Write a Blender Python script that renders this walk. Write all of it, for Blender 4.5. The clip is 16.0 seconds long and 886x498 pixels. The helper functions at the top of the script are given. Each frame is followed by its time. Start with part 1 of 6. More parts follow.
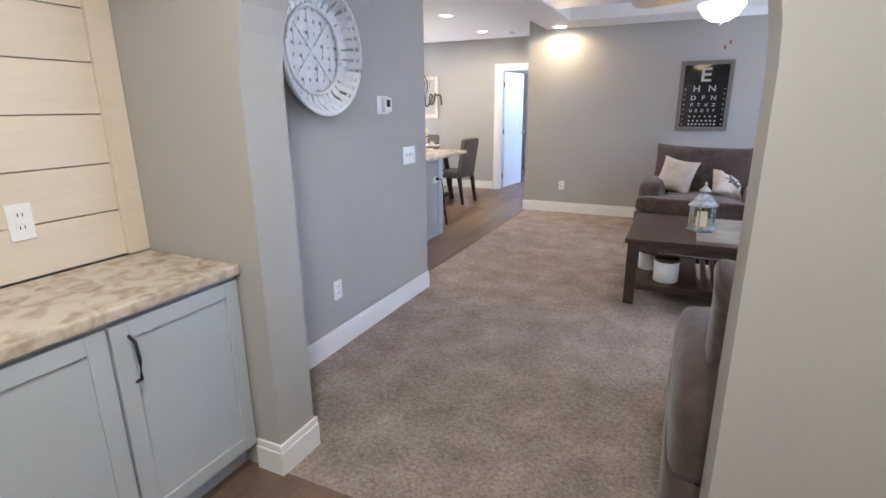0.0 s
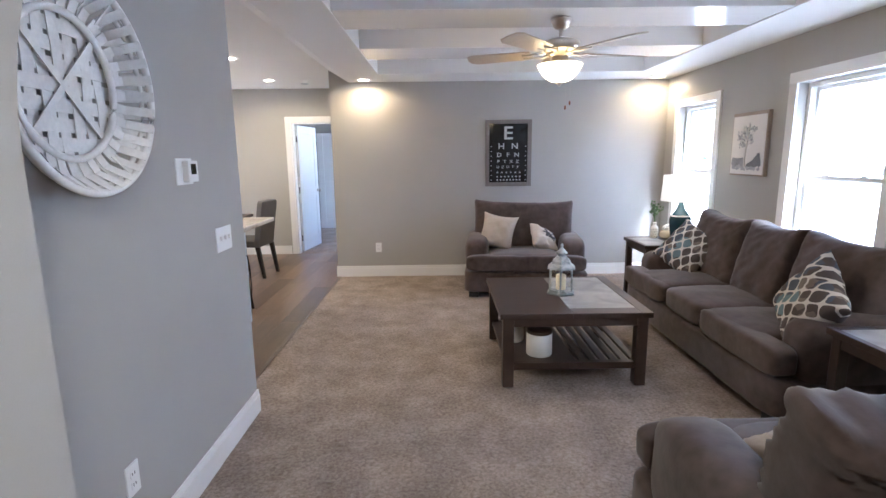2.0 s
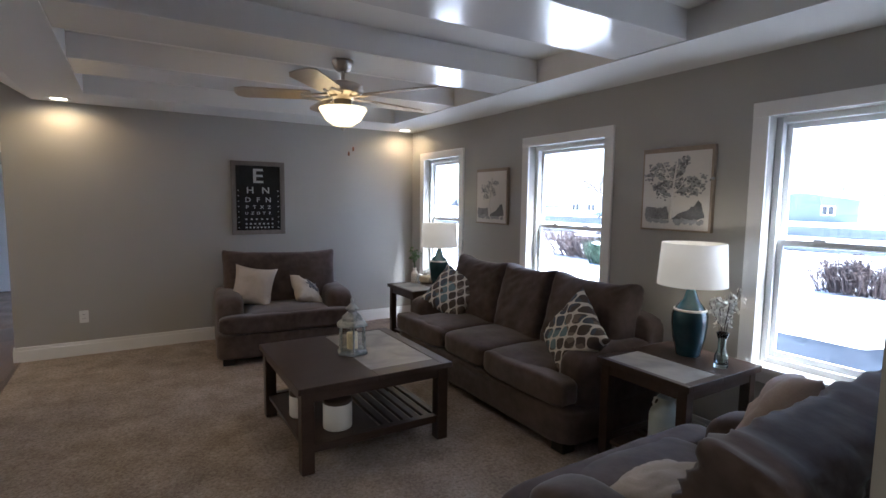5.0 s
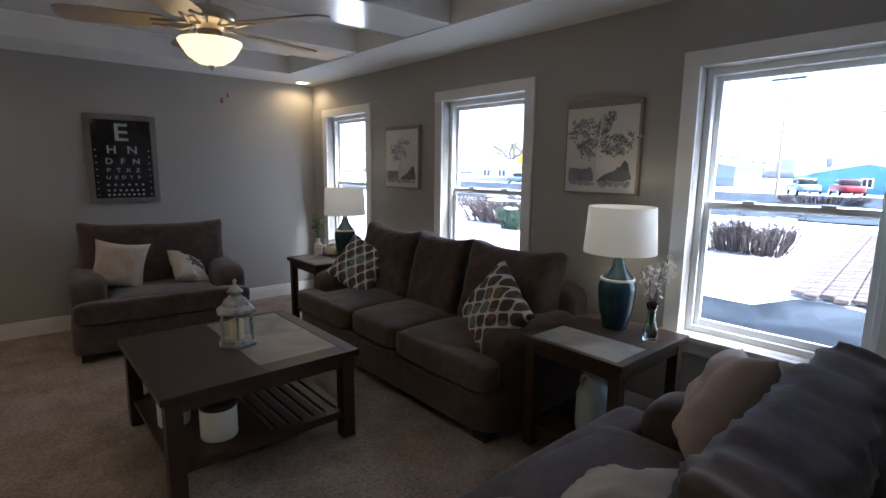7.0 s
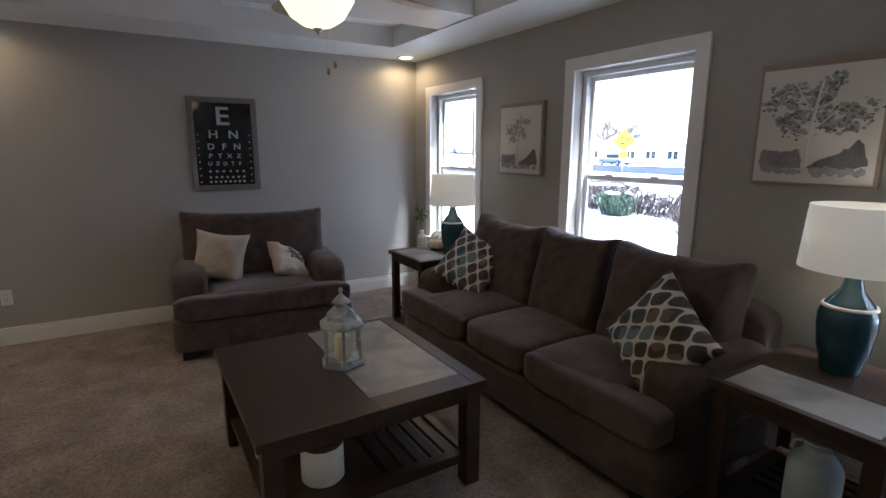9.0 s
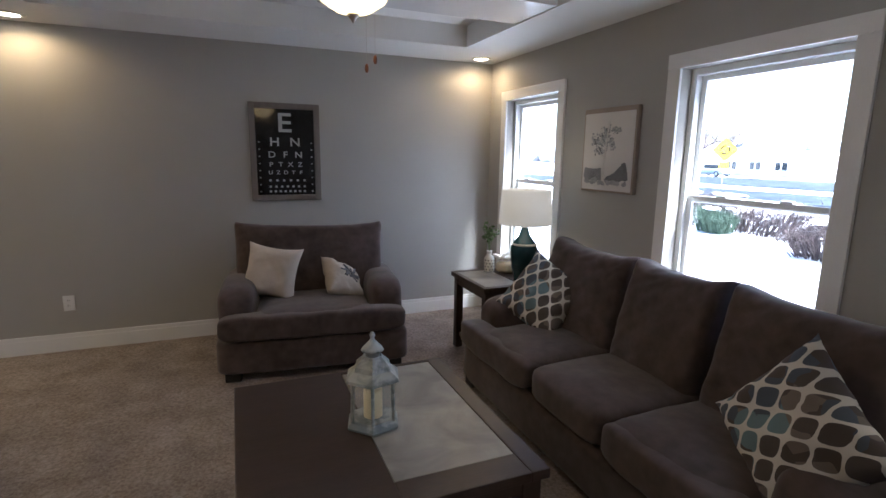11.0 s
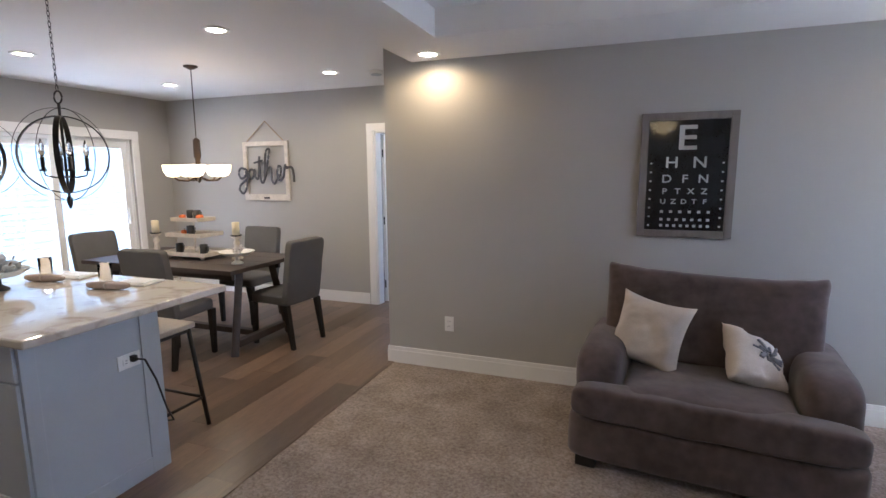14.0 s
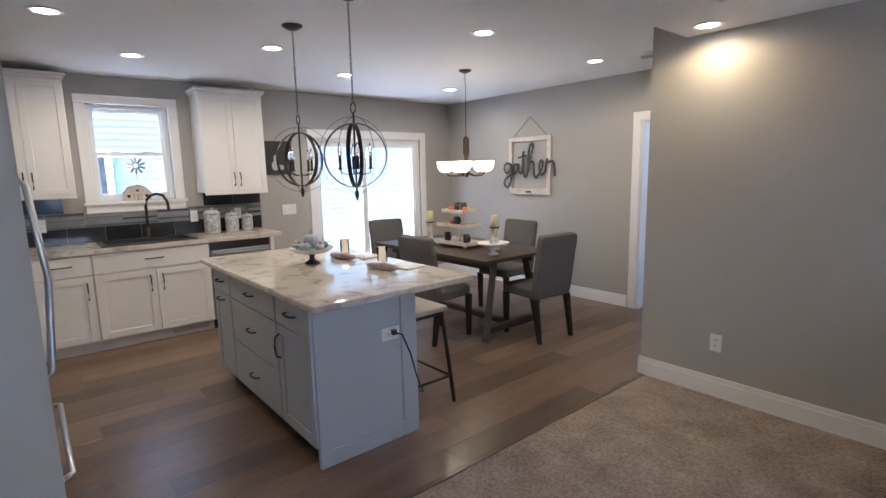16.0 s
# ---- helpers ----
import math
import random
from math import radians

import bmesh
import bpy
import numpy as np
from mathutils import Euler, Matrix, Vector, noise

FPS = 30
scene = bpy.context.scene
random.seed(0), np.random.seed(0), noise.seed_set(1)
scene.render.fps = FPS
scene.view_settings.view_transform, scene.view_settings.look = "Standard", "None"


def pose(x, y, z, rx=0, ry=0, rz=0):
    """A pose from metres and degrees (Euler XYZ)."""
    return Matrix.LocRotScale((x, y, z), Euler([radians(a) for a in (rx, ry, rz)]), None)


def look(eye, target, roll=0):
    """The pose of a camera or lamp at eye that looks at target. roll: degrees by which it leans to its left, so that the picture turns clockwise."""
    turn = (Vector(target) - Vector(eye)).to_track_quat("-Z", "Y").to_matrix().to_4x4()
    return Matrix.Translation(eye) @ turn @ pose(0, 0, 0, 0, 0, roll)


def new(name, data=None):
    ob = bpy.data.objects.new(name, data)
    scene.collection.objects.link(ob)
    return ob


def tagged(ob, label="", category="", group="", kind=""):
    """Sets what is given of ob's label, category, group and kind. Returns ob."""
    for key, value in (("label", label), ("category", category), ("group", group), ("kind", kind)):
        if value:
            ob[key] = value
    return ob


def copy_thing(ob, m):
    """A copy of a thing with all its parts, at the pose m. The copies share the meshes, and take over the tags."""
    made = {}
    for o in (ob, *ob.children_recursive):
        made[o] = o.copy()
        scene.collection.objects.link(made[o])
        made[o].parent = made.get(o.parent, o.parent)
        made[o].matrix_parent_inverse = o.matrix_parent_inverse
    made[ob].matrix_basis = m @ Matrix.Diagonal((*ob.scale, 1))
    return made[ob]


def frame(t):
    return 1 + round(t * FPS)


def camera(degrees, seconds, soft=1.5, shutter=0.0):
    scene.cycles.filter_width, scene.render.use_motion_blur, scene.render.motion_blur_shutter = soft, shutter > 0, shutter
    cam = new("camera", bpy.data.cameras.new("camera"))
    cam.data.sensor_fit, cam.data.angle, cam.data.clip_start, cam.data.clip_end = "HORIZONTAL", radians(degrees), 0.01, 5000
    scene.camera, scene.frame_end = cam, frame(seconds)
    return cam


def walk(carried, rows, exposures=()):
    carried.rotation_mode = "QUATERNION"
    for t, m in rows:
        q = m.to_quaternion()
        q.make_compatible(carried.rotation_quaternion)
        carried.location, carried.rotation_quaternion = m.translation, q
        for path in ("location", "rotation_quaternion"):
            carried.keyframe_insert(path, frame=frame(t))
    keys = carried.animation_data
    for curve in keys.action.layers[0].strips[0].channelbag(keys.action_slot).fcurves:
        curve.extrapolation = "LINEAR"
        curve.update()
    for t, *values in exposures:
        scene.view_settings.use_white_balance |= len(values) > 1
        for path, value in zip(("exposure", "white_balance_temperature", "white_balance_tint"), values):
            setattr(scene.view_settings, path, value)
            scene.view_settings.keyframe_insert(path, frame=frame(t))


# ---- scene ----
cam = camera(82.6, 16.0)
PATH = [
    (0, (0.156, 0.182, 1.39), (-0.665, 1.923, 0.848), -0.5),
    (0.5, (0.02, 0.353, 1.417), (-0.555, 2.217, 0.976), -0.3),
    (1, (-0.118, 0.59, 1.428), (-0.615, 2.478, 0.994), -0.4),
    (1.5, (-0.27, 0.743, 1.427), (-0.661, 2.66, 1.012), -0.2),
    (2, (-0.509, 0.852, 1.454), (-0.503, 2.819, 1.094), -0.7),
    (2.5, (-0.63, 0.936, 1.472), (-0.386, 2.899, 1.174), 0.3),
    (3, (-0.678, 1.072, 1.474), (-0.327, 3.026, 1.234), 0.1),
    (3.5, (-0.726, 1.158, 1.476), (-0.195, 3.075, 1.274), 1.4),
    (4, (-0.846, 1.211, 1.461), (-0.127, 3.068, 1.272), 1.0),
    (4.5, (-0.862, 1.252, 1.483), (0.062, 3.016, 1.3), 0.6),
    (7, (-0.56, 1.625, 1.445), (0.742, 3.109, 1.127), 0.7),
    (7.5, (-0.537, 1.821, 1.449), (0.946, 3.104, 1.057), 0.5),
    (8, (-0.557, 1.996, 1.448), (1.0, 3.187, 1.048), 0.4),
    (8.5, (-0.543, 2.122, 1.454), (0.846, 3.503, 1.048), 0.6),
    (9, (-0.415, 2.235, 1.456), (0.614, 3.905, 1.066), 0.2),
    (11.5, (-0.079, 2.736, 1.488), (0.509, 4.61, 1.109), 0.8),
    (12, (-0.045, 2.884, 1.485), (0.21, 4.83, 1.098), 0.4),
    (12.5, (0.035, 3.0, 1.512), (-0.047, 4.968, 1.165), 0.4),
    (13, (0.056, 3.117, 1.515), (-0.279, 5.059, 1.195), -0.7),
    (13.5, (0.037, 3.321, 1.524), (-0.436, 5.238, 1.204), 0.0),
    (14, (-0.014, 3.45, 1.515), (-0.703, 5.304, 1.216), -0.4),
    (14.5, (-0.027, 3.51, 1.511), (-1.044, 5.201, 1.189), -1.0),
    (15, (0.01, 3.55, 1.527), (-1.217, 5.101, 1.226), -0.4),
    (15.5, (0.022, 3.57, 1.528), (-1.362, 4.982, 1.229), -0.9),
    (16, (0.02, 3.615, 1.519), (-1.501, 4.875, 1.21), -1.3),
]
walk(cam, [(t, look(eye, target, roll)) for t, eye, target, roll in PATH],
     exposures=[(0.0, 4.8, 5100, 9), (2.0, 4.6, 5200, 10), (3.0, 4.35, 5200, 9), (4.5, 3.45, 5350, 9), (7.0, 2.65, 5500, 8), (8.0, 2.5, 5550, 9), (9.0, 2.88, 5500, 9),
                (11.5, 3.3, 5450, 9), (12.5, 3.6, 5350, 11), (14.0, 3.9, 5250, 11), (16.0, 3.8, 5150, 10)])

# ---- world and lights ----
world = bpy.data.worlds.new("world")
scene.world = world
world.use_nodes = True
wn = world.node_tree.nodes
sky = wn.new("ShaderNodeTexSky")
sky.sky_type = "NISHITA"
sky.sun_disc = False
sky.sun_elevation, sky.sun_rotation = radians(55), radians(169)
sky.air_density, sky.dust_density, sky.ozone_density = 1.0, 3.0, 1.0
world.node_tree.links.new(sky.outputs[0], wn["Background"].inputs[0])
wn["Background"].inputs[1].default_value = 0.15


def lamp(name, kind, m, watts, colour=(1, 1, 1), size=0.1, **more):
    data = bpy.data.lights.new(name, kind)
    data.energy, data.color = watts, colour
    if kind == "AREA":
        data.shape, data.size, data.size_y = "RECTANGLE", size, more.get("size_y", size)
        data.spread = radians(more.get("spread", 170))
    elif kind == "SUN":
        data.angle = size
    else:
        data.shadow_soft_size = size
    if kind == "SPOT":
        data.spot_size, data.spot_blend = radians(more.get("cone", 120)), more.get("blend", 0.6)
    ob = new(name, data)
    ob.matrix_world = m
    return ob


lamp("sun", "SUN", look((1.8, -9, 13), (0, 0, 0)), 3.6, (1, 0.97, 0.93), radians(20))


# ---- materials ----
def mat(name, colour, rough=0.6, metal=0.0, vary=0.08, scale=6.0, fine=120.0, bump=0.05, dist=0.002, coat=0.0, spec=0.5, sheen=0.0, rand=0.0, stretch=(1, 1, 1)):
    m = bpy.data.materials.new(name)
    m.use_nodes = True
    nt, n = m.node_tree, m.node_tree.nodes
    b = n["Principled BSDF"]
    b.inputs["Roughness"].default_value, b.inputs["Metallic"].default_value = rough, metal
    b.inputs["Coat Weight"].default_value, b.inputs["Specular IOR Level"].default_value = coat, spec
    b.inputs["Sheen Weight"].default_value = sheen
    tc, mp = n.new("ShaderNodeTexCoord"), n.new("ShaderNodeMapping")
    mp.inputs["Scale"].default_value = stretch
    nt.links.new(tc.outputs["Object"], mp.inputs[0])
    big, small = n.new("ShaderNodeTexNoise"), n.new("ShaderNodeTexNoise")
    for t, s in ((big, scale), (small, fine)):
        t.inputs["Scale"].default_value, t.inputs["Detail"].default_value = s, 4
        nt.links.new(mp.outputs[0], t.inputs["Vector"])
    mix = n.new("ShaderNodeMath")
    mix.operation = "ADD"
    nt.links.new(big.outputs["Fac"], mix.inputs[0])
    nt.links.new(small.outputs["Fac"], mix.inputs[1])
    ramp = n.new("ShaderNodeMapRange")
    ramp.inputs["From Min"].default_value, ramp.inputs["From Max"].default_value = 0.6, 1.4
    ramp.inputs["To Min"].default_value, ramp.inputs["To Max"].default_value = 1 - vary, 1 + vary
    nt.links.new(mix.outputs[0], ramp.inputs[0])
    value = ramp.outputs[0]
    if rand:
        info, rr, mul = n.new("ShaderNodeObjectInfo"), n.new("ShaderNodeMapRange"), n.new("ShaderNodeMath")
        rr.inputs["To Min"].default_value, rr.inputs["To Max"].default_value = 1 - rand, 1 + rand
        mul.operation = "MULTIPLY"
        nt.links.new(info.outputs["Random"], rr.inputs[0])
        nt.links.new(rr.outputs[0], mul.inputs[0])
        nt.links.new(value, mul.inputs[1])
        value = mul.outputs[0]
    sc = n.new("ShaderNodeVectorMath")
    sc.operation = "SCALE"
    sc.inputs[0].default_value = colour
    nt.links.new(value, sc.inputs["Scale"])
    nt.links.new(sc.outputs[0], b.inputs["Base Color"])
    if bump:
        bp = n.new("ShaderNodeBump")
        bp.inputs["Strength"].default_value, bp.inputs["Distance"].default_value = bump, dist
        nt.links.new(small.outputs["Fac"], bp.inputs["Height"])
        nt.links.new(bp.outputs[0], b.inputs["Normal"])
    return m


def two_tone(name, a, c, scale, rough, low=0.42, high=0.58, bump=0.0, detail=6, spec=0.5):
    m = mat(name, a, rough, vary=0.05, bump=bump, spec=spec)
    nt, n = m.node_tree, m.node_tree.nodes
    t, r = n.new("ShaderNodeTexNoise"), n.new("ShaderNodeMapRange")
    t.inputs["Scale"].default_value, t.inputs["Detail"].default_value, t.inputs["Distortion"].default_value = scale, detail, 0.6
    tc, mx = n.new("ShaderNodeTexCoord"), n.new("ShaderNodeMix")
    nt.links.new(tc.outputs["Object"], t.inputs["Vector"])
    r.inputs["From Min"].default_value, r.inputs["From Max"].default_value = low, high
    nt.links.new(t.outputs["Fac"], r.inputs[0])
    mx.data_type = "RGBA"
    mx.inputs[6].default_value, mx.inputs[7].default_value = (*a, 1), (*c, 1)
    nt.links.new(r.outputs[0], mx.inputs[0])
    nt.links.new(mx.outputs[2], n["Principled BSDF"].inputs["Base Color"])
    return m


def glow(name, colour, strength, base=(0.9, 0.88, 0.84)):
    m = mat(name, base, 0.5, vary=0.02, bump=0)
    b = m.node_tree.nodes["Principled BSDF"]
    b.inputs["Emission Color"].default_value, b.inputs["Emission Strength"].default_value = (*colour, 1), strength
    return m


def glass(name, tint=(1, 1, 1), rough=0.0):
    m = bpy.data.materials.new(name)
    m.use_nodes = True
    b = m.node_tree.nodes["Principled BSDF"]
    b.inputs["Base Color"].default_value = (*tint, 1)
    b.inputs["Roughness"].default_value, b.inputs["Transmission Weight"].default_value, b.inputs["IOR"].default_value = rough, 1.0, 1.45
    return m


M_WALL = mat("wall_paint", (0.402, 0.388, 0.360), 0.75, vary=0.03, scale=2, fine=300, bump=0.06, dist=0.001, spec=0.3)
M_CEIL = mat("ceiling_paint", (0.78, 0.77, 0.75), 0.8, vary=0.02, scale=2, fine=200, bump=0.05, dist=0.001, spec=0.25)
M_BEAM = mat("beam_gloss_paint", (0.78, 0.77, 0.76), 0.16, vary=0.02, scale=2, bump=0.01, spec=0.5)
M_TRIM = mat("trim_paint", (0.80, 0.79, 0.77), 0.35, vary=0.03, scale=4, bump=0.02)
M_VINYL_W = mat("window_vinyl", (0.80, 0.81, 0.81), 0.35, vary=0.02, bump=0.01)
M_CARPET = two_tone("carpet_pile", (0.225, 0.178, 0.148), (0.41, 0.345, 0.30), 60, 0.95, 0.3, 0.7, spec=0.1)
nt = M_CARPET.node_tree
cn = nt.nodes.new("ShaderNodeTexNoise")
cn.inputs["Scale"].default_value, cn.inputs["Detail"].default_value = 140, 3
ct = nt.nodes.new("ShaderNodeTexCoord")
nt.links.new(ct.outputs["Object"], cn.inputs["Vector"])
cb = nt.nodes.new("ShaderNodeBump")
cb.inputs["Strength"].default_value, cb.inputs["Distance"].default_value = 0.6, 0.012
nt.links.new(cn.outputs["Fac"], cb.inputs["Height"])
nt.links.new(cb.outputs[0], nt.nodes["Principled BSDF"].inputs["Normal"])
cw, cr, cs = nt.nodes.new("ShaderNodeTexNoise"), nt.nodes.new("ShaderNodeMapRange"), nt.nodes.new("ShaderNodeVectorMath")
cw.inputs["Scale"].default_value, cw.inputs["Detail"].default_value = 4.5, 5
cr.inputs["From Min"].default_value, cr.inputs["From Max"].default_value = 0.3, 0.7
cr.inputs["To Min"].default_value, cr.inputs["To Max"].default_value = 0.78, 1.2
cs.operation = "SCALE"
nt.links.new(ct.outputs["Object"], cw.inputs["Vector"])
nt.links.new(cw.outputs["Fac"], cr.inputs[0])
nt.links.new(nt.nodes["Principled BSDF"].inputs["Base Color"].links[0].from_socket, cs.inputs[0])
nt.links.new(cr.outputs[0], cs.inputs["Scale"])
nt.links.new(cs.outputs[0], nt.nodes["Principled BSDF"].inputs["Base Color"])
M_PLANK = mat("vinyl_plank", (0.155, 0.102, 0.070), 0.30, vary=0.28, scale=3.5, fine=26, bump=0.08, dist=0.001, rand=0.38, stretch=(5, 0.6, 1))
M_SUB = mat("subfloor", (0.05, 0.04, 0.03), 0.9)
M_SOFA = mat("brown_velour", (0.076, 0.054, 0.048), 0.85, vary=0.42, scale=4, fine=17, bump=0.3, dist=0.005, sheen=0.25, spec=0.2)
M_FEET = mat("black_feet", (0.01, 0.009, 0.008), 0.5)
M_WOOD = mat("espresso_wood", (0.045, 0.027, 0.020), 0.38, vary=0.3, scale=3, fine=30, bump=0.06, dist=0.001, stretch=(1, 6, 6))
M_SLATE = two_tone("slate_inset", (0.20, 0.195, 0.185), (0.36, 0.34, 0.31), 5, 0.38, 0.35, 0.65)
M_NICKEL = mat("brushed_nickel", (0.55, 0.50, 0.44), 0.3, 1.0, vary=0.05, bump=0.02)
M_STEEL = mat("stainless_steel", (0.50, 0.51, 0.53), 0.3, 1.0, vary=0.04, fine=60, stretch=(1, 1, 40), bump=0.02)
M_BLADE = mat("fan_blade_wood", (0.42, 0.36, 0.29), 0.4, vary=0.1, stretch=(6, 1, 1))
M_BLACK = mat("black_metal", (0.012, 0.011, 0.011), 0.4, vary=0.1, bump=0.03)
M_CABW = mat("white_cabinet_paint", (0.74, 0.73, 0.71), 0.4, vary=0.02, bump=0.02)
M_CABG = mat("grey_cabinet_paint", (0.43, 0.46, 0.49), 0.42, vary=0.03, bump=0.02)
M_LAM = two_tone("marbled_laminate", (0.62, 0.57, 0.50), (0.36, 0.30, 0.25), 9, 0.09, 0.5, 0.72, detail=9)
M_SPLASH = mat("grey_tile", (0.16, 0.165, 0.17), 0.25, vary=0.15, rand=0.7, scale=12, bump=0.02)
M_LAMH = two_tone("beige_stone_laminate", (0.56, 0.49, 0.40), (0.30, 0.23, 0.17), 16, 0.16, 0.44, 0.68, detail=10)
M_SPLASHD = mat("dark_glass_tile", (0.028, 0.03, 0.036), 0.10, vary=0.2, rand=0.4, scale=10, bump=0.01)
M_SHIP = mat("whitewashed_plank", (0.66, 0.57, 0.46), 0.6, vary=0.045, scale=3, fine=16, stretch=(1, 0.5, 6), bump=0.05, rand=0.04)
M_FABG = mat("grey_chair_fabric", (0.13, 0.125, 0.12), 0.9, vary=0.12, fine=200, bump=0.2, spec=0.2)
M_DARKW = mat("dark_table_wood", (0.055, 0.04, 0.033), 0.45, vary=0.25, scale=3, fine=25, stretch=(1, 8, 8), bump=0.05)
M_WHITE = mat("white_enamel", (0.75, 0.74, 0.71), 0.35, vary=0.04, bump=0.02)
M_PLATE = mat("white_plastic", (0.78, 0.78, 0.76), 0.4, vary=0.02, bump=0.0)
M_CREAM = mat("cream_cloth", (0.47, 0.41, 0.35), 0.9, vary=0.08, fine=150, bump=0.25, spec=0.15)
M_TAUPE = mat("taupe_cloth", (0.44, 0.36, 0.31), 0.85, vary=0.10, fine=150, bump=0.2, spec=0.2)
M_TEAL = two_tone("teal_glaze", (0.012, 0.040, 0.056), (0.03, 0.08, 0.095), 6, 0.10, 0.35, 0.7)
M_SHADE = glow("lamp_shade_linen", (1.0, 0.86, 0.66), 0.035, (0.85, 0.82, 0.75))
M_BOWL = glow("frosted_bowl", (1.0, 0.70, 0.33), 0.30, (0.6, 0.5, 0.36))
M_CAN = glow("downlight_lens", (1.0, 0.85, 0.62), 3.0)
M_SCREEN = mat("thermostat_screen", (0.03, 0.035, 0.03), 0.2)
M_CHARTB = mat("chart_print", (0.014, 0.015, 0.017), 0.06, vary=0.3, bump=0.0)
M_CHARTF = mat("weathered_frame", (0.17, 0.148, 0.132), 0.6, vary=0.2, stretch=(8, 8, 1))
M_INKW = mat("chart_letter", (0.42, 0.42, 0.42), 0.5)
M_INKG = mat("grey_ink", (0.16, 0.16, 0.17), 0.8, vary=0.3, scale=20)
M_INKL = mat("pale_grey_ink", (0.34, 0.34, 0.35), 0.8, vary=0.3, scale=20)
M_INKM = mat("middle_grey_ink", (0.24, 0.24, 0.25), 0.8, vary=0.4, scale=9)
M_CANVAS = mat("canvas", (0.66, 0.63, 0.60), 0.85, vary=0.04, fine=300, bump=0.1)
M_EDGE = mat("canvas_edge_wood", (0.32, 0.26, 0.21), 0.8, vary=0.1)
M_BASKET = mat("whitewashed_basket", (0.82, 0.81, 0.79), 0.7, vary=0.1, scale=12, fine=60, bump=0.15)
M_LEAF = mat("leaf", (0.10, 0.17, 0.06), 0.6, vary=0.3, scale=15)
M_PETAL = mat("white_petal", (0.75, 0.74, 0.68), 0.6)
M_GLASS = glass("clear_glass")
M_TGLASS = glass("teal_glass", (0.82, 0.96, 0.96), 0.02)
M_LANT = two_tone("galvanised_patina", (0.20, 0.23, 0.23), (0.42, 0.44, 0.43), 18, 0.5)
M_GALV = two_tone("galvanised_tin", (0.26, 0.27, 0.27), (0.44, 0.45, 0.45), 30, 0.45)
M_THIN = glass("thin_clear_glass")
M_THIN.node_tree.nodes["Principled BSDF"].inputs["IOR"].default_value = 1.12
M_CANDLE = mat("ivory_wax", (0.72, 0.64, 0.42), 0.5, vary=0.03, bump=0.0)
M_GREYW = mat("grey_script_board", (0.07, 0.072, 0.078), 0.6, vary=0.2)
M_OLDW = mat("distressed_white_wood", (0.60, 0.55, 0.47), 0.7, vary=0.2, scale=15)
M_SNOW = mat("snow", (0.82, 0.84, 0.87), 0.7, vary=0.05, scale=0.7, fine=8, bump=0.3, dist=0.03)
M_ASPH = two_tone("wet_asphalt", (0.010, 0.011, 0.014), (0.05, 0.058, 0.07), 0.9, 0.5, 0.40, 0.66, detail=9, spec=0.12)
M_PAVER = mat("paver", (0.11, 0.08, 0.074), 0.5, vary=0.15, rand=0.2, scale=8)
M_TWIG = mat("bare_twigs", (0.05, 0.036, 0.034), 0.9, vary=0.3)
M_BUSH = mat("evergreen", (0.03, 0.055, 0.035), 0.9, vary=0.3)
M_BLUE = mat("blue_siding", (0.06, 0.17, 0.27), 0.7, vary=0.05, scale=0.5)
M_SIDE = mat("pale_siding", (0.11, 0.14, 0.155), 0.6, vary=0.03)
M_GREYB = mat("grey_building", (0.32, 0.31, 0.30), 0.8, vary=0.1, scale=0.5)
# Pale blue-grey because distance haze is mixed into the woods' base colour
M_WOODS = mat("haze_tinted_woods", (0.24, 0.25, 0.28), 1.0, vary=0.4, scale=0.2)
M_YEL = mat("yellow_sign", (0.75, 0.48, 0.02), 0.5)
M_RED = mat("red_paint", (0.35, 0.03, 0.04), 0.4)
M_CARB = mat("pale_car_paint", (0.35, 0.42, 0.50), 0.3)
M_DGLASS = mat("dark_glass", (0.02, 0.025, 0.03), 0.08)
M_ORANGE = mat("orange_pumpkin", (0.60, 0.14, 0.02), 0.5)


# ---- building blocks ----
def box(bm, x0, x1, y0, y1, z0, z1, bevel=0.0, seg=2):
    r = bmesh.ops.create_cube(bm, size=1.0)
    vs = r["verts"]
    for v in vs:
        v.co = Vector(((x0 + x1) / 2 + v.co.x * (x1 - x0), (y0 + y1) / 2 + v.co.y * (y1 - y0), (z0 + z1) / 2 + v.co.z * (z1 - z0)))
    if bevel:
        es = {e for v in vs for e in v.link_edges}
        bmesh.ops.bevel(bm, geom=list(es), offset=bevel, segments=seg, affect="EDGES", profile=0.6)
    return bm


def one_box(*a, **k):
    return box(bmesh.new(), *a, **k)


def lathe(bm, profile, cx=0, cy=0, n=24):
    """profile: rows of radius and height, turned round the upright through (cx, cy)."""
    rings = []
    for r, z in profile:
        rings.append([bm.verts.new((cx + max(r, 1e-4) * math.cos(2 * math.pi * i / n), cy + max(r, 1e-4) * math.sin(2 * math.pi * i / n), z)) for i in range(n)])
    for a, b in zip(rings, rings[1:]):
        for i in range(n):
            bm.faces.new((a[i], a[(i + 1) % n], b[(i + 1) % n], b[i]))
    for ring, flip in ((rings[0], True), (rings[-1], False)):
        bm.faces.new(ring[::-1] if flip else ring)
    return bm


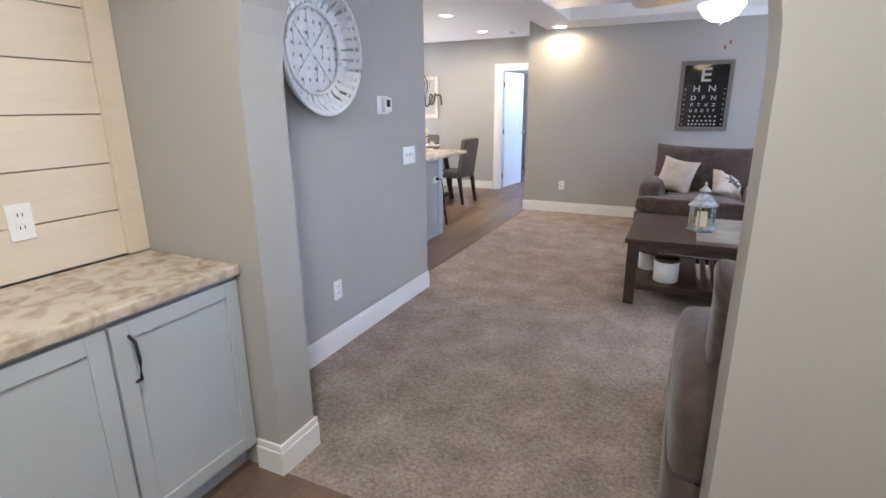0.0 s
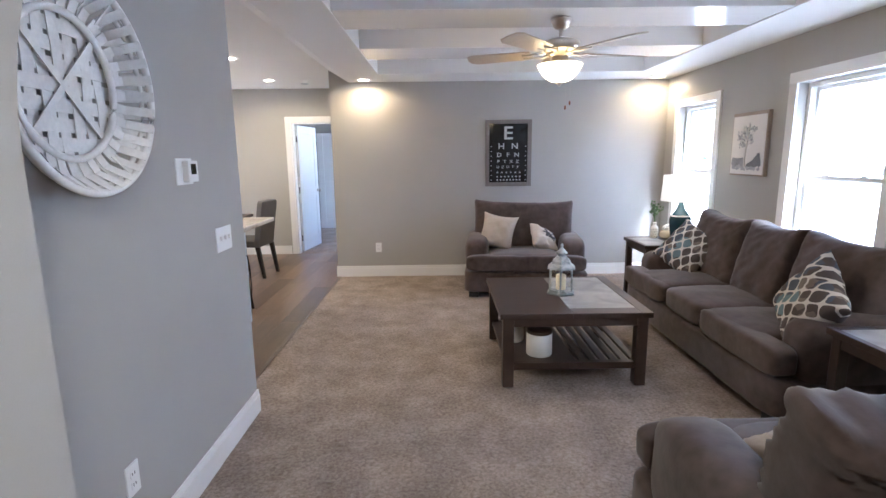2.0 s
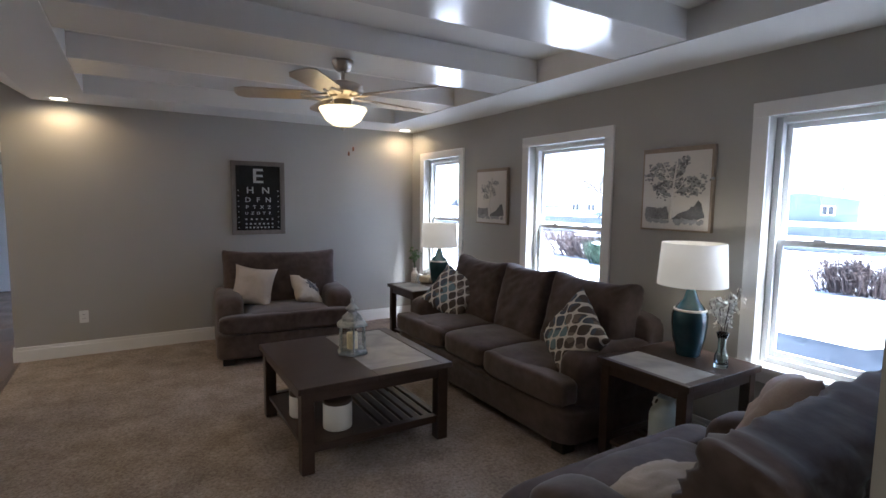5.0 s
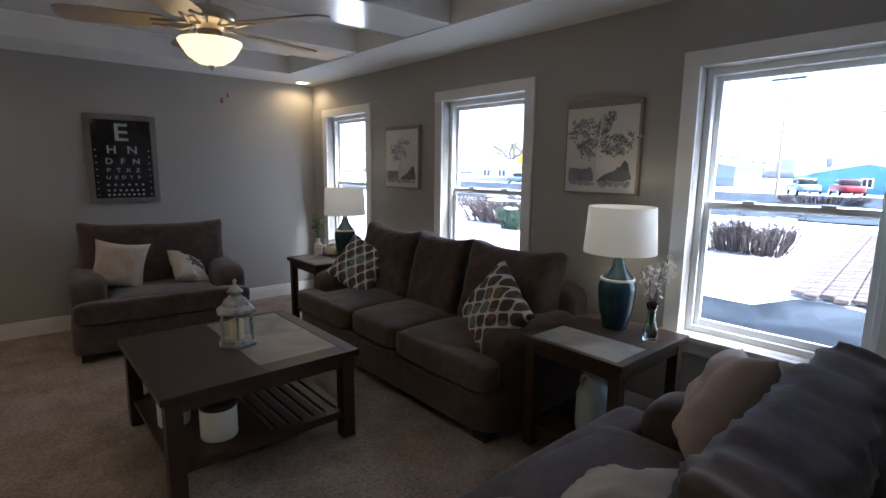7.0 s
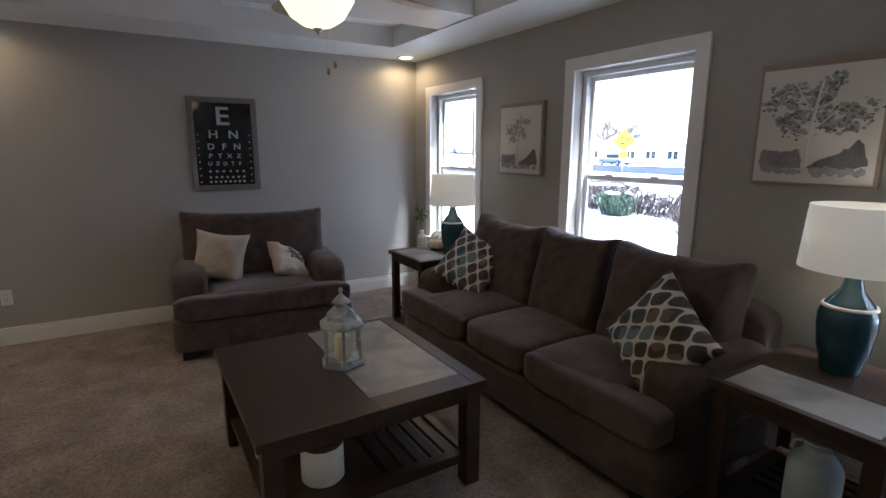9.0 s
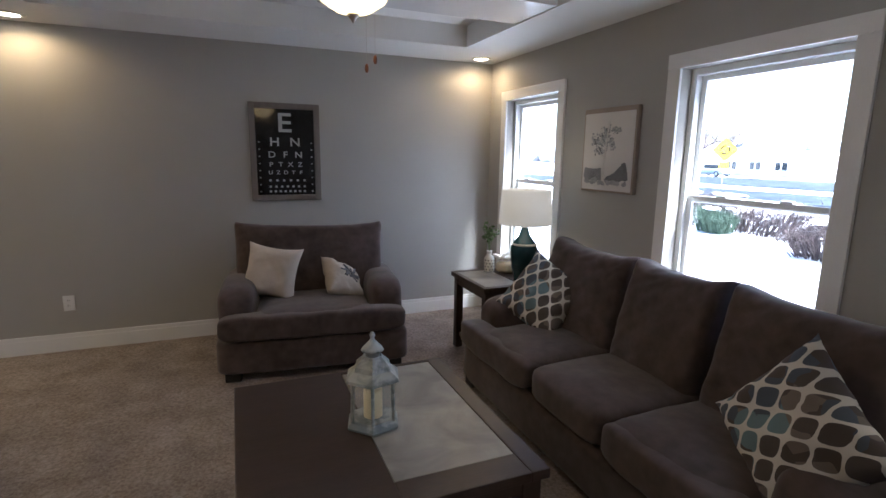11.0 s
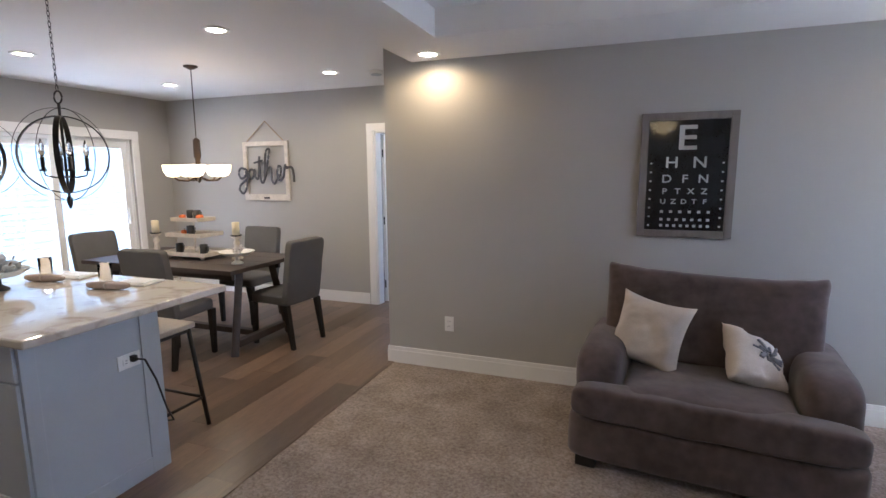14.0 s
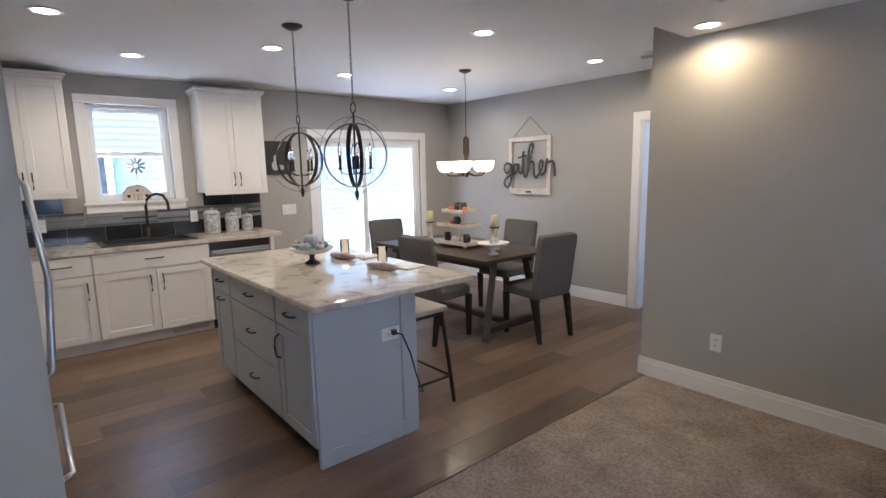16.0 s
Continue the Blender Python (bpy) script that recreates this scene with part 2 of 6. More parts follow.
def tube(bm, points, r, n=8, closed=False):
    pts = [Vector(p) for p in points]
    rings = []
    for i, p in enumerate(pts):
        a, b = pts[i - 1] if (i or closed) else p, pts[(i + 1) % len(pts)] if (i < len(pts) - 1 or closed) else p
        d = (b - a).normalized()
        u = d.cross(Vector((0, 0, 1)) if abs(d.z) < 0.95 else Vector((1, 0, 0))).normalized()
        v = d.cross(u)
        rings.append([bm.verts.new(p + r * (math.cos(2 * math.pi * k / n) * u + math.sin(2 * math.pi * k / n) * v)) for k in range(n)])
    pairs = list(zip(rings, rings[1:])) + ([(rings[-1], rings[0])] if closed else [])
    for a, b in pairs:
        for k in range(n):
            bm.faces.new((a[k], a[(k + 1) % n], b[(k + 1) % n], b[k]))
    if not closed:
        bm.faces.new(rings[0][::-1])
        bm.faces.new(rings[-1])
    return bm


def soft_box(bm, c, size, power=6.0, m=None, crease=0.006, crown=0.0, cuts=14, seed=0):
    """A cushion: a box with round edges, a crown and slight creases."""
    r = bmesh.ops.create_grid(bm, x_segments=cuts, y_segments=cuts, size=1)
    made = []
    top = r["verts"]
    sides = [Matrix(), Matrix.Rotation(math.pi, 4, "X"), Matrix.Rotation(math.pi / 2, 4, "X"), Matrix.Rotation(-math.pi / 2, 4, "X"), Matrix.Rotation(math.pi / 2, 4, "Y"), Matrix.Rotation(-math.pi / 2, 4, "Y")]
    geo = list(top)
    for s in sides[1:]:
        q = bmesh.ops.create_grid(bm, x_segments=cuts, y_segments=cuts, size=1)["verts"]
        for v in q:
            v.co.z = 1
            v.co = s @ v.co
        geo += q
    for v in top:
        v.co.z = 1
    for v in geo:
        p = v.co
        k = (abs(p.x) ** power + abs(p.y) ** power + abs(p.z) ** power) ** (-1 / power)
        p = p * k
        lift = crown * (1 - p.x * p.x) * (1 - p.y * p.y) * (1 if p.z > 0 else 0.2)
        w = Vector((p.x * size[0] / 2, p.y * size[1] / 2, p.z * size[2] / 2 + lift * math.copysign(1, p.z)))
        q = w * 7 + Vector((seed * 3.1, seed * 1.7, seed))
        w += crease * Vector((noise.noise(q), noise.noise(q + Vector((9, 0, 0))), noise.noise(q + Vector((0, 9, 0)))))
        v.co = Vector(c) + ((m.to_3x3() @ w) if m else w)
    bmesh.ops.remove_doubles(bm, verts=geo, dist=0.0006)
    return bm


def pillow(bm, size, thick, cuts=26, seed=1):
    """A scatter cushion in the x-z plane, with drawn-out corners, standing on its lower edge at z = 0."""
    vs = {}
    for s in (1, -1):
        for i in range(cuts + 1):
            for j in range(cuts + 1):
                u, w = 2 * i / cuts - 1, 2 * j / cuts - 1
                rim = i in (0, cuts) or j in (0, cuts)
                if rim and s < 0:
                    vs[s, i, j] = vs[1, i, j]
                    continue
                pin = 1 - 0.13 * (1 - u * u) * w * w
                pinx = 1 - 0.13 * (1 - w * w) * u * u
                d = thick / 2 * ((1 - u ** 4) * (1 - w ** 4)) ** 0.6
                q = Vector((u * 2.2 + seed, w * 2.2, s))
                d += (0.02 * noise.noise(q) + 0.012 * (0.3 - abs(noise.noise(Vector((u * 3 + w * 2 + seed, s, w * 4 - u * 3)))))) * (0 if rim else 1)
                vs[s, i, j] = bm.verts.new((u * size / 2 * pinx, s * d, size / 2 + w * size / 2 * pin))
    for s in (1, -1):
        for i in range(cuts):
            for j in range(cuts):
                f = [vs[s, i, j], vs[s, i + 1, j], vs[s, i + 1, j + 1], vs[s, i, j + 1]]
                bm.faces.new(f[::-1] if s > 0 else f)
    return bm


def loose_cushion(bm, width, height, thick, m, seed=0, fold=0.006, horn=0.035, cuts=40):
    """A stuffed back cushion in the x-z plane, middle at the origin of m: a drawn seam, horned corners and folds."""
    vs = {}
    for s in (1, -1):
        for i in range(cuts + 1):
            for j in range(cuts + 1):
                u, w = math.sin((i / cuts - 0.5) * math.pi), math.sin((j / cuts - 0.5) * math.pi)
                rim = i in (0, cuts) or j in (0, cuts)
                if rim and s < 0:
                    vs[s, i, j] = vs[1, i, j]
                    continue
                d = thick / 2 * max((1 - u ** 12) * (1 - w ** 10), 0) ** 0.3 * (1.0 + 0.12 * (1 - u * u) * (1 - w * w) - 0.10 * w)
                q = Vector((u * width * 4 + seed * 3.7, s * 2, w * height * 4))
                d += fold * (noise.noise(q) + 1.6 * (0.3 - abs(noise.noise(Vector((2.4 * (u * width + w * height) + seed, s, 11 * (w * height - 0.45 * u * width))))))) * (0 if rim else 1)
                x = u * width / 2 * (1 - 0.05 * (1 - abs(w) ** 3) * abs(u) ** 5)
                z = w * height / 2 + horn * abs(u) ** 5 * max(w, 0) - 0.3 * horn * (1 - u * u) * max(w, 0)
                trim = 1 - 0.05 * abs(u) ** 9 * abs(w) ** 9
                x, z = x * trim, z * trim
                z += 0.5 * fold * noise.noise(Vector((u * width * 7, seed, w * 2)))
                vs[s, i, j] = bm.verts.new(m @ Vector((x, s * d, z)))
    for s in (1, -1):
        for i in range(cuts):
            for j in range(cuts):
                f = [vs[s, i, j], vs[s, i + 1, j], vs[s, i + 1, j + 1], vs[s, i, j + 1]]
                bm.faces.new(f[::-1] if s > 0 else f)
    return bm


def mesh_of(name, bm, material, smooth=False):
    bmesh.ops.recalc_face_normals(bm, faces=bm.faces)
    me = bpy.data.meshes.new(name)
    bm.to_mesh(me)
    bm.free()
    me.materials.append(material)
    if smooth:
        for p in me.polygons:
            p.use_smooth = True
    return me


def part(name, bm, material, parent, label="", smooth=False, m=None):
    ob = new(name, mesh_of(name, bm, material, smooth))
    ob.parent = parent
    if m is not None:
        ob.matrix_basis = m
    return tagged(ob, label)


def thing(name, label, category, m, group=""):
    ob = new(name)
    ob.matrix_basis = m
    return tagged(ob, label, category, group)


def solid(name, bm, material, label, category, group="", smooth=False, m=None, kind=""):
    ob = new(name, mesh_of(name, bm, material, smooth))
    if m is not None:
        ob.matrix_basis = m
    return tagged(ob, label, category, group, kind)


def structure(name, bm, material, label="", category=""):
    ob = new(name, mesh_of(name, bm, material))
    return tagged(ob, label, category, "", "structure")


def wall_mesh(axis, at, thick, u0, u1, z0, z1, holes=()):
    """A wall with openings. axis 'x': the wall lies in the plane x = at, u is y. holes: u0, u1, z0, z1."""
    us = sorted({u0, u1, *[h[0] for h in holes], *[h[1] for h in holes]})
    zs = sorted({z0, z1, *[h[2] for h in holes], *[h[3] for h in holes]})
    full = set()
    for i in range(len(us) - 1):
        for k in range(len(zs) - 1):
            u, z = (us[i] + us[i + 1]) / 2, (zs[k] + zs[k + 1]) / 2
            if not any(h[0] < u < h[1] and h[2] < z < h[3] for h in holes):
                full.add((i, k))
    bm = bmesh.new()
    seen = {}

    def vert(i, k, s):
        if (i, k, s) not in seen:
            a = at + s * thick
            seen[i, k, s] = bm.verts.new((a, us[i], zs[k]) if axis == "x" else (us[i], a, zs[k]))
        return seen[i, k, s]

    for i, k in full:
        for s in (0, 1):
            bm.faces.new([vert(i, k, s), vert(i + 1, k, s), vert(i + 1, k + 1, s), vert(i, k + 1, s)])
        for (di, dk), (a, b) in (((-1, 0), ((i, k), (i, k + 1))), ((1, 0), ((i + 1, k), (i + 1, k + 1))), ((0, -1), ((i, k), (i + 1, k))), ((0, 1), ((i, k + 1), (i + 1, k + 1)))):
            if (i + di, k + dk) not in full:
                bm.faces.new([vert(*a, 0), vert(*b, 0), vert(*b, 1), vert(*a, 1)])
    return bm


# ---- structure ----
XW, YC, YD, XK, ZL, ZK = 2.185, 7.0, 8.55, -5.75, 2.32, 2.46
WINS = [(5.90, 6.68), (3.92, 4.77), (1.95, 2.775)]
W_Z0, W_Z1 = 0.57, 1.965
structure("wall_east", wall_mesh("x", XW, 0.16, 1.63, YC, 0, ZL + 0.3, [(a, b, W_Z0, W_Z1) for a, b in WINS]), M_WALL, "greige painted wall with three windows", "wall")
structure("wall_north", one_box(-1.80, XW + 0.16, YC, YC + 0.12, 0, ZK + 0.2), M_WALL, "greige painted living room wall", "wall")
structure("wall_return", one_box(-1.80, -1.68, YC + 0.12, YD, 0, ZK + 0.2), M_WALL, "greige painted return wall", "wall")
structure("wall_dining", wall_mesh("y", YD, 0.12, XK - 0.15, -1.68, 0, ZK + 0.2, [(-2.72, -1.90, 0, 1.98)]), M_WALL, "greige painted dining wall with a doorway", "wall")
structure("wall_kitchen", wall_mesh("x", XK - 0.15, 0.15, 2.8, YD, 0, ZK + 0.2, [(4.155, 4.84, 1.29, 2.20), (6.40, 8.01, 0.02, 1.94)]), M_WALL, "greige painted kitchen wall", "wall")
structure("wall_kitchen_south", one_box(XK - 0.15, -1.72, 2.68, 2.80, 0, ZK + 0.2), M_WALL, "greige painted kitchen side wall", "wall")
structure("wall_basket", one_box(-1.72, -1.60, 1.63, 3.615, 0, ZK + 0.2), M_WALL, "greige painted hall wall", "wall")


def arch_wall():
    bm = bmesh.new()
    x0, x1, r, zs = -1.14, 0.31, 0.725, 1.46
    cx, n = (x0 + x1) / 2, 28
    arc = [(cx - r * math.cos(math.pi * i / n), zs + r * math.sin(math.pi * i / n)) for i in range(n + 1)]
    top, left, right = 2.6, -1.85, 2.345
    faces = {}
    for y in (1.433, 1.63):
        lo = [bm.verts.new((x, y, z)) for x, z in arc]
        hi = [bm.verts.new((x, y, top)) for x, z in arc]
        l = [bm.verts.new((left, y, z)) for z in (0, top)]
        rr = [bm.verts.new((right, y, z)) for z in (0, top)]
        fl, fr = bm.verts.new((x0, y, 0)), bm.verts.new((x1, y, 0))
        for i in range(n):
            bm.faces.new((lo[i], lo[i + 1], hi[i + 1], hi[i]))
        bm.faces.new((l[0], fl, lo[0], hi[0], l[1]))
        bm.faces.new((fr, rr[0], rr[1], hi[-1], lo[-1]))
        faces[y] = [fl, *lo, fr]
    a, b = faces[1.433], faces[1.63]
    for i in range(len(a) - 1):
        bm.faces.new((a[i], a[i + 1], b[i + 1], b[i]))
    return bm


structure("wall_arch", arch_wall(), M_WALL, "greige painted wall with a round arched opening", "wall")
structure("wall_hall_west", one_box(-1.85, -1.752, -1.6, 1.433, 0, ZL + 0.2), M_WALL)
structure("wall_hall_south", one_box(-1.85, 1.5, -1.72, -1.6, 0, ZL + 0.2), M_WALL)
structure("wall_hall_east", one_box(1.38, 1.5, -1.6, 1.433, 0, ZL + 0.2), M_WALL)
structure("ceiling_hall", one_box(-1.85, 1.5, -1.72, 1.433, ZL + 0.08, ZL + 0.2), M_CEIL)


def ceiling_living():
    bm = bmesh.new()
    tx0, tx1, ty0, ty1 = -1.16, 1.65, 1.95, 6.42
    box(bm, -1.57, tx0, 1.63, YC, ZL, ZL + 0.25)
    box(bm, tx1, XW + 0.16, 1.63, YC, ZL, ZL + 0.25)
    box(bm, tx0, tx1, 1.63, ty0, ZL, ZL + 0.25)
    box(bm, tx0, tx1, ty1, YC, ZL, ZL + 0.25)
    box(bm, tx0, tx1, ty0, ty1, ZL + 0.16, ZL + 0.25)
    a = [bm.verts.new(p) for p in ((-1.57, 1.63, ZL), (-1.57, YC, ZL), (-1.80, YC, ZK), (-1.80, 1.63, ZK))]
    b = [bm.verts.new(p) for p in ((-1.57, 1.63, ZK + 0.2), (-1.57, YC, ZK + 0.2), (-1.80, YC, ZK + 0.2), (-1.80, 1.63, ZK + 0.2))]
    bm.faces.new(a)
    bm.faces.new(b[::-1])
    for i in range(4):
        bm.faces.new((a[i], a[(i + 1) % 4], b[(i + 1) % 4], b[i]))
    return bm


structure("ceiling", ceiling_living(), M_CEIL, "white tray ceiling with a lowered border", "ceiling")
for y in (2.95, 4.10, 5.20):
    structure("ceiling_beam", one_box(-1.16, 1.65, y, y + 0.46, ZL + 0.006, ZL + 0.165, bevel=0.006), M_BEAM, "glossy white boxed ceiling beam", "ceiling beam")
structure("ceiling_kitchen", one_box(XK - 0.15, -1.80, 2.68, YD + 0.12, ZK, ZK + 0.2), M_CEIL, "flat white kitchen and dining ceiling", "ceiling")
bm = bmesh.new()
bmesh.ops.create_grid(bm, x_segments=60, y_segments=80, size=1)
for v in bm.verts:
    v.co = Vector((-1.76 + (v.co.x + 1) / 2 * (XW + 1.76), 1.44 + (v.co.y + 1) / 2 * (YC - 1.44), 0.006 * noise.noise(v.co * 14) - 0.004))
structure("carpet", bm, M_CARPET, "beige flecked cut-pile carpet", "carpet")
structure("floor", one_box(XK - 0.15, XW + 0.16, -1.72, YD + 0.12, -0.12, -0.016), M_SUB, "floor under the boards", "floor")

# The room behind the doorway
structure("wall_bedroom_west", one_box(-3.72, -3.6, YD + 0.12, 11.4, 0, 2.6), M_WALL)
structure("wall_bedroom_north", one_box(-3.72, -0.3, 11.4, 11.52, 0, 2.6), M_WALL)
structure("wall_bedroom_east", wall_mesh("x", -0.42, 0.12, YC + 0.12, 11.4, 0, 2.6, [(9.2, 10.3, 0.8, 2.0)]), M_WALL)
structure("ceiling_bedroom", one_box(-3.72, -0.3, YC + 0.12, 11.52, 2.6, 2.7), M_CEIL)
structure("floor_bedroom", one_box(-3.72, -0.3, YD, 11.52, -0.12, 0.0), M_CARPET, "beige carpet in the next room", "carpet")


# Skirting boards
def skirting(x0, x1, y0, y1):
    """A board with a stepped top on the wall side: thin in x or in y."""
    bm = bmesh.new()
    box(bm, x0, x1, y0, y1, -0.005, 0.10, bevel=0.002)
    if x1 - x0 < y1 - y0:
        side = SK_SIDE
        box(bm, x0 + (0.004 if side < 0 else 0), x1 - (0.004 if side > 0 else 0), y0 + 0.001, y1 - 0.001, 0.099, 0.13, bevel=0.003)
    else:
        side = SK_SIDE
        box(bm, x0 + 0.001, x1 - 0.001, y0 + (0.004 if side < 0 else 0), y1 - (0.004 if side > 0 else 0), 0.099, 0.13, bevel=0.003)
    return structure("baseboard", bm, M_TRIM, "white painted baseboard", "baseboard")


T = 0.015
SK_SIDE = -1
skirting(-1.80, XW - T, YC - T, YC)
skirting(XW - T, XW, 1.63, YC - T)
skirting(XK + T, -2.82, YD - T, YD)
skirting(-1.815, -1.80, YC - T, YD)
skirting(-1.255, -1.14, 1.433 - T, 1.433)
skirting(0.31, 1.38, 1.433 - T, 1.433)
SK_SIDE = 1
skirting(-1.60, -1.60 + T, 1.63 + T, 3.617)
skirting(-1.60, -1.14, 1.63, 1.63 + T)
skirting(0.31, XW - T, 1.63, 1.63 + T)
skirting(-1.14, -1.14 + T, 1.433 - T, 1.63 + T)
skirting(XK, XK + T, 5.72, 6.29)
skirting(XK, XK + T, 8.11, YD - T)
skirting(0.295, 0.31, 1.433 - T, 1.63 + T)

# ---- windows of the living room ----
def casing(parent, axis, at, out, u0, u1, z0, z1, w=0.085, head=0.08, t=0.018, stool=True, floor=False):
    """Flat boards round an opening. out: the way the face looks (+1 or -1) along axis."""
    def b(name, a0, a1, c0, c1, d=t, back=0.0):
        lo, hi = sorted((at - out * back, at + out * d))
        bm = one_box(lo, hi, a0, a1, c0, c1, bevel=0.003) if axis == "x" else one_box(a0, a1, lo, hi, c0, c1, bevel=0.003)
        part(name, bm, M_TRIM, parent)
    b("casing_side", u0 - w, u0, z0 if not floor else 0, z1)
    b("casing_side", u1, u1 + w, z0 if not floor else 0, z1)
    b("casing_head", u0 - w, u1 + w, z1, z1 + head, t + 0.003)
    if stool:
        b("window_stool", u0 - w - 0.015, u1 + w + 0.015, z0 - 0.028, z0, 0.05)
        b("apron", u0 - w, u1 + w, z0 - 0.10, z0 - 0.028)


def sash_window(name, axis, at, out, u0, u1, z0, z1, zm, depth):
    """A double-hung window set depth behind the wall face."""
    win = tagged(new(name), "white vinyl double-hung window with painted casing", "window", "", "structure")
    casing(win, axis, at, out, u0, u1, z0, z1)
    face = at - out * depth

    def b(nm, a0, a1, c0, c1, d0, d1, mt=M_VINYL_W, bev=0.004):
        lo, hi = sorted((face - out * d0, face - out * d1))
        bm = one_box(lo, hi, a0, a1, c0, c1, bevel=bev) if axis == "x" else one_box(a0, a1, lo, hi, c0, c1, bevel=bev)
        return part(nm, bm, mt, win)
    f = 0.035
    b("window_frame", u0, u0 + f, z0, z1, -0.02, 0.05)
    b("window_frame", u1 - f, u1, z0, z1, -0.02, 0.05)
    b("window_frame", u0 + f, u1 - f, z1 - f, z1, -0.02, 0.05)
    b("window_sill", u0 + f, u1 - f, z0, z0 + f, -0.02, 0.05)
    a, c, s = u0 + f, u1 - f, 0.03
    for nm, lo, hi, d in (("lower_sash", z0 + f, zm + 0.02, 0.0), ("upper_sash", zm - 0.02, z1 - f, 0.024)):
        b(nm, a, a + s, lo, hi, d, d + 0.022)
        b(nm, c - s, c, lo, hi, d, d + 0.022)
        b(nm, a + s, c - s, lo, lo + s + 0.008, d, d + 0.022)
        b(nm, a + s, c - s, hi - s, hi, d, d + 0.022)
        p = b("pane", a + s - 0.004, c - s + 0.004, lo + s, hi - s + 0.004, d + 0.009, d + 0.013, M_GLASS, 0)
        p.visible_shadow = False
    for q in (0.28, 0.72):
        u = a + (c - a) * q
        b("sash_lock", u - 0.03, u + 0.03, zm + 0.02, zm + 0.032, -0.006, 0.02)
    return win


for n, (a, b) in enumerate(WINS):
    sash_window(f"window_{n + 1}", "x", XW, -1, a, b, W_Z0, W_Z1, 1.265, 0.09)


# ---- sofa and armchairs ----
def sofa(label, m, width, depth, seats, back_h, group, cat="sofa", fold=0.009):
    """Faces -y in its own frame, with its front at y = 0 and its middle at x = 0."""
    s = thing("sofa" if cat == "sofa" else "armchair", label, cat, m, group)
    h = width / 2
    aw, fr = 0.25, 0.15
    part("base", soft_box(bmesh.new(), (0, depth / 2, 0.165), (width, depth - 0.03, 0.23), 14, crease=0.004, cuts=18), M_SOFA, s, smooth=True)
    for sx in (-1, 1):
        bm = bmesh.new()
        soft_box(bm, (sx * (h - aw / 2), (fr + depth) / 2, 0.40), (aw, depth - fr, 0.36), 5, crease=0.007, crown=0.025, cuts=16, seed=sx)
        part("arm", bm, M_SOFA, s, smooth=True)
        for y in (0.10, depth - 0.10):
            part("foot", one_box(sx * (h - 0.10) - 0.05, sx * (h - 0.10) + 0.05, y - 0.05, y + 0.05, 0, 0.06, bevel=0.006), M_FEET, s, "black block foot")
    part("back_frame", soft_box(bmesh.new(), (0, depth - 0.11, 0.47), (width - (0.04 if seats > 1 else 0.24), 0.2, 0.58 if seats > 1 else 0.5), 9, crease=0.006, cuts=16), M_SOFA, s, smooth=True)
    inner = width - 2 * aw
    cw = inner / seats
    for i in range(seats):
        x = -inner / 2 + cw * (i + 0.5)
        lo, hi = x - cw / 2, x + cw / 2
        bm = bmesh.new()
        soft_box(bm, (x, 0.36, 0.365), (cw - 0.008, 0.70, 0.17), 7, crease=0.006, crown=0.02, seed=i + 3, cuts=16)
        ext_l, ext_r = (aw - 0.02 if i == 0 else 0), (aw - 0.02 if i == seats - 1 else 0)
        if ext_l or ext_r:
            soft_box(bm, ((lo - ext_l + hi + ext_r) / 2, 0.075, 0.365), (cw - 0.008 + ext_l + ext_r, 0.16, 0.165), 6, crease=0.006, seed=i + 9, cuts=16)
        part("seat_cushion", bm, M_SOFA, s, smooth=True)
        wing = aw * (0.62 if seats > 1 else 0.78)
        bl, br = (wing if i == 0 else -0.002), (wing if i == seats - 1 else -0.002)
        lean = pose(x + (br - bl) / 2, depth - 0.27, (back_h + 0.38) / 2, -13, random.uniform(-1.5, 1.5), random.uniform(-2.5, 2.5))
        bm = loose_cushion(bmesh.new(), cw + bl + br - 0.012, back_h - 0.38, 0.25, lean, i + 20 + width, fold)
        part("back_cushion", bm, M_SOFA, s, smooth=True)
    return s


sofa("three-seat brown velour sofa with loose back cushions", pose(1.20, 4.39, 0, 0, 0, -90), 2.22, 0.95, 3, 0.94, "brown velour suite")
chair = sofa("wide brown velour armchair against the grey wall", pose(0.35, 5.87, 0, 0, 0, -6), 1.27, 1.0, 1, 0.94, "brown velour suite", "armchair")
sofa("wide brown velour armchair with its back to the arch", pose(0.84, 2.66, 0, 0, 0, 180), 1.27, 1.0, 1, 0.90, "brown velour suite", "armchair", 0.03)


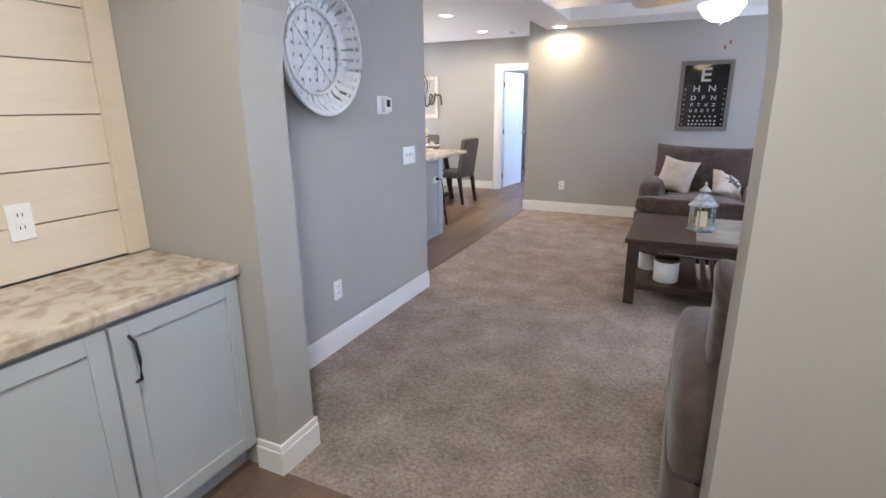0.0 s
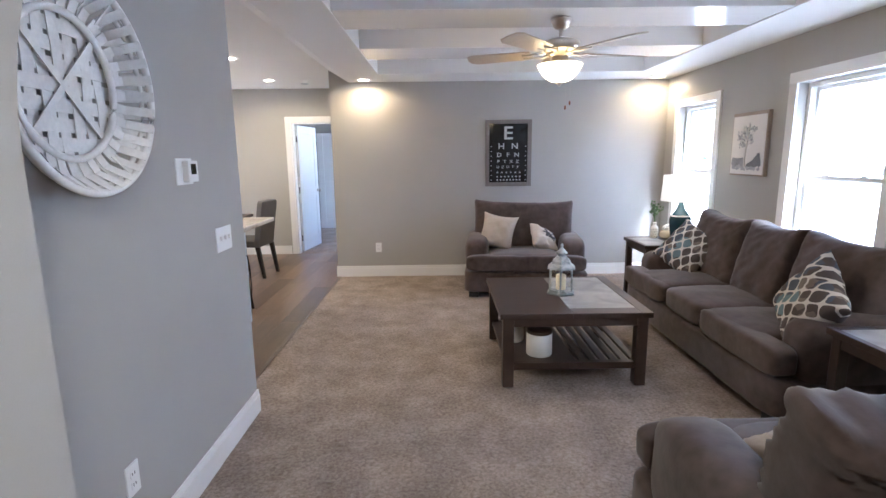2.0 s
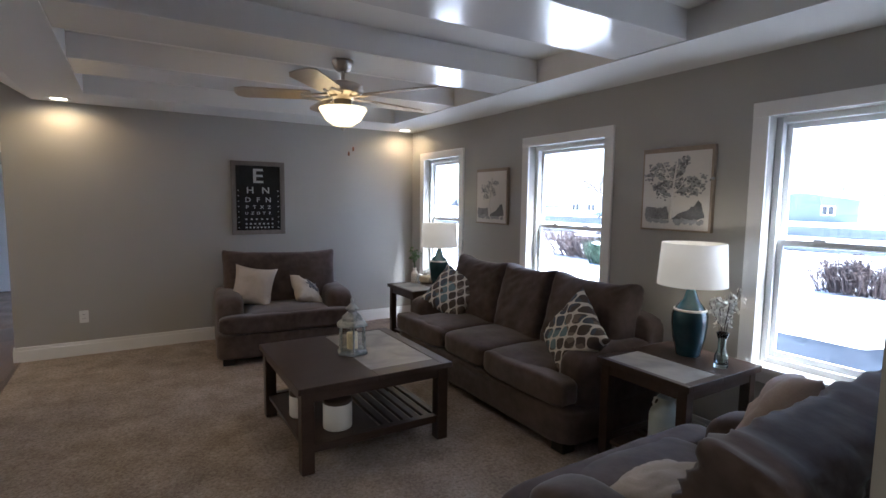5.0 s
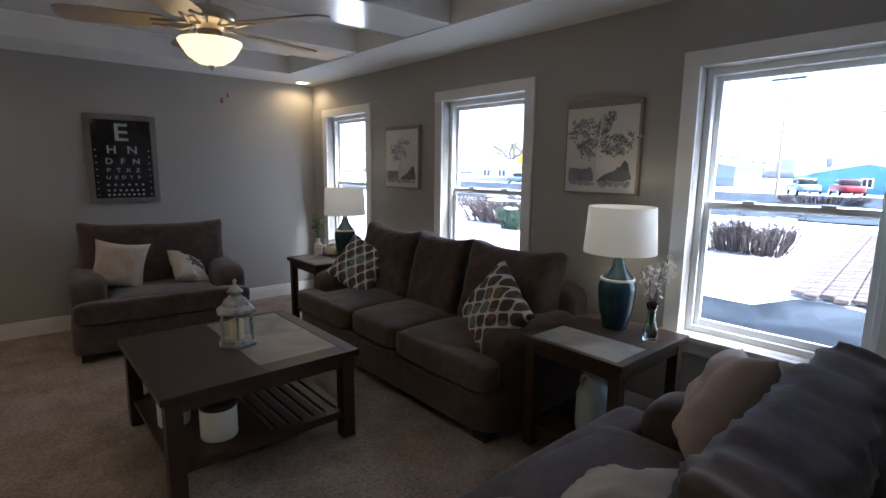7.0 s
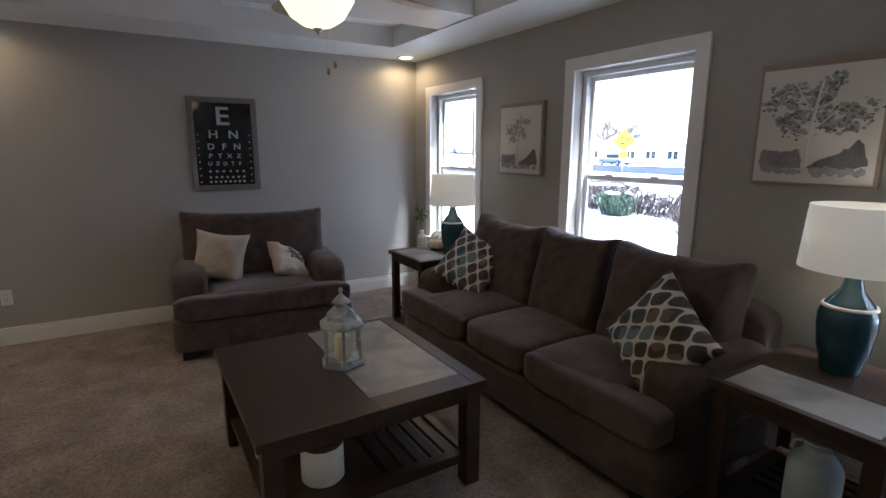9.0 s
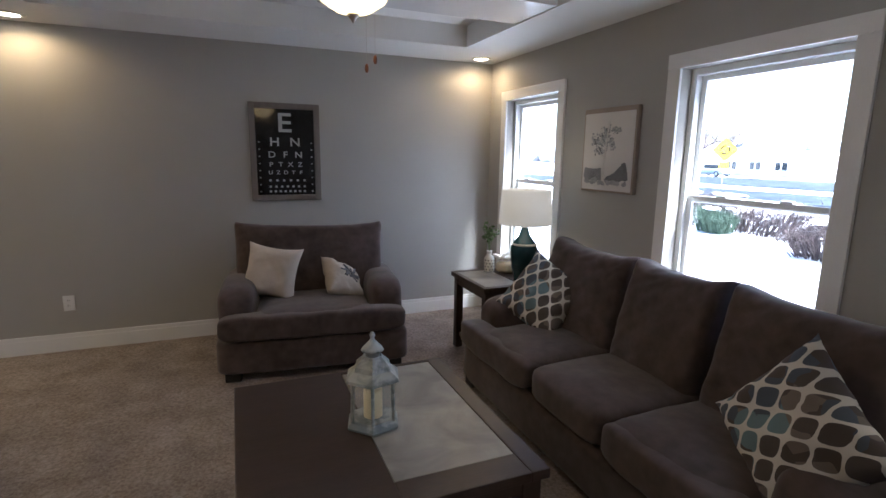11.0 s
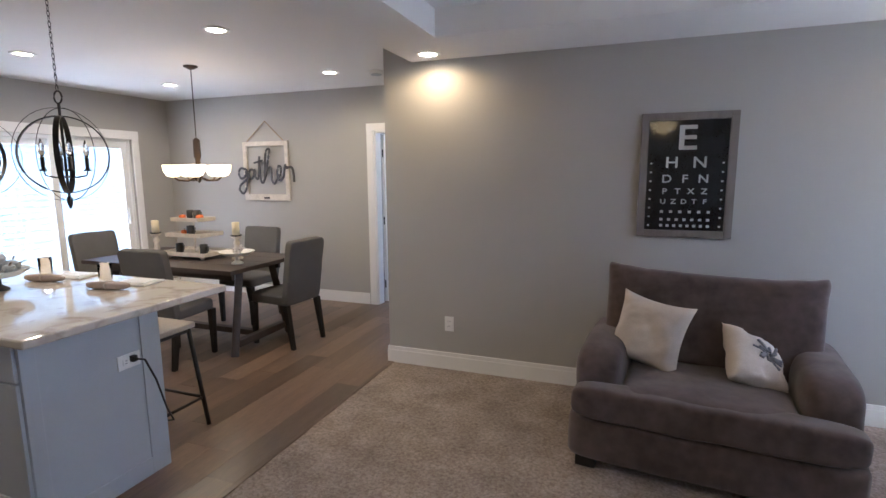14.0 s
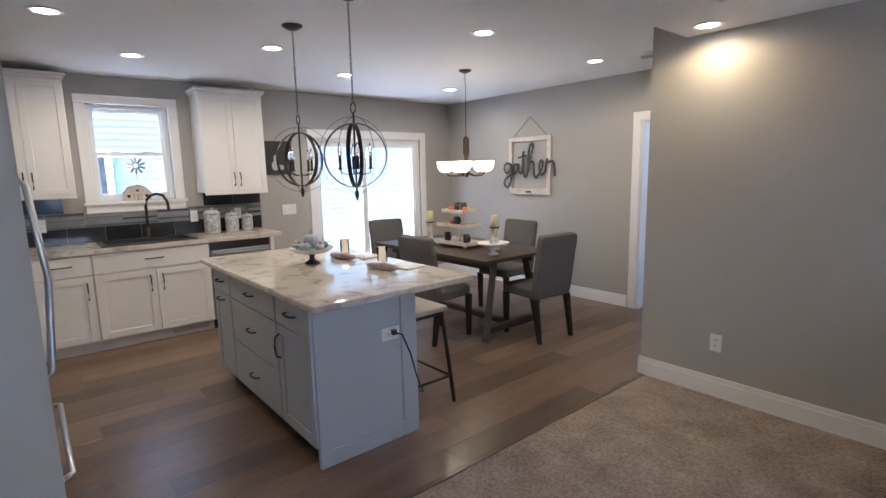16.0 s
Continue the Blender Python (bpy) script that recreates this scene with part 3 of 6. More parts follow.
# ---- scatter cushions ----
def lattice(name):
    """Cloth woven with a rounded lattice: pale lines round grey, teal and brown cells."""
    m = mat(name, (0.5, 0.5, 0.5), 0.85, bump=0.2, fine=200)
    nt, n = m.node_tree, m.node_tree.nodes
    tc, sep = n.new("ShaderNodeTexCoord"), n.new("ShaderNodeSeparateXYZ")
    nt.links.new(tc.outputs["Object"], sep.inputs[0])

    def op(kind, a, b=None):
        q = n.new("ShaderNodeMath")
        q.operation = kind
        for s, v in ((0, a), (1, b)):
            if v is None:
                continue
            if isinstance(v, (int, float)):
                q.inputs[s].default_value = v
            else:
                nt.links.new(v, q.inputs[s])
        return q.outputs[0]
    u = op("MULTIPLY", sep.outputs["X"], 2 * math.pi / 0.096)
    w = op("MULTIPLY", sep.outputs["Z"], 2 * math.pi / 0.128)
    field = op("ADD", op("MULTIPLY", op("COSINE", u), 0.8), op("MULTIPLY", op("COSINE", w), 0.8))
    line = op("LESS_THAN", op("ABSOLUTE", field), 0.30)
    vor = n.new("ShaderNodeTexVoronoi")
    vor.inputs["Scale"].default_value = 11
    nt.links.new(tc.outputs["Object"], vor.inputs["Vector"])
    ramp = n.new("ShaderNodeValToRGB")
    ramp.color_ramp.interpolation = "CONSTANT"
    stops = ((0.0, (0.075, 0.06, 0.055, 1)), (0.35, (0.07, 0.085, 0.11, 1)), (0.6, (0.13, 0.19, 0.21, 1)), (0.8, (0.16, 0.13, 0.11, 1)))
    ramp.color_ramp.elements[0].position, ramp.color_ramp.elements[0].color = stops[0]
    ramp.color_ramp.elements[1].position, ramp.color_ramp.elements[1].color = stops[1]
    for p, c in stops[2:]:
        ramp.color_ramp.elements.new(p).color = c
    col = n.new("ShaderNodeSeparateColor")
    nt.links.new(vor.outputs["Color"], col.inputs[0])
    nt.links.new(col.outputs[0], ramp.inputs[0])
    mx = n.new("ShaderNodeMix")
    mx.data_type = "RGBA"
    nt.links.new(line, mx.inputs[0])
    nt.links.new(ramp.outputs[0], mx.inputs[6])
    mx.inputs[7].default_value = (0.58, 0.54, 0.48, 1)
    nt.links.new(mx.outputs[2], n["Principled BSDF"].inputs["Base Color"])
    return m


M_LATT = lattice("lattice_cloth")
solid("scatter_cushion", pillow(bmesh.new(), 0.47, 0.20), M_LATT, "lattice-patterned cushion leaning in the sofa corner", "cushion", "scatter cushions", True, pose(1.50, 5.20, 0.45, -38, 24, -62))
solid("scatter_cushion", pillow(bmesh.new(), 0.47, 0.19, seed=4), M_LATT, "lattice-patterned cushion resting against the sofa arm", "cushion", "scatter cushions", True, pose(1.51, 3.70, 0.43, -22, 32, -112))
solid("scatter_cushion", pillow(bmesh.new(), 0.40, 0.17, seed=6), M_CREAM, "plain cream cushion standing in the armchair", "cushion", "scatter cushions", True, pose(0.07, 6.34, 0.44, -18, 8, -22))
p = solid("scatter_cushion", pillow(bmesh.new(), 0.34, 0.14, seed=8), M_CREAM, "cream cushion with a dark printed motif", "cushion", "scatter cushions", True, pose(0.62, 6.17, 0.45, -50, 26, 22))
solid("scatter_cushion", pillow(bmesh.new(), 0.46, 0.20, seed=10), M_TAUPE, "taupe satin cushion in the near armchair", "cushion", "scatter cushions", True, pose(1.20, 2.30, 0.42, 28, 14, 30))
solid("scatter_cushion", pillow(bmesh.new(), 0.40, 0.15, seed=12), M_CREAM, "cream cushion lying in the near armchair", "cushion", "scatter cushions", True, pose(0.60, 2.40, 0.47, 70, 0, 8))
bm = bmesh.new()


def on_cushion(x, z):
    return (x, -0.07 * max(1 - (x / 0.17) ** 4, 0) ** 0.6 * max(1 - ((z - 0.17) / 0.17) ** 4, 0) ** 0.6 - 0.012, z)


for i in range(16):
    a = 6.283 * i / 16 + random.uniform(-0.15, 0.15)
    r0, r1 = random.uniform(0.005, 0.03), random.uniform(0.045, 0.11)
    tube(bm, [on_cushion(0.01 + r * math.cos(a + 0.5 * r / r1), 0.175 + 0.8 * r * math.sin(a + 0.5 * r / r1)) for r in (r0, (r0 + r1) / 2, r1)], random.uniform(0.003, 0.008), 5)
part("printed_motif", bm, M_INKG, p, "dark sketched motif")


# ---- coffee table and end tables ----
def slat_table(name, label, m, w, d, h, leg, inset, shelf_z, slat_from, slats_along_y=True, group=""):
    """Own frame: middle of the foot print at the origin. inset: x0, x1, y0, y1 of the slate."""
    t = thing(name, label, "table", m, group)
    x, y = w / 2, d / 2
    i0, i1, j0, j1 = inset
    bm = bmesh.new()
    box(bm, -x, i0, -y, y, h - 0.035, h, bevel=0.004)
    box(bm, i1, x, -y, y, h - 0.035, h, bevel=0.004)
    box(bm, i0, i1, -y, j0, h - 0.035, h, bevel=0.004)
    box(bm, i0, i1, j1, y, h - 0.035, h, bevel=0.004)
    part("tabletop", bm, M_WOOD, t)
    part("slate_inset", one_box(i0 + 0.002, i1 - 0.002, j0 + 0.002, j1 - 0.002, h - 0.034, h - 0.002), M_SLATE, t, "grey slate panel let into the top")
    for sx in (-1, 1):
        for sy in (-1, 1):
            lx, ly = sx * (x - leg / 2 - 0.02), sy * (y - leg / 2 - 0.02)
            part("leg", one_box(lx - leg / 2, lx + leg / 2, ly - leg / 2, ly + leg / 2, 0, h - 0.035, bevel=0.004), M_WOOD, t)
    a = 0.035
    for s in (-1, 1):
        part("apron", one_box(-x + leg + 0.02, x - leg - 0.02, s * (y - a) - 0.01, s * (y - a) + 0.01, h - 0.09, h - 0.036), M_WOOD, t)
        part("apron", one_box(s * (x - a) - 0.01, s * (x - a) + 0.01, -y + leg + 0.02, y - leg - 0.02, h - 0.09, h - 0.036), M_WOOD, t)
        part("shelf_rail", one_box(-x + leg + 0.02, x - leg - 0.02, s * (y - 0.06) - 0.025, s * (y - 0.06) + 0.025, shelf_z - 0.045, shelf_z - 0.001, bevel=0.003), M_WOOD, t)
    part("shelf_panel", one_box(-x + 0.04, slat_from, -y + 0.085, y - 0.085, shelf_z - 0.03, shelf_z - 0.006, bevel=0.002), M_WOOD, t)
    n = 6
    span = x - 0.05 - slat_from
    if span > 0.1:
        for i in range(n):
            c = slat_from + span * (i + 0.75) / n
            part("slat", one_box(c - span / n * 0.3, c + span / n * 0.3, -y + 0.085, y - 0.085, shelf_z - 0.025, shelf_z - 0.005, bevel=0.002), M_WOOD, t)
    return t


slat_table("coffee_table", "square dark wood coffee table with slate inset and slatted shelf", pose(0.325, 4.325, 0), 0.95, 0.97, 0.49, 0.07, (-0.02, 0.405, -0.37, 0.46), 0.155, 0.02)
et = slat_table("end_table", "dark wood end table with slate inset beside the sofa", pose(1.735, 2.955, 0), 0.67, 0.57, 0.60, 0.055, (-0.30, -0.03, -0.24, 0.24), 0.13, -0.10, group="end tables")
tagged(copy_thing(et, pose(1.755, 5.83, 0)), "dark wood end table with slate inset in the corner")


# ---- table lamps ----
def table_lamp(m, label, k=1.0):
    l = thing("table_lamp", label, "table lamp", m, "table lamps")
    prof = [(0.062, 0), (0.066, 0.01), (0.088, 0.10), (0.098, 0.19), (0.098, 0.235), (0.088, 0.265)]
    part("base", lathe(bmesh.new(), [(0.066, 0.0)] + prof[1:] + [(0.07, 0.29), (0.04, 0.33), (0.026, 0.38), (0.022, 0.40)], n=32), M_TEAL, l, "glossy teal ceramic base", True)
    part("band", lathe(bmesh.new(), [(0.0905, 0.262), (0.0915, 0.264), (0.0895, 0.272), (0.088, 0.274)], n=32), M_WHITE, l, "pale glaze band", True)
    part("stem", lathe(bmesh.new(), [(0.008, 0.40), (0.008, 0.62)], n=10), M_NICKEL, l)
    bm = bmesh.new()
    n = 40
    rings = [[bm.verts.new((r * math.cos(6.28318 * i / n), r * math.sin(6.28318 * i / n), z)) for i in range(n)] for r, z in ((0.188, 0.412), (0.172, 0.655), (0.169, 0.655), (0.185, 0.412))]
    for a, b in zip(rings, rings[1:] + rings[:1]):
        for i in range(n):
            bm.faces.new((a[i], a[(i + 1) % n], b[(i + 1) % n], b[i]))
    part("shade", bm, M_SHADE, l, "lit white drum shade", True)
    return l


lm = table_lamp(pose(1.90, 3.0, 0.60), "lit teal ceramic lamp with white drum shade")
copy_thing(lm, pose(1.80, 5.68, 0.60))
for x, y in ((1.90, 3.0), (1.80, 5.68)):
    lamp("table_lamp_bulb", "POINT", pose(x, y, 1.12), 0.22, (1.0, 0.82, 0.58), 0.04)

# ---- ceiling fan ----
def ceiling_fan(x, y, z):
    f = thing("ceiling_fan", "brushed nickel ceiling fan with five blades and a lit glass bowl", "ceiling fan", pose(x, y, z))
    part("canopy", lathe(bmesh.new(), [(0.065, 0), (0.066, -0.012), (0.05, -0.05), (0.035, -0.065)], n=28), M_NICKEL, f, smooth=True)
    part("downrod", lathe(bmesh.new(), [(0.012, -0.06), (0.012, -0.14)], n=12), M_NICKEL, f, smooth=True)
    part("motor_housing", lathe(bmesh.new(), [(0.03, -0.12), (0.09, -0.135), (0.125, -0.15), (0.13, -0.185), (0.115, -0.205), (0.07, -0.215), (0.06, -0.235)], n=32), M_NICKEL, f, smooth=True)
    for i in range(5):
        a = radians(14 + 72 * i)
        bm = bmesh.new()
        out = [(0.19, -0.055), (0.24, -0.065), (0.58, -0.075), (0.625, -0.055), (0.635, 0.0), (0.625, 0.055), (0.58, 0.075), (0.24, 0.065), (0.19, 0.055)]
        lo = [bm.verts.new((u, v, -0.004)) for u, v in out]
        hi = [bm.verts.new((u, v, 0.004)) for u, v in out]
        bm.faces.new(lo[::-1])
        bm.faces.new(hi)
        for k in range(len(out)):
            bm.faces.new((lo[k], lo[(k + 1) % len(out)], hi[(k + 1) % len(out)], hi[k]))
        b = part("blade", bm, M_BLADE, f, m=pose(0, 0, -0.212, 0, 0, math.degrees(a)) @ pose(0, 0, 0, 11, 0, 0))
        bm = bmesh.new()
        for v in (-0.028, 0.028):
            tube(bm, [(0.06, v * 0.5, 0.0), (0.13, v * 1.5, -0.012), (0.18, v, -0.008), (0.25, v * 0.8, -0.007)], 0.007, 6)
        part("blade_bracket", bm, M_NICKEL, b, smooth=True)
    part("light_fitter", lathe(bmesh.new(), [(0.055, -0.235), (0.05, -0.27), (0.075, -0.285), (0.075, -0.30)], n=24), M_NICKEL, f, smooth=True)
    part("glass_bowl", lathe(bmesh.new(), [(0.145, -0.285), (0.147, -0.293), (0.128, -0.325), (0.105, -0.36), (0.06, -0.39), (0.012, -0.40)], n=36), M_BOWL, f, "lit frosted glass bowl", True).visible_shadow = False
    part("finial", lathe(bmesh.new(), [(0.018, -0.396), (0.02, -0.404), (0.008, -0.415), (0.003, -0.425)], n=12), M_NICKEL, f, smooth=True)
    for dx, l in ((0.085, 0.09), (0.055, 0.12)):
        c = part("pull_chain", tube(bmesh.new(), [(dx, 0.05, -0.30), (dx, 0.05, -0.42 - l)], 0.0005, 5), M_NICKEL, f)
        part("pull_knob", lathe(bmesh.new(), [(0.003, -0.42 - l), (0.006, -0.426 - l), (0.007, -0.44 - l), (0.004, -0.448 - l)], dx, 0.05, 10), mat("light_wood", (0.16, 0.05, 0.012), 0.6), c, "small wooden pull", True)


ceiling_fan(0.285, 4.33, ZL + 0.006)
lamp("fan_bulb", "POINT", pose(0.285, 4.33, ZL - 0.32), 0.75, (1.0, 0.66, 0.30), 0.05)


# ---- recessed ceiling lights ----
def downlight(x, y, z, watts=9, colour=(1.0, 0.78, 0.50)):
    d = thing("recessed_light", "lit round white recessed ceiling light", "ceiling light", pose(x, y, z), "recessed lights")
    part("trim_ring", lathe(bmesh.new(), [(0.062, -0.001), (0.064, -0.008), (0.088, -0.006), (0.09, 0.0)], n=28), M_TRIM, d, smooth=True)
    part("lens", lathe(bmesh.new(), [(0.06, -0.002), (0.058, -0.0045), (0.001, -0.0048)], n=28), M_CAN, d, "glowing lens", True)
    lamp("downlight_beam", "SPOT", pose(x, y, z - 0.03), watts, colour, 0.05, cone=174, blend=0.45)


for x, y in ((1.97, 6.80), (-1.36, 6.80)):
    downlight(x, y, ZL, 1.05, (1.0, 0.64, 0.28))
for x, y in ((-3.72, 3.84), (-4.68, 4.40), (-3.86, 5.20), (-4.52, 6.18), (-4.66, 7.66), (-2.63, 6.22), (-2.73, 7.72)):
    downlight(x, y, ZK, 1.95, (1.0, 0.74, 0.45))
# Hall pair unseen: added to brighten the hall, guessed from its warm cast
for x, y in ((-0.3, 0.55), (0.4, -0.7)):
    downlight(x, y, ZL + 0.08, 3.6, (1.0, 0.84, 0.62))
sd = thing("smoke_detector", "round white smoke detector on the ceiling", "smoke detector", pose(-2.30, 7.84, ZK))
part("body", lathe(bmesh.new(), [(0.07, 0), (0.07, -0.012), (0.055, -0.03), (0.001, -0.034)], n=24), M_PLATE, sd, smooth=True)
part("vent_ring", lathe(bmesh.new(), [(0.05, -0.031), (0.052, -0.036), (0.042, -0.037), (0.04, -0.034)], n=24), M_CABG, sd, smooth=True)


# ---- eye chart ----
def letters(text, size, x, z, parent, material, depth=0.002, name="letter", sx=1.0):
    c = bpy.data.curves.new(name, "FONT")
    c.body, c.size, c.extrude, c.align_x, c.offset = text, size, depth, "CENTER", size * 0.012
    tmp = bpy.data.objects.new(name, c)
    scene.collection.objects.link(tmp)
    me = bpy.data.meshes.new_from_object(tmp.evaluated_get(bpy.context.evaluated_depsgraph_get()))
    bpy.data.objects.remove(tmp)
    me.materials.clear()
    me.materials.append(material)
    ob = new(name, me)
    ob.parent = parent
    ob.matrix_basis = pose(x, 0, z, 90) @ Matrix.Diagonal((sx, 1, 1, 1))
    return ob


ch = thing("eye_chart", "black framed eye chart print with pale letters on the wall", "wall art", pose(0.305, YC, 1.485))
W, H = 0.275, 0.39
for n, b in (("frame_side", (-W, -W + 0.046, -H, H)), ("frame_side", (W - 0.046, W, -H, H)), ("frame_rail", (-W + 0.046, W - 0.046, H - 0.046, H)), ("frame_rail", (-W + 0.046, W - 0.046, -H, -H + 0.046))):
    part(n, one_box(b[0], b[1], -0.03, -0.002, b[2], b[3], bevel=0.004), M_CHARTF, ch)
pr = part("print", one_box(-W + 0.044, W - 0.044, -0.016, -0.004, -H + 0.044, H - 0.044), M_CHARTB, ch, "glossy black print")
holder = pr
rows = (("E", 0.212, 0.165, 0), ("H N", 0.096, 0.052, 0.16), ("D F N", 0.07, -0.041, 0.105), ("P T X Z", 0.05, -0.113, 0.076), ("U Z D T F", 0.042, -0.175, 0.06))
for text, size, z, gap in rows:
    chars = text.split()
    for i, c in enumerate(chars):
        o = letters(c, size, -0.005 + (i - (len(chars) - 1) / 2) * gap, z, pr, M_INKW, sx=1.15)
        o.location.y = -0.0175
for k, z in enumerate((-0.226, -0.276, -0.315)):
    bm = bmesh.new()
    n = 6 + k
    for i in range(n):
        u = -0.13 + 0.27 * i / (n - 1)
        box(bm, u - 0.009, u + 0.009, -0.0185, -0.0165, z - 0.008, z + 0.008)
    tagged(part("letter_row", bm, M_INKW, pr), kind="stuff")
bm = bmesh.new()
for k in range(8):
    for u in (-0.205, 0.205):
        z = 0.08 - k * 0.0565
        box(bm, u - 0.006, u + 0.006, -0.0185, -0.0165, z - 0.005, z + 0.005)
tagged(part("line_mark", bm, M_INKW, pr), kind="stuff")


# ---- tree prints ----
def tree_print(m, label, seed, full):
    rnd = random.Random(seed)
    t = thing("tree_print", label, "wall art", m, "tree prints")
    w, h = 0.25, 0.27
    part("stretcher", one_box(-w, w, -0.032, -0.002, -h, h, bevel=0.004), M_EDGE, t, "tan canvas edge")
    cv = part("canvas", one_box(-w + 0.015, w - 0.015, -0.0355, -0.031, -h + 0.012, h - 0.03, bevel=0.0015), M_CANVAS, t, "off-white printed canvas")

    def blotch(bm, x, z, r, lift):
        n = 9
        ring = [bm.verts.new((x + r * rnd.uniform(0.5, 1.2) * math.cos(6.283 * i / n), -0.0358 - lift, z + 0.75 * r * rnd.uniform(0.5, 1.2) * math.sin(6.283 * i / n))) for i in range(n)]
        bm.faces.new(ring[::-1])
    clumps = [(rnd.uniform(-0.20, 0.19), rnd.uniform(-0.05, 0.20), rnd.uniform(0.02, 0.042)) for i in range(60)]
    clumps = [c for c in clumps if ((c[0] + 0.005) / 0.20) ** 2 + ((c[1] - 0.07) / 0.145) ** 2 < full and not (abs(c[0] + 0.02) < 0.05 and c[1] < -0.01)]
    for name, ink, count, small, big, lift in (("painted_leaves", M_INKL, 9, 0.006, 0.017, 0.0002), ("painted_shade", M_INKG, 5, 0.003, 0.010, 0.0012)):
        bm = bmesh.new()
        for j, (x, z, r) in enumerate(clumps):
            for i in range(count):
                blotch(bm, x + rnd.gauss(0, r * 0.6), z - (0.006 if small < 0.005 else 0) + rnd.gauss(0, r * 0.35), rnd.uniform(small, big), lift + (j * count + i) * 0.0000015)
        tagged(part(name, bm, ink, cv, "grey watercolour foliage"), kind="stuff")
    for shape, ink in ((((-0.222, -0.165), (-0.205, -0.115), (-0.12, -0.122), (-0.045, -0.112), (-0.035, -0.195), (-0.20, -0.198)), M_INKM), (((-0.02, -0.19), (0.04, -0.155), (0.09, -0.135), (0.13, -0.105), (0.165, -0.075), (0.185, -0.085), (0.20, -0.14), (0.212, -0.18), (0.12, -0.2)), M_INKG)):
        bm = bmesh.new()
        bm.faces.new([bm.verts.new((x, -0.0375, z)) for x, z in shape])
        bmesh.ops.subdivide_edges(bm, edges=bm.edges[:], cuts=3)
        for v in bm.verts:
            v.co.x += rnd.gauss(0, 0.003)
            v.co.z += rnd.gauss(0, 0.003)
        part("painted_hill", bm, ink, cv, "dark grey painted hill")
    bm = bmesh.new()
    for i in range(26):
        blotch(bm, rnd.uniform(-0.19, 0.19), -0.205 + rnd.gauss(0, 0.007), rnd.uniform(0.012, 0.03), 0.0021 + i * 0.000003)
    tagged(part("painted_ground", bm, M_INKL, cv, "pale grey painted ground"), kind="stuff")
    bm = bmesh.new()
    tube(bm, [(-0.02, -0.0365, -0.19), (-0.022, -0.0365, -0.10), (-0.012, -0.0365, 0.0), (0.0, -0.0365, 0.10), (0.01, -0.0365, 0.18)], 0.006, 5)
    for k in range(9):
        a, z, l = rnd.uniform(0.4, 1.2) * (1 if k % 2 else -1), rnd.uniform(-0.07, 0.08), rnd.uniform(0.08, 0.17)
        tube(bm, [(-0.015, -0.0365, z), (-0.015 + 0.5 * l * math.sin(a), -0.0365, z + 0.4 * l * math.cos(a)), (-0.015 + l * math.sin(a), -0.0365, z + l * math.cos(a))], 0.0025, 5)
    part("painted_trunk", bm, M_CANVAS, cv)
    return t


tree_print(pose(XW, 3.31, 1.57, 0, 0, -90), "canvas print of a grey watercolour tree above the sofa", 3, 1.0)
tree_print(pose(XW, 5.29, 1.53, 0, 0, -90), "canvas print of a grey watercolour tree between the windows", 8, 0.45)


# ---- woven basket on the wall ----
def wall_basket(m):
    b = thing("wall_basket", "round whitewashed woven tobacco basket hung on the wall", "wall basket", m)
    R, r = 0.305, 0.205
    for rad, d, w in ((R, 0.10, 0.012), (R - 0.012, 0.075, 0.008), (r, 0.035, 0.011)):
        bm = tube(bmesh.new(), [(rad * math.cos(6.28318 * i / 56), -d, rad * math.sin(6.28318 * i / 56)) for i in range(56)], w, 8, True)
        part("hoop", bm, M_BASKET, b, smooth=True)

    def strip(pts, w, side):
        bm = bmesh.new()
        s = Vector(side).normalized() * w / 2
        rows = []
        for p in pts:
            p = Vector(p)
            rows.append([bm.verts.new(p + s + Vector((0, dy, 0))) for dy in (0, 0.003)] + [bm.verts.new(p - s + Vector((0, dy, 0))) for dy in (0.003, 0)])
        for a, c in zip(rows, rows[1:]):
            for k in range(4):
                bm.faces.new((a[k], a[(k + 1) % 4], c[(k + 1) % 4], c[k]))
        bm.faces.new(rows[0])
        bm.faces.new(rows[-1][::-1])
        part("slat", bm, M_BASKET, b)
    n = 7
    for i in range(n):
        u = -0.165 + 0.33 * i / (n - 1)
        e = math.sqrt(max(R * R - u * u, 0.01))
        f = math.sqrt(max(r * r - u * u, 0.001))
        for vert in (0, 1):
            pts = []
            for k, (w, d) in enumerate(((-e, 0.10), (-(e + f) / 2, 0.035), (-f, 0.018), (-f * 0.33, 0.014 + 0.008 * ((i + vert) % 2)), (f * 0.33, 0.014 + 0.008 * ((i + 1 + vert) % 2)), (f, 0.018), ((e + f) / 2, 0.035), (e, 0.10))):
                pts.append((u, -d, w) if vert else (w, -d, u))
            strip(pts, 0.040, (1, 0, 0) if vert else (0, 0, 1))
    for a in (45, 135):
        c, s = math.cos(radians(a)), math.sin(radians(a))
        strip([(-r * c, -0.032, -r * s), (0, -0.03, 0), (r * c, -0.032, r * s)], 0.022, (-s, 0, c))
    n = 34
    for i in range(n):
        a = 6.28318 * i / n
        c, s = math.cos(a), math.sin(a)
        strip([(r * c, -0.03, r * s), ((r + R) / 2 * c, -0.045, (r + R) / 2 * s), ((R - 0.006) * c, -0.115, (R - 0.006) * s)], 0.03, (-s, 0, c))
    return b


wall_basket(pose(-1.60, 2.345, 1.665, 0, 0, 90))


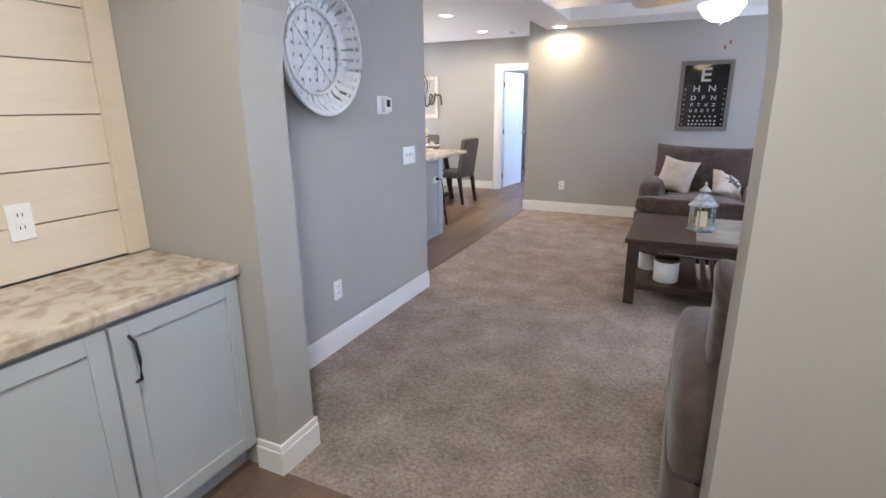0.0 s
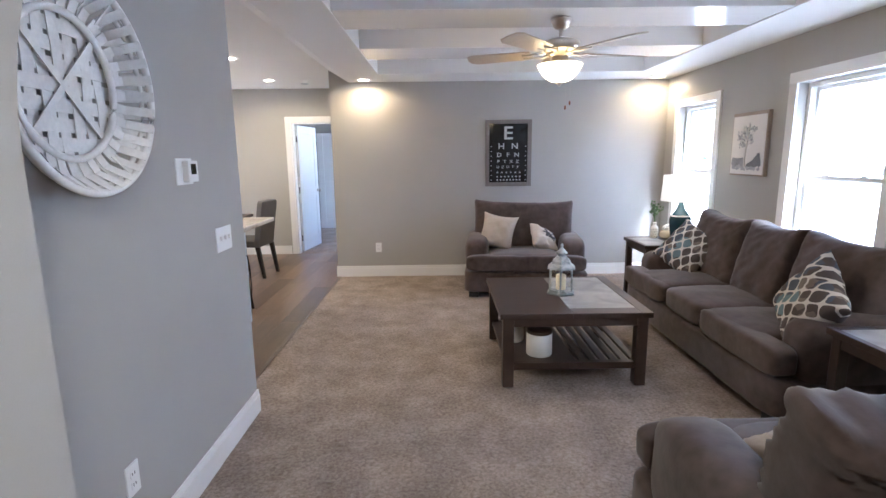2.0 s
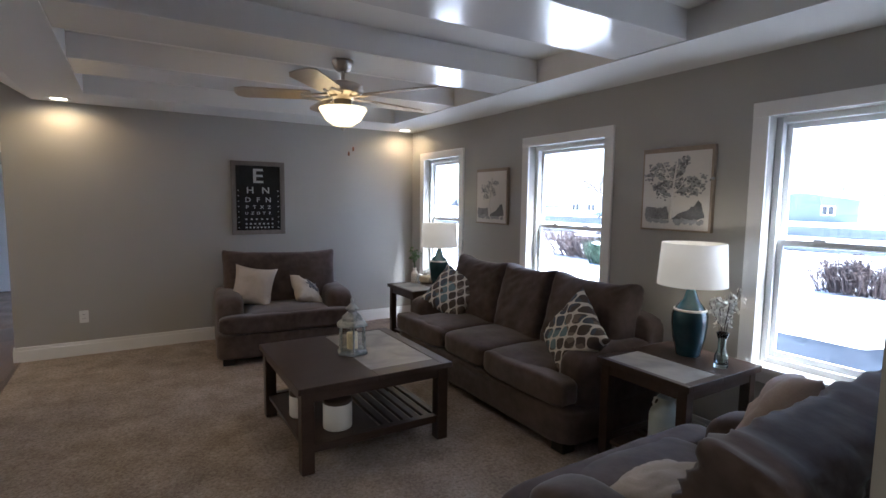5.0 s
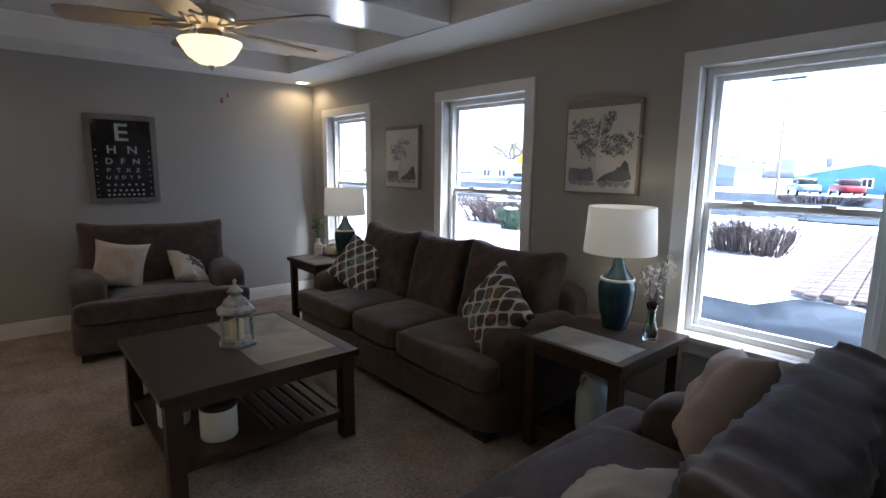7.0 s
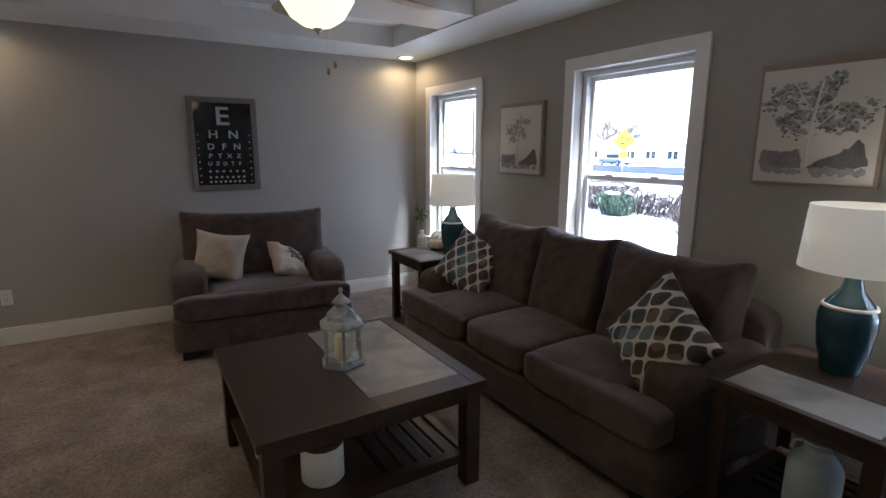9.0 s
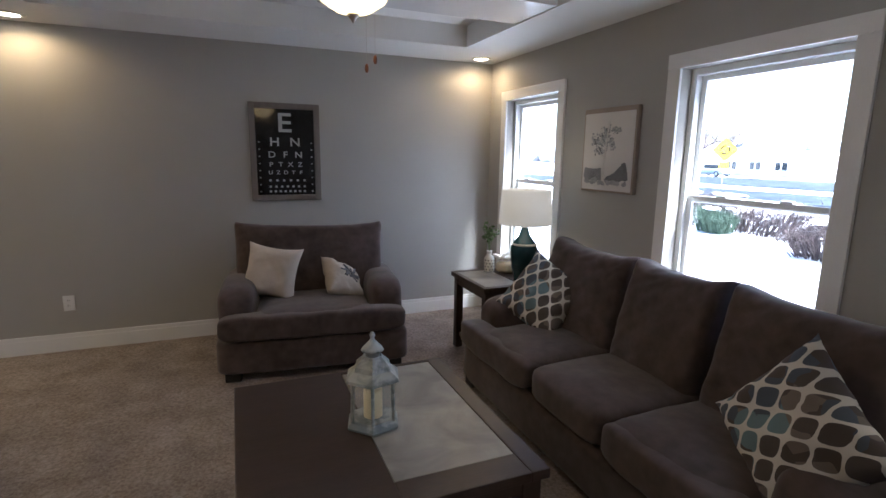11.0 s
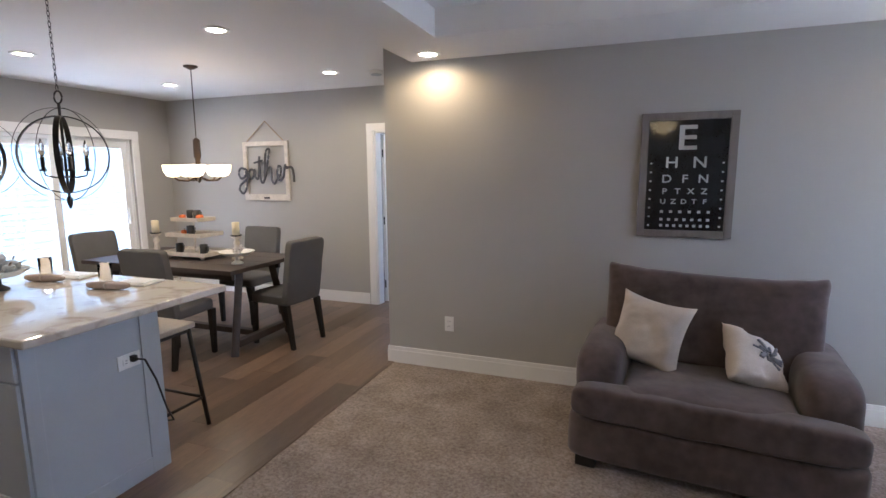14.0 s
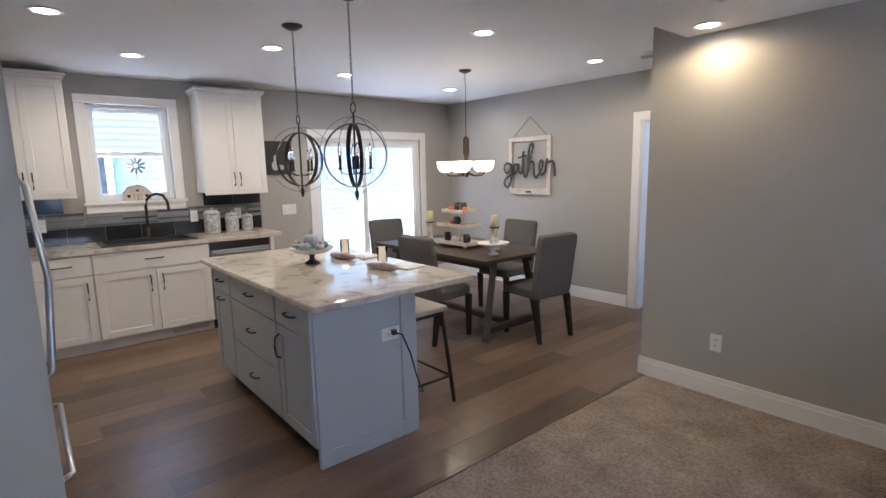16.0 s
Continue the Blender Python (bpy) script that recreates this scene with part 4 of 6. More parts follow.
# ---- wall plates and thermostat ----
def outlet(m, label="white duplex wall outlet", w=0.036, h=0.058, group="wall outlets"):
    o = thing("wall_outlet", label, "outlet", m, group)
    part("plate", one_box(-w, w, -0.006, 0.0, -h, h, bevel=0.002), M_PLATE, o)
    for z in (-0.02, 0.02):
        s = part("socket", one_box(-0.016, 0.016, -0.0085, -0.005, z - 0.014, z + 0.014, bevel=0.002), M_PLATE, o)
        part("slot", one_box(-0.008, -0.005, -0.0092, -0.008, z - 0.003, z + 0.008), M_BLACK, s)
        part("slot", one_box(0.005, 0.008, -0.0092, -0.008, z - 0.003, z + 0.008), M_BLACK, s)
    return o


def switch_plate(m, gangs, label):
    o = thing("light_switch", label, "light switch", m, "light switches")
    w = 0.024 * gangs + 0.014
    part("plate", one_box(-w, w, -0.006, 0, -0.06, 0.06, bevel=0.002), M_PLATE, o)
    for i in range(gangs):
        x = (i - (gangs - 1) / 2) * 0.046
        part("toggle", one_box(x - 0.005, x + 0.005, -0.018, -0.005, -0.005, 0.016, bevel=0.002), M_PLATE, o)
    return o


o1 = outlet(pose(-1.285, YC, 0.36))
copy_thing(o1, pose(-1.60, 2.445, 0.36, 0, 0, 90))
copy_thing(o1, pose(-1.728, 1.028, 1.05, 0, 0, 90))
switch_plate(pose(-1.60, 3.35, 1.065, 0, 0, 90), 3, "white three-gang light switch plate")
th = thing("thermostat", "white thermostat with a dark screen on a wall plate", "thermostat", pose(-1.60, 3.03, 1.405, 0, 0, 90))
part("backplate", one_box(-0.075, 0.06, -0.006, 0, -0.055, 0.055, bevel=0.003), M_PLATE, th)
part("body", one_box(-0.03, 0.055, -0.034, -0.006, -0.045, 0.045, bevel=0.005), M_PLATE, th)
part("screen", one_box(-0.008, 0.035, -0.0352, -0.0335, -0.012, 0.032), M_SCREEN, th, "dark display")


# ---- lantern and canisters ----
def lantern(m):
    l = thing("lantern", "weathered grey metal candle lantern with glass sides", "lantern", m)
    n = 6

    def ring(r, z):
        return [(r * math.cos(radians(60 * i)), r * math.sin(radians(60 * i)), z) for i in range(n)]
    part("base_tray", lathe(bmesh.new(), [(0.098, 0), (0.10, 0.008), (0.085, 0.02), (0.082, 0.028)], n=6), M_LANT, l)
    for p in ring(0.082, 0):
        part("corner_post", tube(bmesh.new(), [(p[0], p[1], 0.024), (p[0] * 0.96, p[1] * 0.96, 0.175)], 0.006, 6), M_LANT, l)
    for i in range(n):
        a, b = ring(0.079, 0)[i], ring(0.079, 0)[(i + 1) % n]
        bm = bmesh.new()
        vs = [bm.verts.new((p[0] * k, p[1] * k, z)) for k in (1.0, 0.975) for p, z in ((a, 0.028), (b, 0.028), (b, 0.172), (a, 0.172))]
        for q in ((0, 1, 2, 3), (7, 6, 5, 4), (0, 4, 5, 1), (1, 5, 6, 2), (2, 6, 7, 3), (3, 7, 4, 0)):
            bm.faces.new([vs[k] for k in q])
        pn = part("pane", bm, M_GLASS, l)
        pn.visible_shadow = False
    part("roof", lathe(bmesh.new(), [(0.078, 0.172), (0.103, 0.172), (0.10, 0.182), (0.07, 0.205), (0.066, 0.222), (0.04, 0.245), (0.036, 0.252)], n=6), M_LANT, l)
    part("cupola", lathe(bmesh.new(), [(0.026, 0.25), (0.024, 0.268), (0.04, 0.272), (0.036, 0.28), (0.012, 0.305), (0.006, 0.315), (0.011, 0.325), (0.004, 0.338)], n=12), M_LANT, l, smooth=True)
    part("candle", lathe(bmesh.new(), [(0.032, 0.022), (0.033, 0.026), (0.033, 0.125), (0.028, 0.128), (0.001, 0.122)], n=20), M_CANDLE, l, "ivory pillar candle", True)
    return l


lantern(pose(0.335, 4.325, 0.49, 0, 0, 15) @ Matrix.Scale(1.06, 4))
for x, y, r, h in ((0.135, 4.05, 0.085, 0.15), (0.0, 4.32, 0.075, 0.13)):
    c = thing("canister", "white pot with a dark lid on the shelf", "canister", pose(x, y, 0.149), "white pots")
    part("body", lathe(bmesh.new(), [(r * 0.95, 0), (r, 0.006), (r, h), (r * 0.96, h + 0.003)], n=28), M_WHITE, c, smooth=True)
    part("lid", lathe(bmesh.new(), [(r * 0.98, h + 0.001), (r * 1.01, h + 0.004), (r * 1.01, h + 0.02), (r * 0.9, h + 0.026), (0.001, h + 0.027)], n=28), M_WOOD, c, "dark lid", True)


# ---- vases, flowers, telephone ----
def jug(m):
    j = thing("jug", "tall frosted pale blue glass jug on the table shelf", "jug", m)
    part("body", lathe(bmesh.new(), [(0.075, 0), (0.085, 0.01), (0.088, 0.05), (0.088, 0.19), (0.078, 0.22), (0.05, 0.25), (0.043, 0.265), (0.043, 0.285), (0.05, 0.295), (0.044, 0.297)], n=28), mat("frosted_glass", (0.50, 0.58, 0.60), 0.35, vary=0.06), j, smooth=True)
    part("handle", tube(bmesh.new(), [(0.0, 0.045, 0.28), (0, 0.075, 0.265), (0, 0.082, 0.235), (0, 0.072, 0.21)], 0.007, 8), M_WHITE, j, smooth=True)


jug(pose(1.62, 2.93, 0.125))


def sprig(parent, base, n, h, spread, leaf, stem_mat, leaf_mat, per, seed):
    rnd = random.Random(seed)
    for i in range(n):
        a = rnd.uniform(0, 6.283)
        d = rnd.uniform(0.2, 1.0) * spread
        top = (base[0] + d * math.cos(a), base[1] + d * math.sin(a), base[2] + h * rnd.uniform(0.7, 1))
        mid = (base[0] + d * 0.3 * math.cos(a), base[1] + d * 0.3 * math.sin(a), base[2] + h * 0.5)
        st = part("stem", tube(bmesh.new(), [base, mid, top], 0.0016, 5), stem_mat, parent)
        bm = bmesh.new()
        for k in range(per):
            t = rnd.uniform(0.35, 1.0)
            p = Vector(mid).lerp(Vector(top), (t - 0.35) / 0.65)
            p += Vector((rnd.gauss(0, 0.012), rnd.gauss(0, 0.012), rnd.gauss(0, 0.008)))
            e = Euler((rnd.uniform(0, 6), rnd.uniform(0, 6), rnd.uniform(0, 6))).to_matrix()
            pts = [(0, 0, 0), (leaf * 0.5, leaf * 0.3, leaf * 0.1), (leaf, 0, 0), (leaf * 0.5, -leaf * 0.3, leaf * 0.1)]
            bm.faces.new([bm.verts.new(p + e @ Vector(q)) for q in pts])
        part("blossom" if leaf_mat is M_PETAL else "leaves", bm, leaf_mat, st)


v = thing("glass_vase", "slim teal-tinted glass vase with white blossom sprigs", "vase", pose(1.84, 2.77, 0.60))
part("glass_body", lathe(bmesh.new(), [(0.034, 0), (0.036, 0.01), (0.034, 0.06), (0.02, 0.10), (0.02, 0.15), (0.032, 0.19), (0.029, 0.19), (0.017, 0.15), (0.017, 0.10), (0.03, 0.06), (0.031, 0.02), (0.001, 0.018)], n=24), M_TGLASS, v, smooth=True).visible_shadow = False
sprig(v, (0, 0, 0.05), 9, 0.38, 0.13, 0.03, M_TWIG, M_PETAL, 22, 5)
v = thing("ceramic_vase", "small white patterned vase with green leafy sprigs", "vase", pose(1.70, 6.02, 0.60))
part("body", lathe(bmesh.new(), [(0.035, 0), (0.04, 0.006), (0.04, 0.10), (0.032, 0.115), (0.018, 0.13), (0.018, 0.15), (0.024, 0.16), (0.015, 0.161)], n=24), M_WHITE, v, smooth=True)
bm = bmesh.new()
for i in range(10):
    for k in range(4):
        a = 6.283 * (i + 0.5 * (k % 2)) / 10
        c = Vector((0.0405 * math.cos(a), 0.0405 * math.sin(a), 0.018 + k * 0.024))
        tdir = Vector((-math.sin(a), math.cos(a), 0))
        bm.faces.new([bm.verts.new(c + q) for q in (tdir * 0.006, Vector((0, 0, 0.008)), -tdir * 0.006, Vector((0, 0, -0.008)))])
part("pattern", bm, M_INKG, v, "dark lattice pattern")
sprig(v, (0, 0, 0.12), 8, 0.27, 0.10, 0.035, M_LEAF, M_LEAF, 12, 9)
ph = thing("telephone", "old-fashioned cream telephone on the end table", "telephone", pose(1.83, 5.95, 0.60, 0, 0, 30))
part("body", soft_box(bmesh.new(), (0, 0, 0.045), (0.19, 0.15, 0.09), 3.5, crease=0.0), mat("cream_bakelite", (0.62, 0.55, 0.42), 0.25, vary=0.04), ph, smooth=True)
part("dial", lathe(bmesh.new(), [(0.05, 0.0), (0.05, 0.006), (0.015, 0.01), (0.001, 0.01)], n=24), M_NICKEL, ph, smooth=True, m=pose(-0.0, -0.055, 0.07, 50))
part("cradle", one_box(-0.05, 0.05, -0.015, 0.03, 0.085, 0.115, bevel=0.008), M_WHITE, ph)
hs = tube(bmesh.new(), [(-0.10, 0.01, 0.105), (-0.085, 0.01, 0.125), (-0.04, 0.01, 0.14), (0.04, 0.01, 0.14), (0.085, 0.01, 0.125), (0.10, 0.01, 0.105)], 0.014, 10)
part("handset", hs, M_WHITE, ph, smooth=True)
c = thing("white_crock", "white crock on the end table shelf", "crock", pose(1.72, 6.0, 0.125))
part("body", lathe(bmesh.new(), [(0.07, 0), (0.075, 0.01), (0.075, 0.15), (0.07, 0.16), (0.001, 0.155)], n=24), M_WHITE, c, smooth=True)
part("rim", lathe(bmesh.new(), [(0.072, 0.15), (0.079, 0.155), (0.079, 0.163), (0.07, 0.166)], n=24), M_WHITE, c, smooth=True)


# ---- hall niche: planked wall and cabinet ----
ship = tagged(new("planked_wall"), "whitewashed horizontal wooden plank wall", "wall panelling", "", "structure")
z, k = 0.86, 0
while z < 2.38:
    hgt = min(0.172, 2.39 - z)
    part("plank", one_box(-1.752, -1.73, -1.2, 1.345, z + 0.002, z + hgt - 0.002, bevel=0.002), M_SHIP, ship)
    z += 0.172
structure("trim", one_box(-1.752, -1.715, 1.345, 1.432, 0.86, 2.39, bevel=0.003), M_SHIP, "whitewashed corner board", "trim")


def shaker(parent, name, axis, face, out, u0, u1, z0, z1, material, rail=0.06, handle=None, flat=False):
    """A shaker door or drawer front. axis 'x': in a plane x = face."""
    def bx(d0, d1, a0, a1, c0, c1, bev=0.002):
        lo, hi = sorted((face + out * d0, face + out * d1))
        return (lo, hi, a0, a1, c0, c1) if axis == "x" else (a0, a1, lo, hi, c0, c1)
    bm = bmesh.new()
    if flat:
        box(bm, *bx(0, 0.019, u0, u1, z0, z1), bevel=0.003)
    else:
        box(bm, *bx(0, 0.011, u0 + rail, u1 - rail, z0 + rail, z1 - rail))
        for q in ((u0, u0 + rail, z0, z1), (u1 - rail, u1, z0, z1), (u0 + rail, u1 - rail, z0, z0 + rail), (u0 + rail, u1 - rail, z1 - rail, z1)):
            box(bm, *bx(0, 0.019, *q), bevel=0.0025)
    d = part(name, bm, material, parent)
    if handle:
        hu, hz, upright, ln = handle
        pts = []
        for s, dd in ((-1, 0.019), (-0.8, 0.045), (0, 0.052), (0.8, 0.045), (1, 0.019)):
            a, b = (hu, hz + s * ln / 2) if upright else (hu + s * ln / 2, hz)
            pts.append((face + out * dd, a, b) if axis == "x" else (a, face + out * dd, b))
        part("handle", tube(bmesh.new(), pts, 0.0055, 8), M_BLACK, d, "black bow handle", True)
    return d


hc = thing("hall_cabinet", "pale grey shaker cabinet under the marbled hall counter", "cabinet", pose(0, 0, 0))
part("body", one_box(-1.75, -1.27, -1.0, 1.430, 0.10, 0.815), M_CABG, hc)
part("toe_kick", one_box(-1.75, -1.33, -1.0, 1.430, 0.0, 0.10), M_CABG, hc)
for k in range(5):
    u1 = 1.42 - k * 0.47
    shaker(hc, "door", "x", -1.27, 1, u1 - 0.46, u1, 0.115, 0.80, M_CABG, 0.055, handle=(u1 - 0.41, 0.68, True, 0.15))
structure("hall_counter", one_box(-1.73, -1.235, -1.0, 1.4315, 0.817, 0.857, bevel=0.012, seg=3), M_LAMH, "beige marbled laminate counter", "counter")

# ---- kitchen ----
win = sash_window("window_4", "x", XK, 1, 4.155, 4.84, 1.29, 2.20, 1.74, 0.09)
XF = XK + 0.58


def base_unit(y0, y1, label, kind):
    u = thing("base_cabinet", label, "cabinet", pose(0, 0, 0), "white kitchen cabinets")
    part("body", one_box(XK + 0.001, XF, y0 + 0.001, y1 - 0.001, 0.10, 0.878), M_CABW, u)
    part("toe_kick", one_box(XK + 0.001, XF - 0.06, y0 + 0.001, y1 - 0.001, 0.0, 0.10), M_CABW, u)
    g = 0.006
    if kind == "door":
        shaker(u, "drawer", "x", XF, 1, y0 + g, y1 - g, 0.70, 0.865, M_CABW, flat=True, handle=((y0 + y1) / 2, 0.79, False, 0.15))
        shaker(u, "door", "x", XF, 1, y0 + g, y1 - g, 0.115, 0.69, M_CABW, handle=(y1 - 0.05, 0.56, True, 0.15))
    else:
        m = (y0 + y1) / 2
        shaker(u, "false_drawer", "x", XF, 1, y0 + g, y1 - g, 0.70, 0.865, M_CABW, flat=True, handle=(m, 0.79, False, 0.15))
        shaker(u, "door", "x", XF, 1, y0 + g, m - 0.003, 0.115, 0.69, M_CABW, handle=(m - 0.05, 0.56, True, 0.15))
        shaker(u, "door", "x", XF, 1, m + 0.003, y1 - g, 0.115, 0.69, M_CABW, handle=(m + 0.05, 0.56, True, 0.15))
        part("toe_vent", one_box(XF - 0.06, XF - 0.055, m + 0.1, y1 - 0.05, 0.03, 0.07), M_STEEL, u, "grey toe-kick vent")
    return u


base_unit(3.12, 3.58, "white shaker base cabinet with one door", "door")
base_unit(3.58, 4.01, "white shaker base cabinet with drawer and door", "door")
base_unit(4.01, 4.96, "white shaker sink cabinet with two doors", "sink")
dw = thing("dishwasher", "stainless steel dishwasher under the counter", "dishwasher", pose(0, 0, 0))
part("body", one_box(XK + 0.05, XF, 4.965, 5.555, 0.10, 0.875), M_STEEL, dw)
part("door", one_box(XF, XF + 0.02, 4.97, 5.55, 0.11, 0.79, bevel=0.005), M_STEEL, dw)
part("control_panel", one_box(XF, XF + 0.018, 4.97, 5.55, 0.795, 0.87, bevel=0.004), M_BLACK, dw, "dark control strip")
part("handle", tube(bmesh.new(), [(XF + 0.02, 5.0, 0.76), (XF + 0.05, 5.02, 0.76), (XF + 0.05, 5.50, 0.76), (XF + 0.02, 5.52, 0.76)], 0.008, 8), M_STEEL, dw, smooth=True)
part("toe_kick", one_box(XK + 0.05, XF - 0.06, 4.965, 5.555, 0, 0.10), M_BLACK, dw)
# Plain end panel closing the counter run, filed with the cabinets
ep = thing("filler_cabinet", "narrow white end panel at the counter's end", "cabinet", pose(0, 0, 0))
part("board", one_box(XK + 0.001, XF + 0.01, 5.56, 5.60, 0.0, 0.878, bevel=0.002), M_CABW, ep)
part("corner_strip", one_box(XF + 0.01, XF + 0.016, 5.56, 5.60, 0.0, 0.878, bevel=0.002), M_CABW, ep)
bm = bmesh.new()
for q in ((XK + 0.001, XK + 0.09, 3.0, 5.68), (XK + 0.53, XF + 0.035, 3.0, 5.68), (XK + 0.09, XK + 0.53, 3.0, 4.12), (XK + 0.09, XK + 0.53, 4.86, 5.68)):
    box(bm, q[0], q[1], q[2], q[3], 0.88, 0.918)
structure("kitchen_counter", bm, M_LAM, "pale marbled laminate kitchen counter", "counter")
sk = thing("sink", "black composite drop-in kitchen sink", "sink", pose(0, 0, 0))
bm = bmesh.new()
for q in ((XK + 0.075, XK + 0.14, 4.10, 4.88), (XK + 0.49, XK + 0.545, 4.10, 4.88), (XK + 0.14, XK + 0.49, 4.10, 4.15), (XK + 0.14, XK + 0.49, 4.83, 4.88)):
    box(bm, *q, 0.919, 0.93, bevel=0.003)
part("rim", bm, M_BLACK, sk)
bm = bmesh.new()
for q in ((XK + 0.13, XK + 0.14, 4.14, 4.84, 0.72, 0.92), (XK + 0.49, XK + 0.50, 4.14, 4.84, 0.72, 0.92), (XK + 0.14, XK + 0.49, 4.14, 4.15, 0.72, 0.92), (XK + 0.14, XK + 0.49, 4.83, 4.84, 0.72, 0.92), (XK + 0.13, XK + 0.50, 4.14, 4.84, 0.71, 0.72)):
    box(bm, *q)
part("basin", bm, M_BLACK, sk)
fc = thing("faucet", "matt black gooseneck kitchen tap", "tap", pose(XK + 0.11, 4.54, 0.93))
part("base", lathe(bmesh.new(), [(0.03, 0), (0.03, 0.01), (0.02, 0.03), (0.018, 0.10)], n=16), M_BLACK, fc, smooth=True)
part("spout", tube(bmesh.new(), [(0, 0, 0.08), (0, 0, 0.31), (0.012, 0.012, 0.365), (0.045, 0.045, 0.41), (0.09, 0.09, 0.425), (0.135, 0.135, 0.405), (0.16, 0.16, 0.35), (0.168, 0.168, 0.26)], 0.0135, 10), M_BLACK, fc, smooth=True)
part("lever", tube(bmesh.new(), [(0, 0.01, 0.07), (0.01, 0.06, 0.085), (0.02, 0.09, 0.11)], 0.007, 8), M_BLACK, fc, smooth=True)
spl = tagged(new("backsplash"), "grey glass and stone tile backsplash", "backsplash", "", "structure")
for z0, z1, n in ((0.92, 1.06, 0), (1.062, 1.20, 1), (1.202, 1.335, 2)):
    y, k = 3.0, 0
    while y < 5.70:
        w = 0.30
        a, b = y - 0.15 * (n % 2), y + w - 0.15 * (n % 2) - 0.003
        a, b = max(a, 3.0), min(b, 5.70)
        top = z1 if not (3.98 < (a + b) / 2 < 5.0) else min(z1, 1.185)
        if n == 1:
            for q in range(5):
                h0 = z0 + (top - z0) * q / 5
                part("tile", one_box(XK, XK + 0.008 + 0.002 * (q % 2), a, b, h0 + 0.001, z0 + (top - z0) * (q + 1) / 5 - 0.001), M_SPLASH, spl)
        elif top > z0:
            part("tile", one_box(XK, XK + 0.009, a, b, z0, top, bevel=0.002), M_SPLASHD, spl, "dark glossy glass tile")
        y += w


def wall_unit(y0, y1, z0, z1, label):
    u = thing("wall_cabinet", label, "cabinet", pose(0, 0, 0), "white wall cabinets")
    f = XK + 0.31
    part("body", one_box(XK + 0.001, f, y0, y1, z0, z1), M_CABW, u)
    m = (y0 + y1) / 2
    shaker(u, "door", "x", f, 1, y0 + 0.005, m - 0.002, z0 + 0.005, z1 - 0.02, M_CABW, 0.055, handle=(m - 0.03, z0 + 0.13, True, 0.14))
    shaker(u, "door", "x", f, 1, m + 0.002, y1 - 0.005, z0 + 0.005, z1 - 0.02, M_CABW, 0.055, handle=(m + 0.03, z0 + 0.13, True, 0.14))
    bm = bmesh.new()
    box(bm, XK + 0.001, f + 0.022, y0 - 0.01, y1 + 0.01, z1, z1 + 0.022, bevel=0.003)
    box(bm, XK + 0.001, f + 0.04, y0 - 0.028, y1 + 0.028, z1 + 0.022, z1 + 0.05, bevel=0.008)
    part("crown_moulding", bm, M_CABW, u)
    part("light_rail", one_box(f - 0.02, f + 0.022, y0, y1, z0 - 0.025, z0, bevel=0.003), M_CABW, u)


wall_unit(5.05, 5.68, 1.345, 2.33, "white shaker wall cabinet with two doors beside the window")
wall_unit(3.36, 3.99, 1.375, 2.35, "white shaker wall cabinet with two doors and crown moulding")
for y, s in ((5.12, 1.0), (5.32, 0.85), (5.48, 0.72)):
    c = thing("tin_canister", "galvanised metal kitchen canister with lid", "canister", pose(XK + 0.18, y, 0.918), "tin canisters")
    part("body", lathe(bmesh.new(), [(0.075 * s, 0), (0.078 * s, 0.004), (0.078 * s, 0.20 * s), (0.07 * s, 0.203 * s)], n=24), M_GALV, c, smooth=True)
    part("lid", lathe(bmesh.new(), [(0.08 * s, 0.20 * s), (0.08 * s, 0.22 * s), (0.05 * s, 0.24 * s), (0.012, 0.245 * s), (0.014, 0.265 * s), (0.001, 0.27 * s)], n=24), M_GALV, c, smooth=True)
for y in (4.99, 5.44, 3.72):
    copy_thing(o1, pose(XK + 0.010, y, 1.10, 0, 0, 90))
bh = thing("barn_birdhouse", "little white wooden barn with a windmill on the sill", "ornament", pose(XK - 0.02, 4.50, 1.29))
bm = bmesh.new()
pts = [(-0.12, 0), (0.12, 0), (0.12, 0.07), (0.075, 0.125), (0, 0.15), (-0.075, 0.125), (-0.12, 0.07)]
a = [bm.verts.new((0.03, u, z)) for u, z in pts]
b = [bm.verts.new((-0.03, u, z)) for u, z in pts]
bm.faces.new(a)
bm.faces.new(b[::-1])
for i in range(7):
    bm.faces.new((a[i], b[i], b[(i + 1) % 7], a[(i + 1) % 7]))
part("barn", bm, M_OLDW, bh)
bm = bmesh.new()
for (u0, z0), (u1, z1) in zip(pts[2:], pts[3:]):
    tube(bm, [(0.0, u0, z0 + 0.003), (0.0, u1, z1 + 0.003)], 0.006, 4)
for v in bm.verts:
    v.co.x *= 6.5
part("barn_roof", bm, M_CHARTF, bh, "weathered brown gambrel roof edge")
for u0, u1, z0, z1 in ((-0.034, -0.002, 0.004, 0.062), (0.002, 0.034, 0.004, 0.062), (-0.014, 0.014, 0.085, 0.112), (-0.092, -0.062, 0.03, 0.06), (0.062, 0.092, 0.03, 0.06)):
    leaf = part("barn_door" if z0 < 0.01 else "barn_window", one_box(0.0302, 0.034, u0, u1, z0, z1, bevel=0.001), M_CHARTF, bh)
    part("panel", one_box(0.0342, 0.036, u0 + 0.004, u1 - 0.004, z0 + 0.004, z1 - 0.004), M_OLDW if z0 < 0.01 else M_DGLASS, leaf)
part("mast", tube(bmesh.new(), [(-0.035, 0.02, 0), (-0.035, 0.02, 0.34)], 0.004, 6), M_STEEL, bh)
